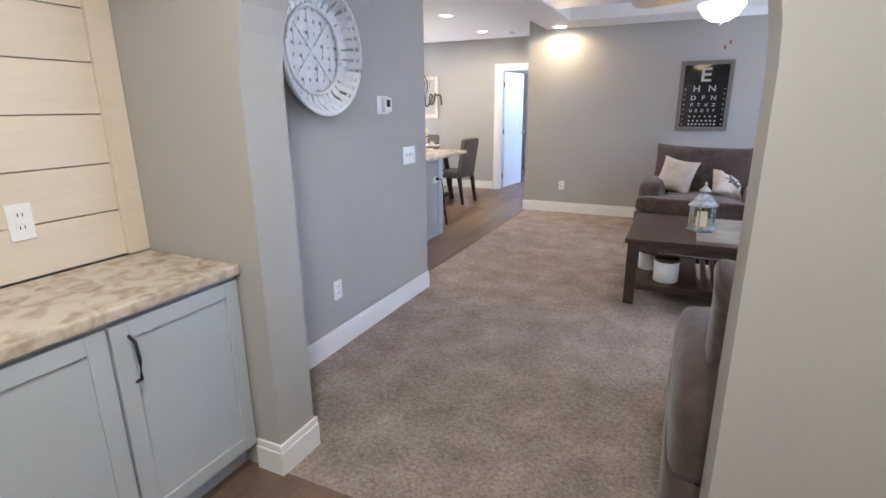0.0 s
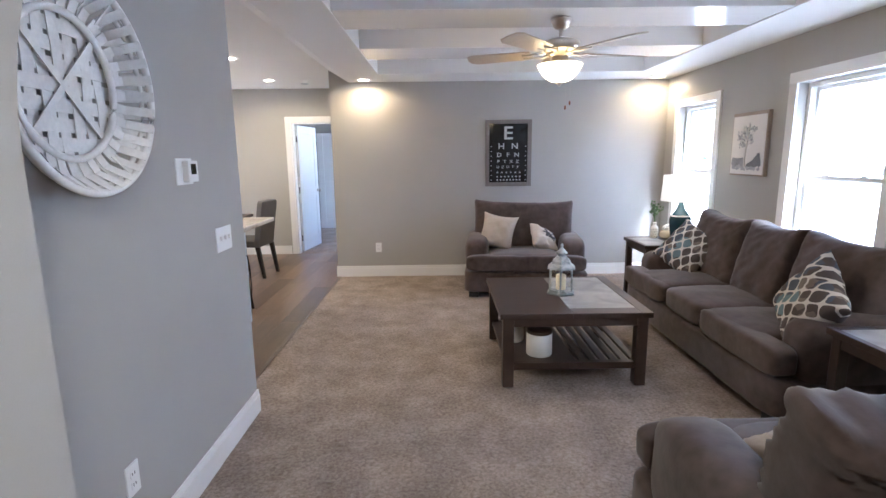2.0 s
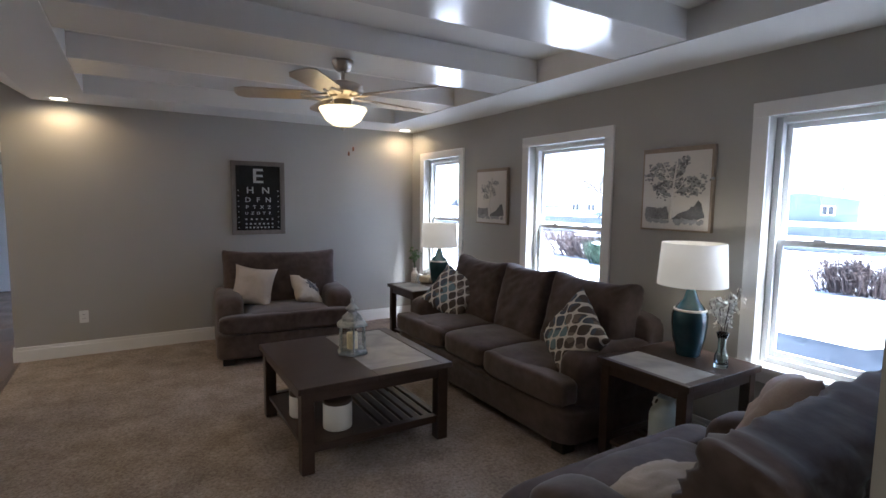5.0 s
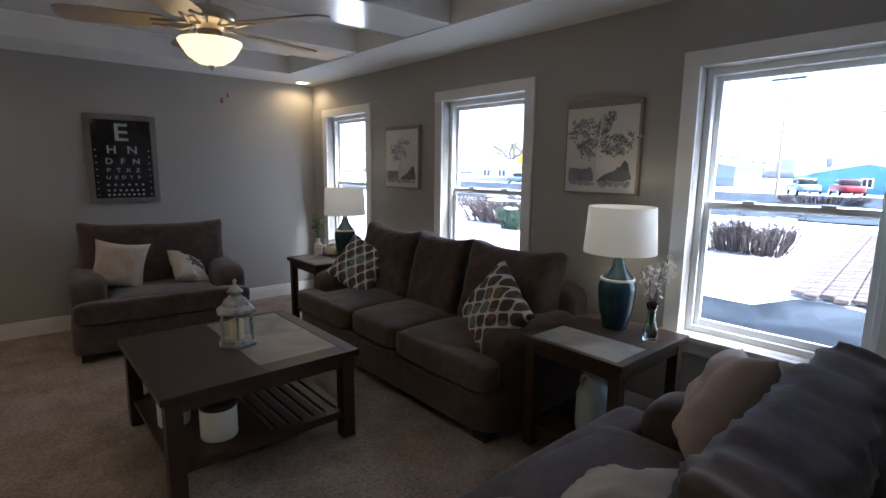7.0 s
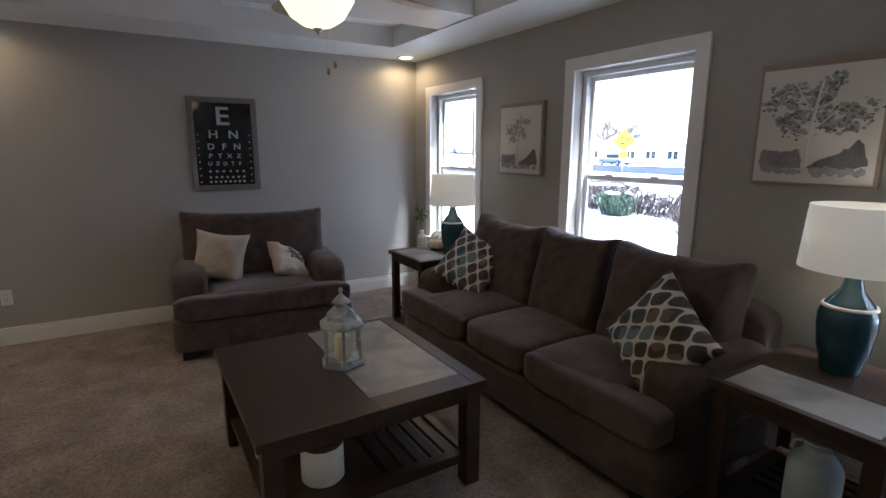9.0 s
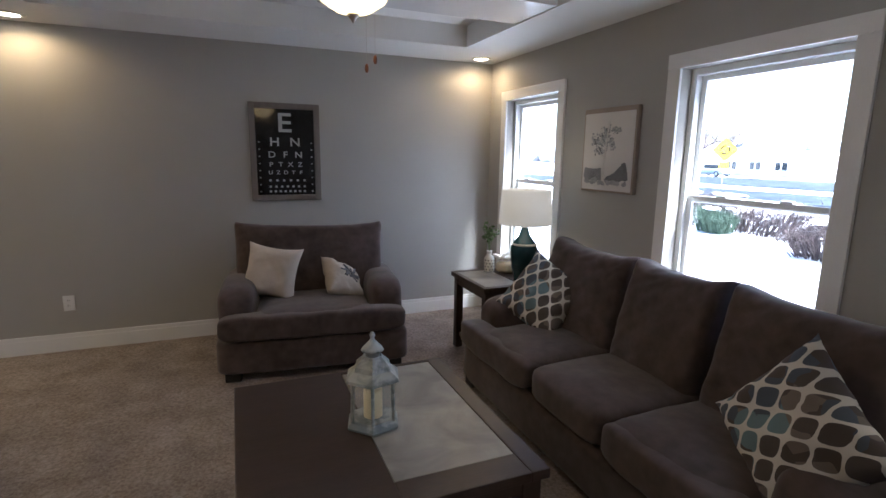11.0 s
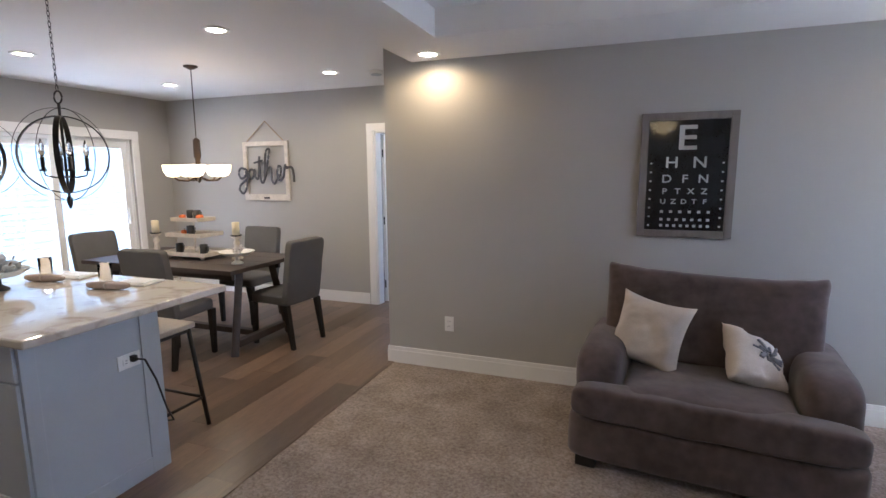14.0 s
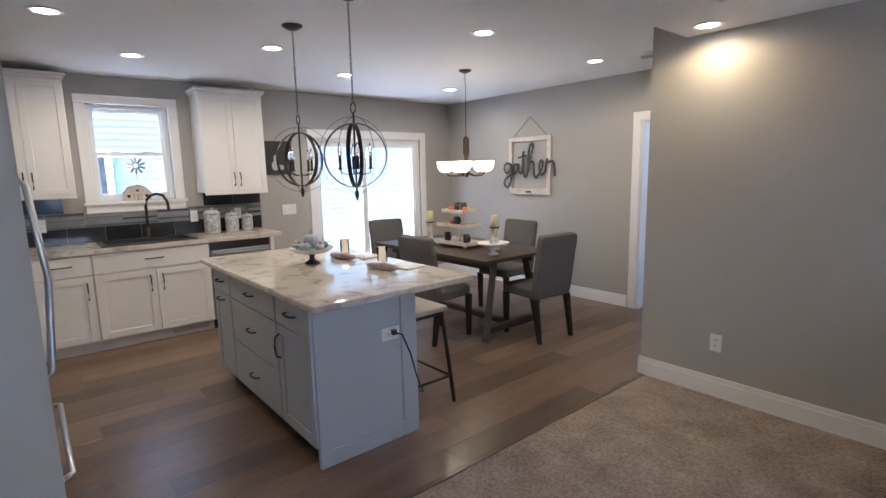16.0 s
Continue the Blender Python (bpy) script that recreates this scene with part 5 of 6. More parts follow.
for i in range(10):
    t = 6.283 * i / 10
    part("vane", one_box(-0.002, 0.002, -0.011, 0.011, 0.02, 0.085, bevel=0.0008), M_STEEL, bh, m=Matrix.Translation((-0.03, 0.02, 0.34)) @ Matrix.Rotation(t, 4, "X") @ pose(0, 0, 0, 0, 0, 25))

# Fridge
fr = thing("refrigerator", "stainless steel refrigerator with curved door handles", "refrigerator", pose(-2.25, 2.83, 0))
part("cabinet", one_box(-0.44, 0.44, 0.0, 0.70, 0.02, 1.73, bevel=0.01), M_STEEL, fr)
for s in (-1, 1):
    d = part("door", one_box(min(0.002 * s, 0.44 * s), max(0.002 * s, 0.44 * s), 0.702, 0.765, 0.66, 1.74, bevel=0.018, seg=4), M_STEEL, fr)
    part("handle", tube(bmesh.new(), [(0.05 * s, 0.765, 0.80), (0.05 * s, 0.80, 0.84), (0.05 * s, 0.825, 1.17), (0.05 * s, 0.80, 1.50), (0.05 * s, 0.765, 1.54)], 0.011, 10), M_STEEL, d, smooth=True)
d = part("freezer_drawer", one_box(-0.44, 0.44, 0.702, 0.765, 0.06, 0.65, bevel=0.018, seg=4), M_STEEL, fr)
part("handle", tube(bmesh.new(), [(-0.36, 0.765, 0.57), (-0.33, 0.81, 0.57), (0.33, 0.81, 0.57), (0.36, 0.765, 0.57)], 0.011, 10), M_STEEL, d, smooth=True)

# Island
isl = thing("kitchen_island", "grey shaker kitchen island with drawers and black handles", "kitchen island", pose(0, 0, 0))
IX0, IX1, IY0, IY1 = -3.87, -2.25, 4.65, 5.27
part("body", one_box(IX0, IX1 - 0.019, IY0, IY1, 0.10, 0.877), M_CABG, isl)
part("toe_kick", one_box(IX0 + 0.02, IX1 - 0.02, IY0 + 0.06, IY1, 0, 0.10), M_BLACK, isl, "dark recessed toe kick")
ep = part("end_panel", one_box(IX1 - 0.019, IX1, IY0 - 0.005, IY1 + 0.005, 0.0, 0.877, bevel=0.002), M_CABG, isl)
for q in ((IY0 - 0.005, IY0 + 0.055, 0.0, 0.877), (IY1 - 0.10, IY1 + 0.005, 0.0, 0.877), (IY0 + 0.055, IY1 - 0.10, 0.0, 0.09)):
    part("stile", one_box(IX1, IX1 + 0.008, *q, bevel=0.002), M_CABG, ep)
for a, b, kind in ((-3.86, -3.49, "d"), (-3.48, -2.70, "m"), (-2.69, -2.255, "d2")):
    c = (a + b) / 2
    shaker(isl, "drawer", "y", IY0, -1, a + 0.004, b - 0.004, 0.70, 0.865, M_CABG, flat=True, handle=(c, 0.785, False, 0.12))
    if kind == "m":
        shaker(isl, "drawer", "y", IY0, -1, a + 0.004, b - 0.004, 0.41, 0.692, M_CABG, flat=True, handle=(c, 0.555, False, 0.12))
        shaker(isl, "drawer", "y", IY0, -1, a + 0.004, b - 0.004, 0.115, 0.402, M_CABG, flat=True, handle=(c, 0.26, False, 0.12))
    else:
        shaker(isl, "door", "y", IY0, -1, a + 0.004, b - 0.004, 0.115, 0.692, M_CABG, handle=((b - 0.04 if kind == "x" else a + 0.04), 0.57, True, 0.14) if kind == "d2" else (c, 0.655, False, 0.12))
structure("island_counter", one_box(-3.96, -2.08, 4.575, 5.585, 0.878, 0.915, bevel=0.012, seg=3), M_LAM, "pale marbled laminate island top", "counter")
o2 = copy_thing(o1, pose(IX1 + 0.001, 5.10, 0.63, 0, 0, 90) @ pose(0, 0, 0, 0, 90, 0))
tagged(o2, "white outlet on the island's end with a black plug")
cd = thing("power_cord", "black cord plugged into the island outlet", "cord", pose(0, 0, 0))
part("plug", one_box(IX1 + 0.008, IX1 + 0.035, 5.10, 5.125, 0.625, 0.655, bevel=0.004), M_BLACK, cd)
part("cable", tube(bmesh.new(), [(IX1 + 0.033, 5.11, 0.64), (IX1 + 0.06, 5.14, 0.63), (IX1 + 0.05, 5.20, 0.50), (IX1 + 0.03, 5.26, 0.32), (IX1 + 0.0, 5.32, 0.22), (IX1 - 0.1, 5.36, 0.18)], 0.005, 6), M_BLACK, cd, smooth=True)


# Things on the island
def footed_bowl(m, label, s=1.0, fill=True):
    b = thing("footed_bowl", label, "bowl", m, "footed bowls")
    part("foot", lathe(bmesh.new(), [(0.05 * s, 0), (0.05 * s, 0.008), (0.018 * s, 0.03), (0.018 * s, 0.06), (0.03 * s, 0.07)], n=20), M_BLACK if fill else M_WHITE, b, smooth=True)
    part("dish", lathe(bmesh.new(), [(0.03 * s, 0.068), (0.10 * s, 0.075), (0.145 * s, 0.105), (0.148 * s, 0.11), (0.14 * s, 0.109), (0.09 * s, 0.084), (0.001, 0.08)], n=28), M_WHITE, b, smooth=True)
    if fill:
        for i in range(6):
            a, r = 6.283 * i / 5 + 0.3, 0 if i == 5 else 0.075
            k = 0.034 + 0.009 * (i % 3)
            bm = lathe(bmesh.new(), [(0.25 * k, 0.0), (0.8 * k, 0.15 * k), (k, 0.65 * k), (0.75 * k, 1.15 * k), (0.2 * k, 1.2 * k)], n=24)
            for v in bm.verts:
                q = 1 - 0.16 * abs(math.sin(3 * math.atan2(v.co.y, v.co.x)))
                v.co = Vector((v.co.x * q, v.co.y * q, v.co.z))
            g = part("filler_gourd", bm, M_CABG, b, "grey ribbed gourd", True, pose(r * math.cos(a), r * math.sin(a), 0.088 + (0.045 if i == 5 else 0.006), 14 * math.sin(5 * i), 12 * math.cos(3 * i)))
            part("stem", tube(bmesh.new(), [(0, 0, 1.1 * k), (0.004, 0.002, 1.5 * k), (0.012, 0.002, 1.8 * k)], 0.005, 6), M_EDGE, g)
        rnd = random.Random(19)
        for i in range(9):
            a, r = 6.283 * i / 9, rnd.uniform(0.09, 0.125)
            bm = bmesh.new()
            mid = [bm.verts.new((u, 0, 0.006 * math.sin(3 * u / 0.08))) for u in (0, 0.03, 0.06, 0.085)]
            for sy in (-1, 1):
                rim = [bm.verts.new((u, sy * w, 0.008)) for u, w in ((0.015, 0.018), (0.04, 0.03), (0.065, 0.02))]
                bm.faces.new((mid[0], rim[0], rim[1], mid[1]))
                bm.faces.new((mid[1], rim[1], rim[2], mid[2]))
                bm.faces.new((mid[2], rim[2], mid[3]))
            part("leaf", bm, M_LANT, b, "pale grey leaf", m=pose(r * math.cos(a) * 0.7, r * math.sin(a) * 0.7, 0.108, rnd.uniform(-30, 30), rnd.uniform(-30, 0), math.degrees(a)))
    return b


footed_bowl(pose(-3.14, 5.08, 0.915), "white footed bowl filled with grey gourds")


def place_setting(x, y):
    p = thing("place_setting_plate", "square white plate on the island", "plate", pose(x, y, 0.915, 0, 0, 8), "island plates")
    part("plate", one_box(-0.11, 0.11, -0.08, 0.08, 0, 0.012, bevel=0.006), M_WHITE, p)
    part("rim", one_box(-0.085, 0.085, -0.055, 0.055, 0.0122, 0.016, bevel=0.002), M_WHITE, p)
    nn = thing("napkin", "rolled taupe cloth napkin on the island", "napkin", pose(x - 0.02, y - 0.16, 0.915, 0, 0, 10), "island napkins")
    part("roll", soft_box(bmesh.new(), (0, 0, 0.022), (0.26, 0.055, 0.042), 3, crease=0.004, cuts=10), M_TAUPE, nn, smooth=True)
    part("ring", tube(bmesh.new(), [(0.0, 0.028 * math.cos(6.283 * i / 16), 0.022 + 0.0225 * math.sin(6.283 * i / 16)) for i in range(16)], 0.004, 6, True), M_NICKEL, nn, smooth=True)
    g = thing("drinking_glass", "clear drinking glass on the island", "glass", pose(x - 0.2, y - 0.04, 0.915), "island glasses")
    part("tumbler", lathe(bmesh.new(), [(0.028, 0), (0.033, 0.004), (0.036, 0.11), (0.034, 0.11), (0.03, 0.012), (0.001, 0.01)], n=20), M_THIN, g, smooth=True).visible_shadow = False
    part("base", lathe(bmesh.new(), [(0.029, 0.0005), (0.029, 0.003)], n=20), M_THIN, g).visible_shadow = False


place_setting(-2.58, 5.45)
place_setting(-3.12, 5.47)


# Bar stools
def stool(m):
    s = thing("bar_stool", "black metal bar stool with a pale wooden seat", "stool", m, "bar stools")
    part("seat", one_box(-0.19, 0.19, -0.17, 0.17, 0.62, 0.655, bevel=0.012, seg=3), mat("pale_seat_wood", (0.42, 0.36, 0.29), 0.5, vary=0.15), s, "pale wooden seat")
    for sx in (-1, 1):
        for sy in (-1, 1):
            part("leg", tube(bmesh.new(), [(sx * 0.16, sy * 0.14, 0.62), (sx * 0.21, sy * 0.19, 0.0)], 0.013, 8), M_BLACK, s, smooth=True)
        part("footrest", tube(bmesh.new(), [(sx * 0.195, -0.175, 0.18), (sx * 0.195, 0.175, 0.18)], 0.009, 8), M_BLACK, s, smooth=True)
        part("footrest", tube(bmesh.new(), [(-0.195, sx * 0.175, 0.18), (0.195, sx * 0.175, 0.18)], 0.009, 8), M_BLACK, s, smooth=True)
    part("seat_frame", one_box(-0.17, 0.17, -0.15, 0.15, 0.595, 0.62, bevel=0.004), M_BLACK, s)
    return s


st = stool(pose(-2.59, 5.48, 0))
copy_thing(st, pose(-3.25, 5.48, 0))


# Pendants
def orb(x, y, turn):
    p = thing("pendant_light", "black metal orb pendant with candle bulbs over the island", "pendant light", pose(x, y, ZK), "orb pendants")
    part("canopy", lathe(bmesh.new(), [(0.065, 0), (0.065, -0.008), (0.03, -0.028), (0.008, -0.032)], n=24), M_BLACK, p, smooth=True)
    bm = bmesh.new()
    z, i = -0.03, 0
    while z > -0.55:
        c, s = (0.0055, 0) if i % 2 else (0, 0.0055)
        tube(bm, [(c * math.cos(6.283 * k / 8), s * math.cos(6.283 * k / 8), z - 0.013 + 0.0145 * math.sin(6.283 * k / 8)) for k in range(8)], 0.0016, 5, True)
        z -= 0.023
        i += 1
    part("chain", bm, M_BLACK, p)
    part("ring", tube(bmesh.new(), [(0.026 * math.cos(6.283 * k / 16), 0, -0.59 + 0.028 * math.sin(6.283 * k / 16)) for k in range(16)], 0.004, 6, True), M_BLACK, p, smooth=True)
    zc, R = -0.85, 0.178
    for a, w, thin in ((turn, 0.022, 0), (turn + 90, 0.022, 0), (turn + 40, 0.0022, 1), (turn + 130, 0.0022, 1)):
        rad = R * (1.0 if not thin else 1.2)
        bm = bmesh.new()
        n = 40
        u = Vector((math.cos(radians(a)), math.sin(radians(a)), 0))
        v = Vector((-math.sin(radians(a)), math.cos(radians(a)), 0)) * w / 2
        rows = []
        for k in range(n):
            c, s = math.cos(6.28318 * k / n), math.sin(6.28318 * k / n)
            o, q = u * (rad * c) + Vector((0, 0, zc + rad * s)), u * ((rad - (0.0022 if thin else 0.005)) * c) + Vector((0, 0, zc + (rad - (0.0022 if thin else 0.005)) * s))
            rows.append([bm.verts.new(t) for t in (o + v, o - v, q - v, q + v)])
        for k in range(n):
            A, B = rows[k], rows[(k + 1) % n]
            for j in range(4):
                bm.faces.new((A[j], A[(j + 1) % 4], B[(j + 1) % 4], B[j]))
        part("hoop", bm, M_BLACK, p, smooth=False)
    part("stem", tube(bmesh.new(), [(0, 0, -0.62), (0, 0, -1.085)], 0.006, 8), M_BLACK, p)
    part("finial", lathe(bmesh.new(), [(0.004, -1.10), (0.012, -1.075), (0.012, -1.05), (0.005, -1.04)], n=10), M_BLACK, p, smooth=True)
    for i in range(4):
        a = radians(turn + 20 + 90 * i)
        c, s = math.cos(a), math.sin(a)
        arm = part("candle_arm", tube(bmesh.new(), [(0, 0, -0.95), (0.04 * c, 0.04 * s, -0.955), (0.08 * c, 0.08 * s, -0.945), (0.085 * c, 0.085 * s, -0.92)], 0.004, 6), M_BLACK, p, smooth=True)
        part("candle_sleeve", lathe(bmesh.new(), [(0.016, -0.925), (0.016, -0.92), (0.009, -0.915), (0.009, -0.86)], 0.085 * c, 0.085 * s, 10), M_BLACK, arm, smooth=True)
        part("bulb", lathe(bmesh.new(), [(0.006, -0.86), (0.014, -0.835), (0.011, -0.81), (0.002, -0.78)], 0.085 * c, 0.085 * s, 10), M_GLASS, arm, smooth=True).visible_shadow = False


orb(-3.22, 5.08, 10)
orb(-2.50, 5.08, 48)

# Sliding door
sl = tagged(new("door_1"), "white vinyl sliding glass patio door", "sliding door", "", "structure")
casing(sl, "x", XK, 1, 6.40, 8.01, 0.02, 1.94, head=0.10, stool=False, floor=True)
for nm, a, b, z0, z1, d in (("door_frame", 6.40, 6.44, 0.02, 1.94, 0), ("door_frame", 7.97, 8.01, 0.02, 1.94, 0), ("door_frame", 6.44, 7.97, 1.90, 1.94, 0), ("door_track", 6.44, 7.97, 0.02, 0.06, 0)):
    part(nm, one_box(XK - 0.14, XK - 0.03, a, b, z0, z1, bevel=0.003), M_VINYL_W, sl)
for a, b, x in ((6.44, 7.17, -0.12), (7.08, 7.97, -0.075)):
    pn = part("sliding_panel", one_box(XK + x, XK + x + 0.035, a, a + 0.07, 0.06, 1.90, bevel=0.004), M_VINYL_W, sl)
    part("stile", one_box(XK + x, XK + x + 0.035, b - 0.07, b, 0.06, 1.90, bevel=0.004), M_VINYL_W, pn)
    part("rail", one_box(XK + x, XK + x + 0.035, a + 0.07, b - 0.07, 1.83, 1.90, bevel=0.004), M_VINYL_W, pn)
    part("rail", one_box(XK + x, XK + x + 0.035, a + 0.07, b - 0.07, 0.06, 0.15, bevel=0.004), M_VINYL_W, pn)
    part("pane", one_box(XK + x + 0.015, XK + x + 0.02, a + 0.066, b - 0.066, 0.146, 1.834), M_GLASS, pn).visible_shadow = False
part("pull_handle", one_box(XK - 0.04, XK - 0.015, 7.915, 7.945, 0.92, 1.12, bevel=0.006), M_VINYL_W, sl)
ph = thing("photo_print", "dark square photograph with a pale shape on the wall", "wall art", pose(XK, 5.93, 1.70, 0, 0, 90))
part("panel", one_box(-0.17, 0.17, -0.025, -0.001, -0.19, 0.19, bevel=0.003), mat("dark_photo", (0.02, 0.018, 0.02), 0.4, vary=0.4, scale=9), ph)
bm = bmesh.new()
for x, z, w, h in ((-0.03, -0.09, 0.05, 0.06), (-0.02, -0.01, 0.03, 0.05), (0.04, -0.11, 0.04, 0.035)):
    soft_box(bm, (x, -0.0252, z), (w * 1.6, 0.004, h * 1.8), 2.2, crease=0.003, cuts=6)
part("pale_shape", bm, M_INKW, ph)
switch_plate(pose(XK, 6.04, 1.10, 0, 0, 90), 3, "white three-gang switch plate beside the patio door")

# ---- dining ----
dt = thing("dining_table", "dark wood rectangular dining table with trestle legs", "table", pose(-3.83, 7.0, 0))
for i in range(4):
    y0 = -0.45 + 0.225 * i
    part("tabletop_board", one_box(-0.86, 0.86, y0 + 0.001, y0 + 0.224, 0.715, 0.75, bevel=0.003), M_DARKW, dt)
for sx in (-1, 1):
    for sy in (-1, 1):
        part("leg", tube(bmesh.new(), [(sx * 0.72, sy * 0.20, 0.714), (sx * 0.76, sy * 0.36, 0.0)], 0.042, 4), M_DARKW, dt)
    part("trestle_rail", one_box(sx * 0.74 - 0.03, sx * 0.74 + 0.03, -0.30, 0.30, 0.06, 0.12, bevel=0.004), M_DARKW, dt)
    part("apron", one_box(-0.74, 0.74, sx * 0.30 - 0.012, sx * 0.30 + 0.012, 0.64, 0.714), M_DARKW, dt)
part("stretcher", one_box(-0.74, 0.74, -0.03, 0.03, 0.07, 0.12, bevel=0.004), M_DARKW, dt)


def dining_chair(m, label):
    c = thing("dining_chair", label, "chair", m, "dining chairs")
    part("seat", soft_box(bmesh.new(), (0, 0, 0.43), (0.44, 0.45, 0.10), 7, crease=0.003, crown=0.01, cuts=12), M_FABG, c, smooth=True)
    part("backrest", soft_box(bmesh.new(), (0, 0.225, 0.67), (0.43, 0.07, 0.57), 16, pose(0, 0, 0, -9), crease=0.003, cuts=14), M_FABG, c, smooth=True)
    for sx in (-1, 1):
        for sy, t in ((-1, 0.0), (1, 0.06)):
            bm = bmesh.new()
            x, y = sx * 0.195, sy * 0.19
            top = [bm.verts.new((x + a * 0.024, y + b * 0.024, 0.39)) for a, b in ((-1, -1), (1, -1), (1, 1), (-1, 1))]
            low = [bm.verts.new((x + a * 0.016, y + b * 0.016 + t, 0)) for a, b in ((-1, -1), (1, -1), (1, 1), (-1, 1))]
            bm.faces.new(top)
            bm.faces.new(low[::-1])
            for k in range(4):
                bm.faces.new((low[k], low[(k + 1) % 4], top[(k + 1) % 4], top[k]))
            part("leg", bm, M_FEET, c, "black tapered leg")
    return c


dc = dining_chair(pose(-2.93, 7.16, 0, 0, 0, -96), "grey upholstered dining chair at the table's end")
tagged(copy_thing(dc, pose(-3.50, 6.47, 0, 0, 0, 184)), "grey upholstered dining chair on the island side")
tagged(copy_thing(dc, pose(-4.80, 6.92, 0, 0, 0, 86)), "grey upholstered dining chair beside the patio door")
tagged(copy_thing(dc, pose(-3.75, 7.62, 0, 0, 0, 0)), "grey upholstered dining chair on the wall side")

# Chandelier
cl = thing("chandelier", "five-arm bronze chandelier with lit glass bowl shades", "chandelier", pose(-3.70, 7.02, ZK))
M_BRONZE = mat("oil_bronze", (0.07, 0.05, 0.038), 0.4, 0.8, vary=0.15)
part("canopy", lathe(bmesh.new(), [(0.06, 0), (0.06, -0.01), (0.02, -0.03)], n=20), M_BRONZE, cl, smooth=True)
part("rod", tube(bmesh.new(), [(0, 0, -0.02), (0, 0, -0.70)], 0.004, 8), M_BRONZE, cl)
part("hub", lathe(bmesh.new(), [(0.012, -0.62), (0.03, -0.64), (0.032, -0.78), (0.02, -0.82), (0.035, -0.96), (0.02, -1.0), (0.005, -1.02)], n=16), M_BRONZE, cl, smooth=True)
for i in range(5):
    a = radians(72 * i + 20)
    c, s = math.cos(a), math.sin(a)
    arm = part("arm", tube(bmesh.new(), [(0.02 * c, 0.02 * s, -0.97), (0.09 * c, 0.09 * s, -1.0), (0.17 * c, 0.17 * s, -0.995), (0.205 * c, 0.205 * s, -0.965)], 0.009, 8), M_BRONZE, cl, smooth=True)
    part("shade", lathe(bmesh.new(), [(0.028, -0.967), (0.06, -0.952), (0.08, -0.915), (0.088, -0.86), (0.083, -0.86), (0.072, -0.91), (0.02, -0.95)], 0.205 * c, 0.205 * s, 24), M_BOWL, arm, "lit frosted glass bowl shade", True)
lamp("chandelier_bulb", "POINT", pose(-3.70, 7.02, ZK - 0.72), 0.3, (1.0, 0.66, 0.36), 0.12)


# Things on the dining table
def candlestick(m):
    c = thing("candlestick", "turned dark wood candlestick with an ivory candle", "candlestick", m, "candlesticks")
    part("stick", lathe(bmesh.new(), [(0.05, 0), (0.05, 0.015), (0.02, 0.03), (0.028, 0.07), (0.018, 0.11), (0.03, 0.15), (0.016, 0.18), (0.045, 0.20), (0.045, 0.21)], n=20), M_OLDW, c, smooth=True)
    part("dish", lathe(bmesh.new(), [(0.04, 0.21), (0.052, 0.222), (0.045, 0.224), (0.001, 0.215)], n=20), M_BLACK, c, smooth=True)
    part("candle", lathe(bmesh.new(), [(0.033, 0.217), (0.033, 0.335), (0.028, 0.338), (0.001, 0.333)], n=20), M_CANDLE, c, "ivory pillar candle", True)
    return c


k = candlestick(pose(-4.25, 6.98, 0.75))
copy_thing(k, pose(-3.35, 7.05, 0.75))
ts = thing("tiered_tray", "white three-tier tray with mugs and pumpkins", "tiered tray", pose(-3.82, 7.03, 0.75))
part("post", tube(bmesh.new(), [(0, 0, 0.02), (0, 0, 0.42)], 0.009, 8), M_OLDW, ts)
for z, w, d in ((0.03, 0.27, 0.17), (0.20, 0.21, 0.14), (0.34, 0.16, 0.11)):
    t = part("tray", one_box(-w, w, -d, d, z, z + 0.015, bevel=0.003), M_OLDW, ts, "distressed white wooden tray")
    for q in ((-w, w, -d, -d + 0.01), (-w, w, d - 0.01, d), (-w, -w + 0.01, -d + 0.01, d - 0.01), (w - 0.01, w, -d + 0.01, d - 0.01)):
        part("rim", one_box(*q, z + 0.015, z + 0.035), M_OLDW, t)
for sx in (-1, 1):
    for sy in (-1, 1):
        part("foot", lathe(bmesh.new(), [(0.015, 0), (0.02, 0.015), (0.015, 0.03)], sx * 0.2, sy * 0.12, 10), M_OLDW, ts, smooth=True)
for x, y, z in ((-0.14, -0.05, 0.045), (0.15, -0.05, 0.045), (0.02, -0.06, 0.215), (-0.03, 0, 0.355), (0.05, 0.0, 0.355)):
    g = thing("mug", "small black mug on the tiered tray", "mug", pose(-3.82 + x, 7.03 + y, 0.75 + z), "black mugs")
    part("cup", lathe(bmesh.new(), [(0.03, 0), (0.034, 0.005), (0.034, 0.085), (0.03, 0.085), (0.03, 0.01), (0.001, 0.008)], n=18), M_BLACK, g, smooth=True)
    part("handle", tube(bmesh.new(), [(0.033, 0, 0.07), (0.055, 0, 0.065), (0.055, 0, 0.03), (0.033, 0, 0.02)], 0.005, 6), M_BLACK, g, smooth=True)
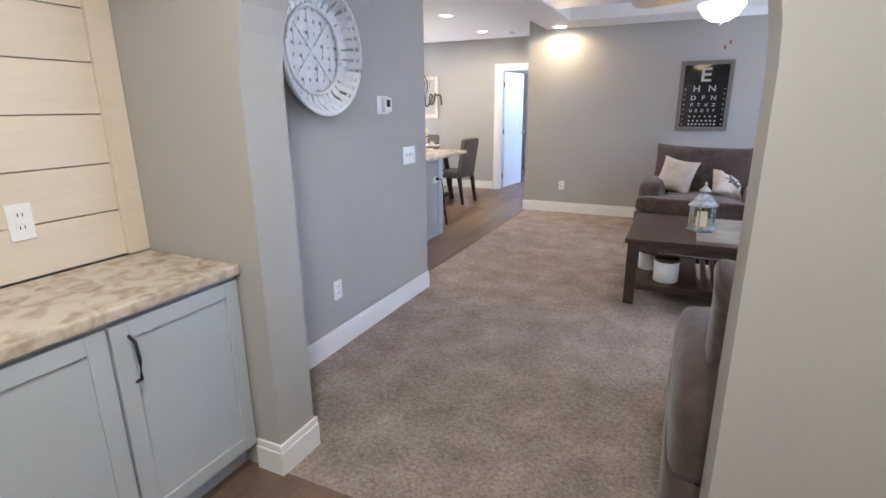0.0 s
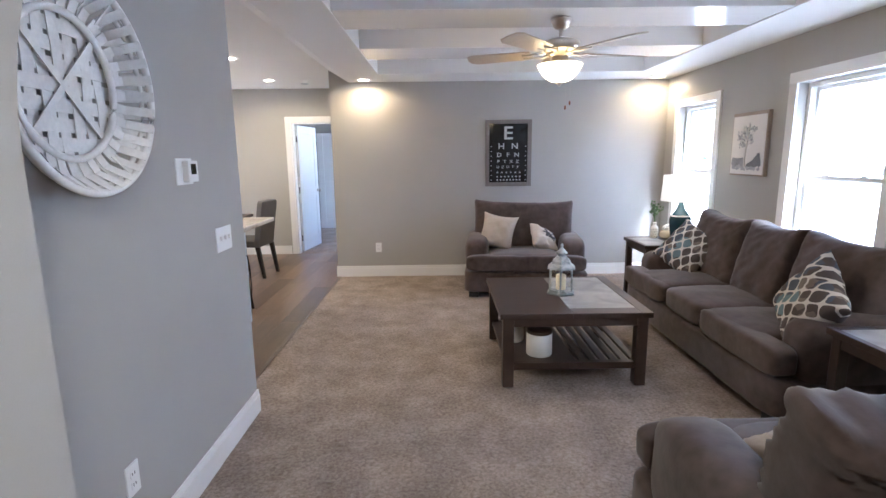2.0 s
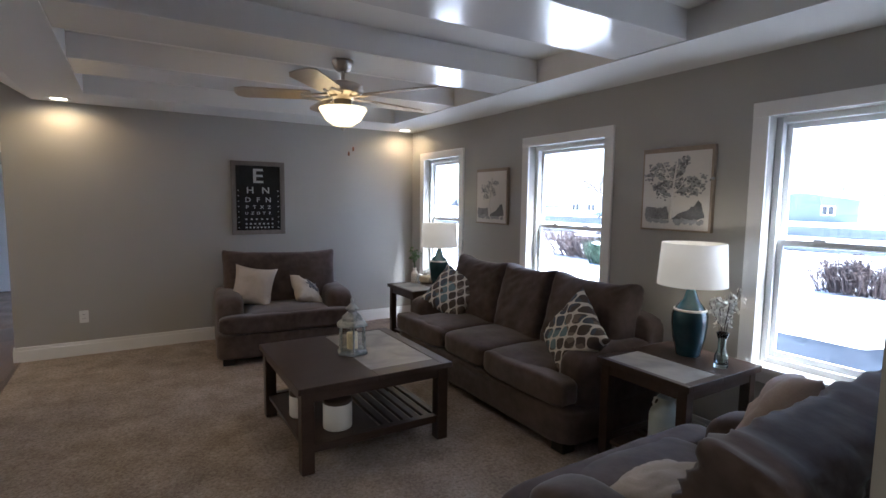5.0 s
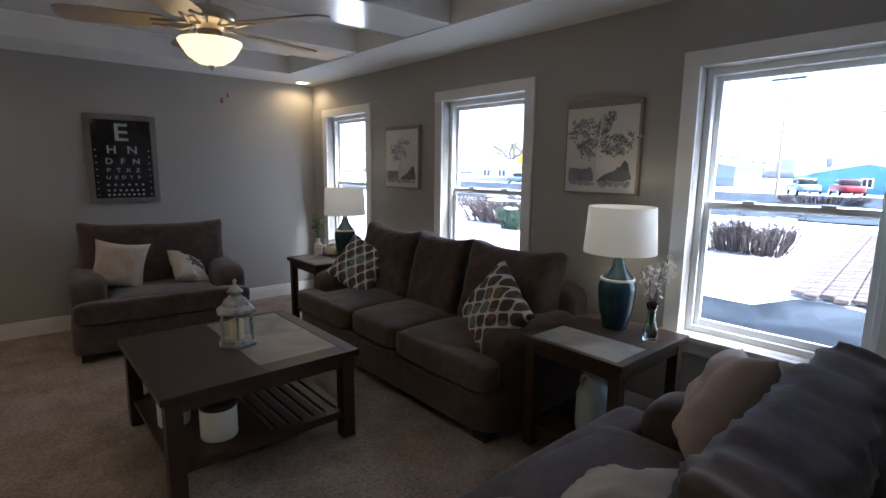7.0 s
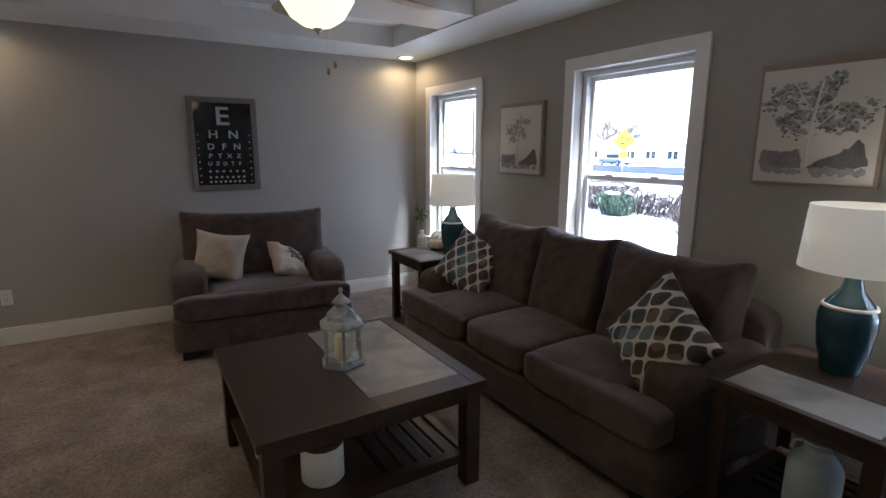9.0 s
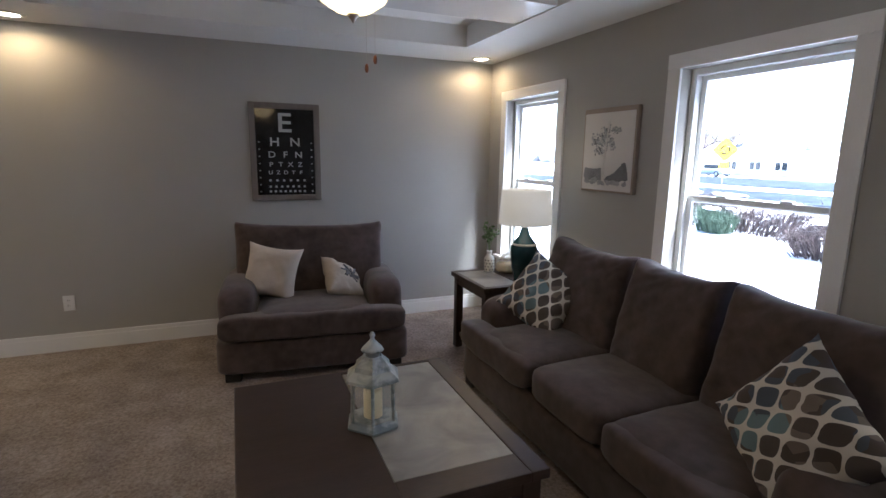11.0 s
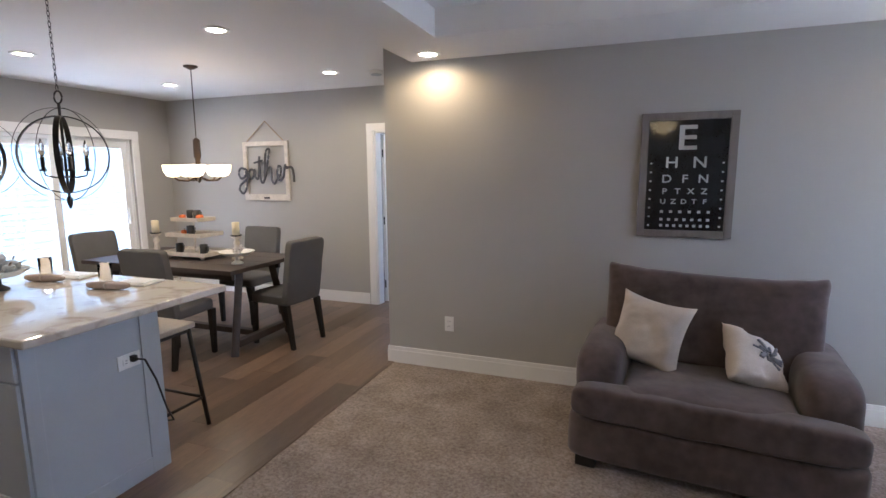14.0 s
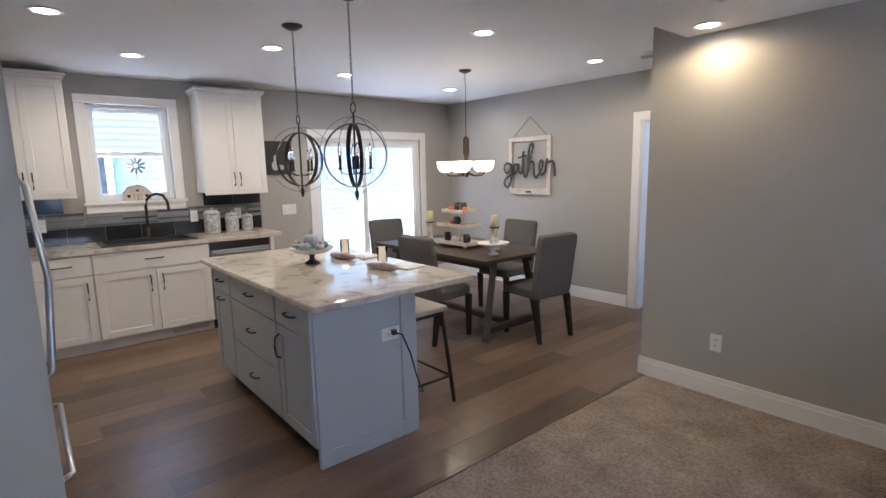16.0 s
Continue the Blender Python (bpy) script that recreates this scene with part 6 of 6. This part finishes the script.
for x, z, r in ((-0.10, 0.355, 0.032), (0.11, 0.355, 0.034), (-0.09, 0.215, 0.03)):
    g = thing("pumpkin", "small orange pumpkin on the tiered tray", "pumpkin", pose(-3.82 + x, 7.0, 0.75 + z), "pumpkins")
    bm = lathe(bmesh.new(), [(0.3 * r, 0.0), (0.85 * r, 0.2 * r), (r, 0.7 * r), (0.8 * r, 1.25 * r), (0.2 * r, 1.35 * r)], n=24)
    for v in bm.verts:
        q = 1 - 0.10 * abs(math.sin(4 * math.atan2(v.co.y, v.co.x)))
        v.co.x *= q
        v.co.y *= q
    part("fruit", bm, M_ORANGE, g, smooth=True)
    part("stem", tube(bmesh.new(), [(0, 0, 1.3 * r), (0.005, 0, 1.8 * r)], 0.004, 6), M_LEAF, g)
tagged(footed_bowl(pose(-3.18, 6.86, 0.75), "white footed cake stand with pale leaves", 1.0, False), category="cake stand")
sp = thing("dried_leaves", "pale dried leaves lying on the cake stand", "leaves", pose(-3.18, 6.86, 0.83))
sprig(sp, (0, 0, 0.01), 5, 0.05, 0.12, 0.04, M_TWIG, M_CANVAS, 8, 31)


# ---- "gather" sign ----
gs = thing("gather_sign", "distressed white window frame with a grey script word hung by twine", "wall sign", pose(-4.19, YD, 1.55))
w, h = 0.335, 0.355
for nm, q in (("frame_side", (-w, -w + 0.055, -h, h)), ("frame_side", (w - 0.055, w, -h, h)), ("frame_rail", (-w + 0.055, w - 0.055, h - 0.055, h)), ("frame_rail", (-w + 0.055, w - 0.055, -h, -h + 0.075))):
    part(nm, one_box(q[0], q[1], -0.03, -0.004, q[2], q[3], bevel=0.004), M_OLDW, gs)


def glide(pts, n=5):
    """Points along a smooth line through pts."""
    p = [Vector((a, b)) for a, b in pts]
    p = [2 * p[0] - p[1], *p, 2 * p[-1] - p[-2]]
    out = []
    for a, b, c, d in zip(p, p[1:], p[2:], p[3:]):
        for k in range(n):
            t = k / n
            out.append(0.5 * (2 * b + (c - a) * t + (2 * a - 5 * b + 4 * c - d) * t * t + (3 * b - a - 3 * c + d) * t ** 3))
    return out + [p[-2]]


SCRIPT = {
    "g": ((-27, 2), (-35, 4), (-39, -2), (-36, -9), (-30, -7), (-27, 2), (-26.5, -12), (-29, -23), (-34, -29), (-39, -24), (-37, -18), (-31, -13), (-24, -8)),
    "a": (( -16, 1), (-21, 2), (-24, -4), (-21, -10), (-17, -6), (-15, 2), (-14.5, -7), (-11, -10), (-9, -4)),
    "t": ((-9, -4), (-8, 10), (-7, 19), (-7.5, 4), (-6.5, -11), (-3.5, -15), (0, -9)),
    "h": ((0, -9), (4, 10), (8, 24), (7, 28), (3, 25), (1, 12), (0, -9), (4, 3), (8, 5), (9.5, -2), (10, -12), (13, -16), (17, -11)),
    "e": ((17, -11), (22, -4), (23, 4), (20, 6), (18, -1), (18.5, -9), (22, -12), (27, -7)),
    "r": ((27, -7), (29, 7), (31, 4), (36, 5), (39, 3), (40.5, -4), (41, -14)),
}
word = part("script_word", tube(bmesh.new(), [(-0.15, -0.05, 0.10), (-0.09, -0.05, 0.115), (-0.03, -0.05, 0.125)], 0.012, 8), M_GREYW, gs, "grey cursive script word", True)
for letter, line in SCRIPT.items():
    bm = tube(bmesh.new(), [(q.x * 0.0102, 0, q.y * 0.0094) for q in glide(line)], 0.0145, 8)
    for v in bm.verts:
        v.co.y = v.co.y * 0.7 - 0.047
    part("letter", bm, M_GREYW, word, smooth=True)
part("twine", tube(bmesh.new(), [(-0.27, -0.02, h), (0, -0.006, h + 0.24), (0.27, -0.02, h)], 0.005, 6), mat("jute_twine", (0.38, 0.28, 0.17), 0.9), gs)
part("sash_lift", one_box(-0.04, 0.04, -0.04, -0.03, -h + 0.02, -h + 0.04, bevel=0.003), M_BLACK, gs)

# ---- door to the next room ----
d2 = tagged(new("door_2"), "white painted doorway casing", "doorway", "", "structure")
casing(d2, "y", YD, -1, -2.72, -1.90, 0, 1.98, stool=False, floor=True)
for q in ((-2.72, -2.70, 0, 1.98), (-1.92, -1.90, 0, 1.98), (-2.70, -1.92, 1.96, 1.98)):
    part("jamb", one_box(q[0], q[1], YD - 0.002, YD + 0.122, q[2], q[3]), M_TRIM, d2)


def door_leaf(m, label):
    """Hinged at the origin, lying along x."""
    d = thing("door_leaf", label, "door", m, "white panel doors")
    bm = bmesh.new()
    box(bm, 0.12, 0.64, -0.012, 0.012, 0.1, 1.9)
    for q in ((0, 0.12, 0.01, 1.95), (0.64, 0.76, 0.01, 1.95), (0.12, 0.64, 0.01, 0.2), (0.12, 0.64, 0.85, 0.99), (0.12, 0.64, 1.83, 1.95)):
        box(bm, q[0], q[1], -0.018, 0.018, q[2], q[3], bevel=0.004)
    part("panel", bm, M_TRIM, d)
    for s in (-1, 1):
        part("knob", lathe(bmesh.new(), [(0.024, 0), (0.024, 0.005), (0.009, 0.012), (0.009, 0.035), (0.026, 0.045), (0.022, 0.06), (0.001, 0.064)], n=16), M_NICKEL, d, smooth=True, m=pose(0.70, 0.018 * s, 0.93, -90 * s))
    for z in (0.22, 0.97, 1.74):
        part("hinge", tube(bmesh.new(), [(-0.006, 0.0, z - 0.045), (-0.006, 0.0, z + 0.045)], 0.008, 8), M_BLACK, d)
    return d


dl = door_leaf(pose(-2.685, YD + 0.145, 0, 0, 0, 83), "white panel door standing open into the next room")
tagged(copy_thing(dl, pose(-3.02, 11.37, 0, 0, 0, 0)), "closed white panel door in the next room")

# ---- outdoors ----
GZ = -0.55
bm = bmesh.new()
bmesh.ops.create_grid(bm, x_segments=90, y_segments=90, size=1)
for v in bm.verts:
    u, w = math.copysign(abs(v.co.x) ** 2.2, v.co.x), math.copysign(abs(v.co.y) ** 2.2, v.co.y)
    v.co = Vector((u * 900, w * 900, GZ + 0.04 * noise.noise(Vector((u * 300, w * 300, 0)))))
structure("ground", bm, M_SNOW, "snow-covered ground reaching to the horizon", "ground")
bm = bmesh.new()
n = 40
near = [bm.verts.new((3.4, -7 + 13.0 * i / n, GZ + 0.05)) for i in range(n + 1)]
far = [bm.verts.new((8.6 + 0.35 * noise.noise(Vector((i * 0.45, 2, 0))) - (0.9 if i > 33 else 0), -7 + 13.0 * i / n, GZ + 0.05)) for i in range(n + 1)]
for i in range(n):
    bm.faces.new((near[i], far[i], far[i + 1], near[i + 1]))
structure("driveway", bm, M_ASPH, "wet dark asphalt drive with melt water", "driveway")
structure("road", one_box(24, 31, -300, 300, GZ + 0.03, GZ + 0.06), M_ASPH, "wet asphalt road beyond the snow", "road")
structure("parking_area", one_box(36, 52, -30, 60, GZ + 0.045, GZ + 0.055), M_ASPH, "wet parking area", "parking")
pav = tagged(new("paved_path"), "reddish grey paver path through the snow", "path", "", "structure")
pm = mesh_of("paver", one_box(-0.145, 0.145, -0.095, 0.095, 0, 0.06, bevel=0.008, seg=1), M_PAVER)
for i in range(36):
    x = 8.9 + i * 0.3
    for k in range(8):
        o = new("paver", pm)
        o.parent = pav
        o.location = (x + (0.15 if k % 2 else 0), 2.40 + i * 0.028 + k * 0.20, GZ + 0.055 + 0.004 * ((i + k) % 3))
stp = thing("garden_steps", "low timber steps at the end of the path", "steps", pose(19.8, 3.7, GZ))
for i in range(3):
    part("step", one_box(i * 0.35, i * 0.35 + 0.36, -0.6, 0.6, 0.02, 0.15 + i * 0.14, bevel=0.01), M_TWIG, stp)


def bush(x, y, w, d, h, seed, material, label, n=520):
    rnd = random.Random(seed)
    b = thing("hedge", label, "hedge", pose(x, y, GZ), "clipped hedges")
    bm = bmesh.new()
    for i in range(n):
        px, py = rnd.uniform(-w / 2, w / 2), rnd.uniform(-d / 2, d / 2)
        base = Vector((px * 0.55, py * 0.8, 0.03))
        top = Vector((px + rnd.gauss(0, 0.05), py + rnd.gauss(0, 0.05), h * rnd.uniform(0.5, 0.9) * (1 + 0.12 * math.sin(5 * py) + 0.10 * rnd.random())))
        mid = base.lerp(top, 0.6) + Vector((rnd.gauss(0, 0.05), rnd.gauss(0, 0.05), 0))
        s = Vector((rnd.gauss(0, 1), rnd.gauss(0, 1), 0)).normalized() * 0.012
        q = [bm.verts.new(p) for p in (base - s, base + s, mid + s, top, mid - s)]
        bm.faces.new(q)
        for k in range(4):
            c = mid.lerp(top, rnd.random())
            e = c + Vector((rnd.gauss(0, 0.10), rnd.gauss(0, 0.10), abs(rnd.gauss(0, 0.09))))
            t = Vector((rnd.gauss(0, 1), rnd.gauss(0, 1), rnd.gauss(0, 1))).normalized() * 0.012
            bm.faces.new([bm.verts.new(p) for p in (c - t, c + t, e)])
    tagged(part("twigs", bm, material, b), kind="stuff")
    bm = bmesh.new()
    for i in range(5):
        soft_box(bm, (rnd.uniform(-w, w) * 0.4, rnd.uniform(-d, d) * 0.4, h * 0.93), (w * 0.2, d * 0.22, 0.07), 2.2, crease=0.03, cuts=6, seed=i)
    part("snow_cap", bm, M_SNOW, b, "clumps of snow", True)


bush(13.0, 13.0, 1.3, 6.0, 0.95, 1, M_TWIG, "brown leafless clipped hedge in the snow", 900)
bush(12.2, 12.6, 0.9, 1.0, 0.75, 2, M_BUSH, "small evergreen shrub in front of the hedge", 400)
bush(13.0, 5.9, 1.3, 2.0, 0.95, 3, M_TWIG, "brown leafless clipped shrub beside the path")
bush(11.0, 8.6, 1.2, 2.4, 0.85, 7, M_TWIG, "brown leafless clipped hedge in the snow")
bush(10.6, 1.2, 1.0, 1.4, 0.9, 4, M_TWIG, "brown leafless shrub beside the path")
bush(38.0, 9.8, 1.2, 5.0, 0.6, 5, M_TWIG, "low brown hedge by the parking area", 500)
bush(18.0, 19.0, 1.2, 6.0, 0.7, 6, M_TWIG, "brown leafless hedge by the road", 600)


def building(x, y, length, depth, wall_h, ridge, body, roof, label, wins, flat=False):
    """Long side along y, seen from -x."""
    b = thing("house", label, "house", pose(x, y, GZ))
    part("wall", one_box(0, depth, -length / 2, length / 2, 0, wall_h), body, b)
    bm = bmesh.new()
    e = 0.5
    gab = [(-length / 2 - e, wall_h), (0, wall_h + ridge), (length / 2 + e, wall_h), (length / 2 + e, wall_h + 0.25), (0, wall_h + ridge + 0.3), (-length / 2 - e, wall_h + 0.25)]
    a = [bm.verts.new((-e, u, z)) for u, z in gab]
    c = [bm.verts.new((depth + e, u, z)) for u, z in gab]
    bm.faces.new(a[::-1])
    bm.faces.new(c)
    for i in range(6):
        bm.faces.new((a[i], a[(i + 1) % 6], c[(i + 1) % 6], c[i]))
    part("roof", bm, roof, b, "snow-covered roof")
    bm = bmesh.new()
    g = [(-length / 2, wall_h), (length / 2, wall_h), (0, wall_h + ridge)]
    a = [bm.verts.new((0.0, u, z - 0.01)) for u, z in g]
    c = [bm.verts.new((depth, u, z - 0.01)) for u, z in g]
    bm.faces.new(a)
    bm.faces.new(c[::-1])
    for i in range(3):
        bm.faces.new((a[i], a[(i + 1) % 3], c[(i + 1) % 3], c[i]))
    part("gable", bm, body, b)
    for u, z, w, h, door in wins:
        o = part("door" if door else "window", one_box(-0.06, -0.003, u - w / 2, u + w / 2, z, z + h), M_TRIM, b)
        if not door:
            for s in (-1, 1):
                part("pane", one_box(-0.075, -0.061, u + s * w * 0.22 - w * 0.17, u + s * w * 0.22 + w * 0.17, z + h * 0.1, z + h * 0.9), M_DGLASS, o)
    return b


building(60, 11.2, 9.6, 8, 1.7, 1.1, M_BLUE, M_SNOW, "low blue shop with a snowy roof and white window", [(0.0, 0.6, 0.9, 0.9, False), (-2.9, 0, 2.0, 1.7, True)])
building(58, 50, 22, 10, 2.6, 0.5, M_GREYB, M_SNOW, "long low pale building beyond the road", [(-8 + 3.2 * i, 0.7, 1.8, 1.2, i == 3) for i in range(6)])
building(70, 32, 12, 10, 2.6, 1.0, M_SIDE, M_SNOW, "pale house beyond the road", [(-3, 0.8, 1.5, 1.2, False), (2, 0.8, 1.5, 1.2, False)])
building(70, -4, 12, 10, 2.4, 1.0, M_GREYB, M_SNOW, "grey house behind the bare tree", [(-3, 0.8, 1.5, 1.2, False), (2, 0.8, 1.5, 1.2, False)])
building(17.0, -2.6, 6.0, 9, 2.9, 1.3, M_SIDE, M_GREYB, "pale-sided house at the edge of the path", [(1.2, 1.4, 1.0, 1.3, False)])


def bare_tree(x, y, h, seed, label):
    rnd = random.Random(seed)
    t = thing("bare_tree", label, "tree", pose(x, y, GZ), "bare trees")
    trunk, crown = bmesh.new(), bmesh.new()
    top = (0, 0, h * 0.42)
    tube(trunk, [(0, 0, 0), (0.05, 0.03, h * 0.2), top], h * 0.03, 8)

    def grow(p, d, l, r, lv):
        q = Vector(p) + d * l * 0.5 + Vector((rnd.gauss(0, 0.05), rnd.gauss(0, 0.05), 0)) * l
        e = q + (d + Vector((rnd.gauss(0, 0.25), rnd.gauss(0, 0.25), 0.1))).normalized() * l * 0.5
        tube(crown, [p, q, e], r, 5)
        if lv:
            for i in range(3):
                k = (d + Vector((rnd.gauss(0, 0.55), rnd.gauss(0, 0.55), rnd.gauss(0.1, 0.3)))).normalized()
                grow(tuple(e if i else q), k, l * 0.7, r * 0.58, lv - 1)
    for i in range(4):
        a = 6.283 * i / 4 + 0.4
        grow(top, Vector((math.cos(a) * 0.7, math.sin(a) * 0.8, 0.7)).normalized(), h * 0.24, h * 0.016, 3)
    part("trunk", trunk, M_TWIG, t, smooth=True)
    part("crown", crown, M_TWIG, t, "bare branches", True)


bare_tree(30, 2.1, 4.8, 5, "bare tree with a few lopped limbs")
bare_tree(66, 60, 8, 6, "bare tree behind the long building")
bare_tree(64, 54, 7, 7, "bare tree behind the long building")


def car(x, y, turn, paint, label, tall=0.0):
    c = thing("car", label, "car", pose(x, y, GZ + 0.05, 0, 0, turn), "parked cars")
    part("body", soft_box(bmesh.new(), (0, 0, 0.62), (4.3, 1.75, 0.62), 6, crease=0, cuts=10), paint, c, smooth=True)
    part("cabin", soft_box(bmesh.new(), (-0.2, 0, 1.1 + tall / 2), (2.3, 1.5, 0.6 + tall), 5, crease=0, cuts=10), M_DGLASS, c, "dark glazed cabin", True)
    part("roof", soft_box(bmesh.new(), (-0.2, 0, 1.38 + tall), (1.9, 1.4, 0.10), 4, crease=0, cuts=8), paint, c, smooth=True)
    for sx in (-1, 1):
        for sy in (-1, 1):
            w = part("wheel", lathe(bmesh.new(), [(0.20, -0.09), (0.32, -0.09), (0.32, 0.09), (0.20, 0.09)], n=18), M_BLACK, c, smooth=False, m=pose(sx * 1.35, sy * 0.80, 0.32, 90))
            part("rim", lathe(bmesh.new(), [(0.01, -0.095), (0.2, -0.092), (0.2, 0.092), (0.01, 0.095)], n=14), M_STEEL, w)


car(52, 14.2, 28, M_CARB, "pale blue car parked beside the blue shop")
car(52, 11.2, 24, M_RED, "red car parked beside the blue shop")
car(34, 2.2, 0, M_CARB, "pale pickup parked by the bare tree", 0.15)
car(52, 46, 85, M_CARB, "dark parked car by the long building")
sg = thing("road_sign", "yellow diamond roundabout warning sign on a post", "road sign", pose(30, 26.9, GZ, 0, 0, 39))
part("post", one_box(-0.04, 0.04, -0.04, 0.04, 0, 2.9), M_STEEL, sg)
part("diamond", one_box(-0.03, -0.01, -0.55, 0.55, -0.55, 0.55, bevel=0.05), M_YEL, sg, m=pose(-0.04, 0, 2.65, 45))
part("plaque", one_box(-0.07, -0.05, -0.28, 0.28, 1.45, 1.85), M_YEL, sg)
bm = bmesh.new()
for i in range(3):
    a = 2.094 * i
    tube(bm, [(-0.075, 0.26 * math.cos(a + t), 2.65 + 0.26 * math.sin(a + t)) for t in (0, 0.4, 0.8, 1.2, 1.5)], 0.055, 5)
part("arrow_ring", bm, M_BLACK, sg)
rs = thing("red_sign", "red shop sign on a post", "shop sign", pose(50, 5.5, GZ))
part("post", one_box(-0.1, 0.1, -0.1, 0.1, 0, 1.6), M_STEEL, rs)
part("board", one_box(-0.15, 0.15, -0.4, 0.4, 1.6, 2.5, bevel=0.04), M_RED, rs)
bx = thing("letterbox", "dark letterbox on a post beside the road", "letterbox", pose(22, 4.4, GZ))
part("post", one_box(-0.05, 0.05, -0.05, 0.05, 0, 0.9), M_TRIM, bx)
part("box", one_box(-0.18, 0.18, -0.3, 0.3, 0.9, 1.3, bevel=0.05), M_BLACK, bx)
for x, y, h in ((44, 14, 9.6), (90, 14.5, 11), (110, 48, 12)):
    p = thing("utility_pole", "wooden utility pole with a crossarm", "utility pole", pose(x, y, GZ), "utility poles")
    part("pole", lathe(bmesh.new(), [(0.11, 0), (0.07, h)], n=10), M_EDGE, p)
    part("crossarm", one_box(-0.06, 0.06, -1.1, 1.1, h - 0.9, h - 0.75), M_TWIG, p)
cb = thing("overhead_cable", "thin dark cable strung along the road", "cable", pose(0, 0, 0))
part("wire", tube(bmesh.new(), [(40, 60 - 6 * i, 9.0 + 0.02 * (i - 8) ** 2) for i in range(17)], 0.03, 5), M_BLACK, cb)
for y in (60, -36):
    part("cable_pole", lathe(bmesh.new(), [(0.16, GZ), (0.10, 11.3)], 40, y, 10), M_TWIG, cb)
part("wire", tube(bmesh.new(), [(40, 60 - 6 * i, 9.8 + 0.02 * (i - 8) ** 2) for i in range(17)], 0.03, 5), M_BLACK, cb)
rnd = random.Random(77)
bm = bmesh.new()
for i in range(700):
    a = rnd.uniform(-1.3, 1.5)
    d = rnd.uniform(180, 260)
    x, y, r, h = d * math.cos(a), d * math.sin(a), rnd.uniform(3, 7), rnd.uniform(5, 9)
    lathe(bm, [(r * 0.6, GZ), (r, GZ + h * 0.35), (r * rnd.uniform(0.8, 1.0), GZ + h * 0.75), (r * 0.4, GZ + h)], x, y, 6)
ob = structure("backdrop", bm, M_WOODS, "line of distant woods with haze painted into the colour", "woods")

# Neighbour's wall seen through the patio door and the kitchen window
nb = thing("neighbour_house", "pale blue clapboard wall of the house next door", "house", pose(-9.4, 6.0, GZ))
part("wall", one_box(-0.3, 0, -6, 6, 0, 4.6), M_SIDE, nb)
bmk = one_box(0, 0.016, -6, 6, 0, 0.10)
for v in bmk.verts:
    if v.co.z > 0.05 and v.co.x > 0.01:
        v.co.x = 0.004
cm = mesh_of("clapboard", bmk, M_SIDE)
for i in range(45):
    o = new("clapboard", cm)
    o.parent = nb
    o.location = (0.001, 0, 0.06 + i * 0.10)
nw = part("window", one_box(0.02, 0.06, -2.25, -1.25, 1.35, 2.50), M_TRIM, nb)
for a in (-2.17, -1.72):
    part("pane", one_box(0.061, 0.066, a, a + 0.38, 1.43, 2.42), M_DGLASS, nw)

# ---- floor boards ----
fl = bpy.data.objects["floor"]
W = 0.18
meshes = {}


def board(x0, x1, y0, y1):
    key = (round(x1 - x0, 3), round(y1 - y0, 3))
    if key not in meshes:
        meshes[key] = mesh_of("floor_board", one_box(0, key[0] - 0.0006, 0, key[1] - 0.0006, -0.016, 0.0, bevel=0.0006, seg=1), M_PLANK)
    o = new("floor_board", meshes[key])
    o.parent = fl
    o.location = (x0, y0, 0)


rnd = random.Random(11)
for X0, X1, Y0, Y1 in ((XK, -1.76, 2.8, YD), (-1.752, 1.38, -1.6, 1.44)):
    x = X0
    while x < X1 - 0.01:
        x1 = min(x + W, X1)
        y = Y0 - rnd.choice((0.0, 0.2, 0.4, 0.6, 0.8, 1.0))
        while y < Y1:
            a, b = max(y, Y0), min(y + 1.22, Y1)
            if b - a > 0.02:
                board(x, x1, a, b)
            y += 1.22
        x = x1
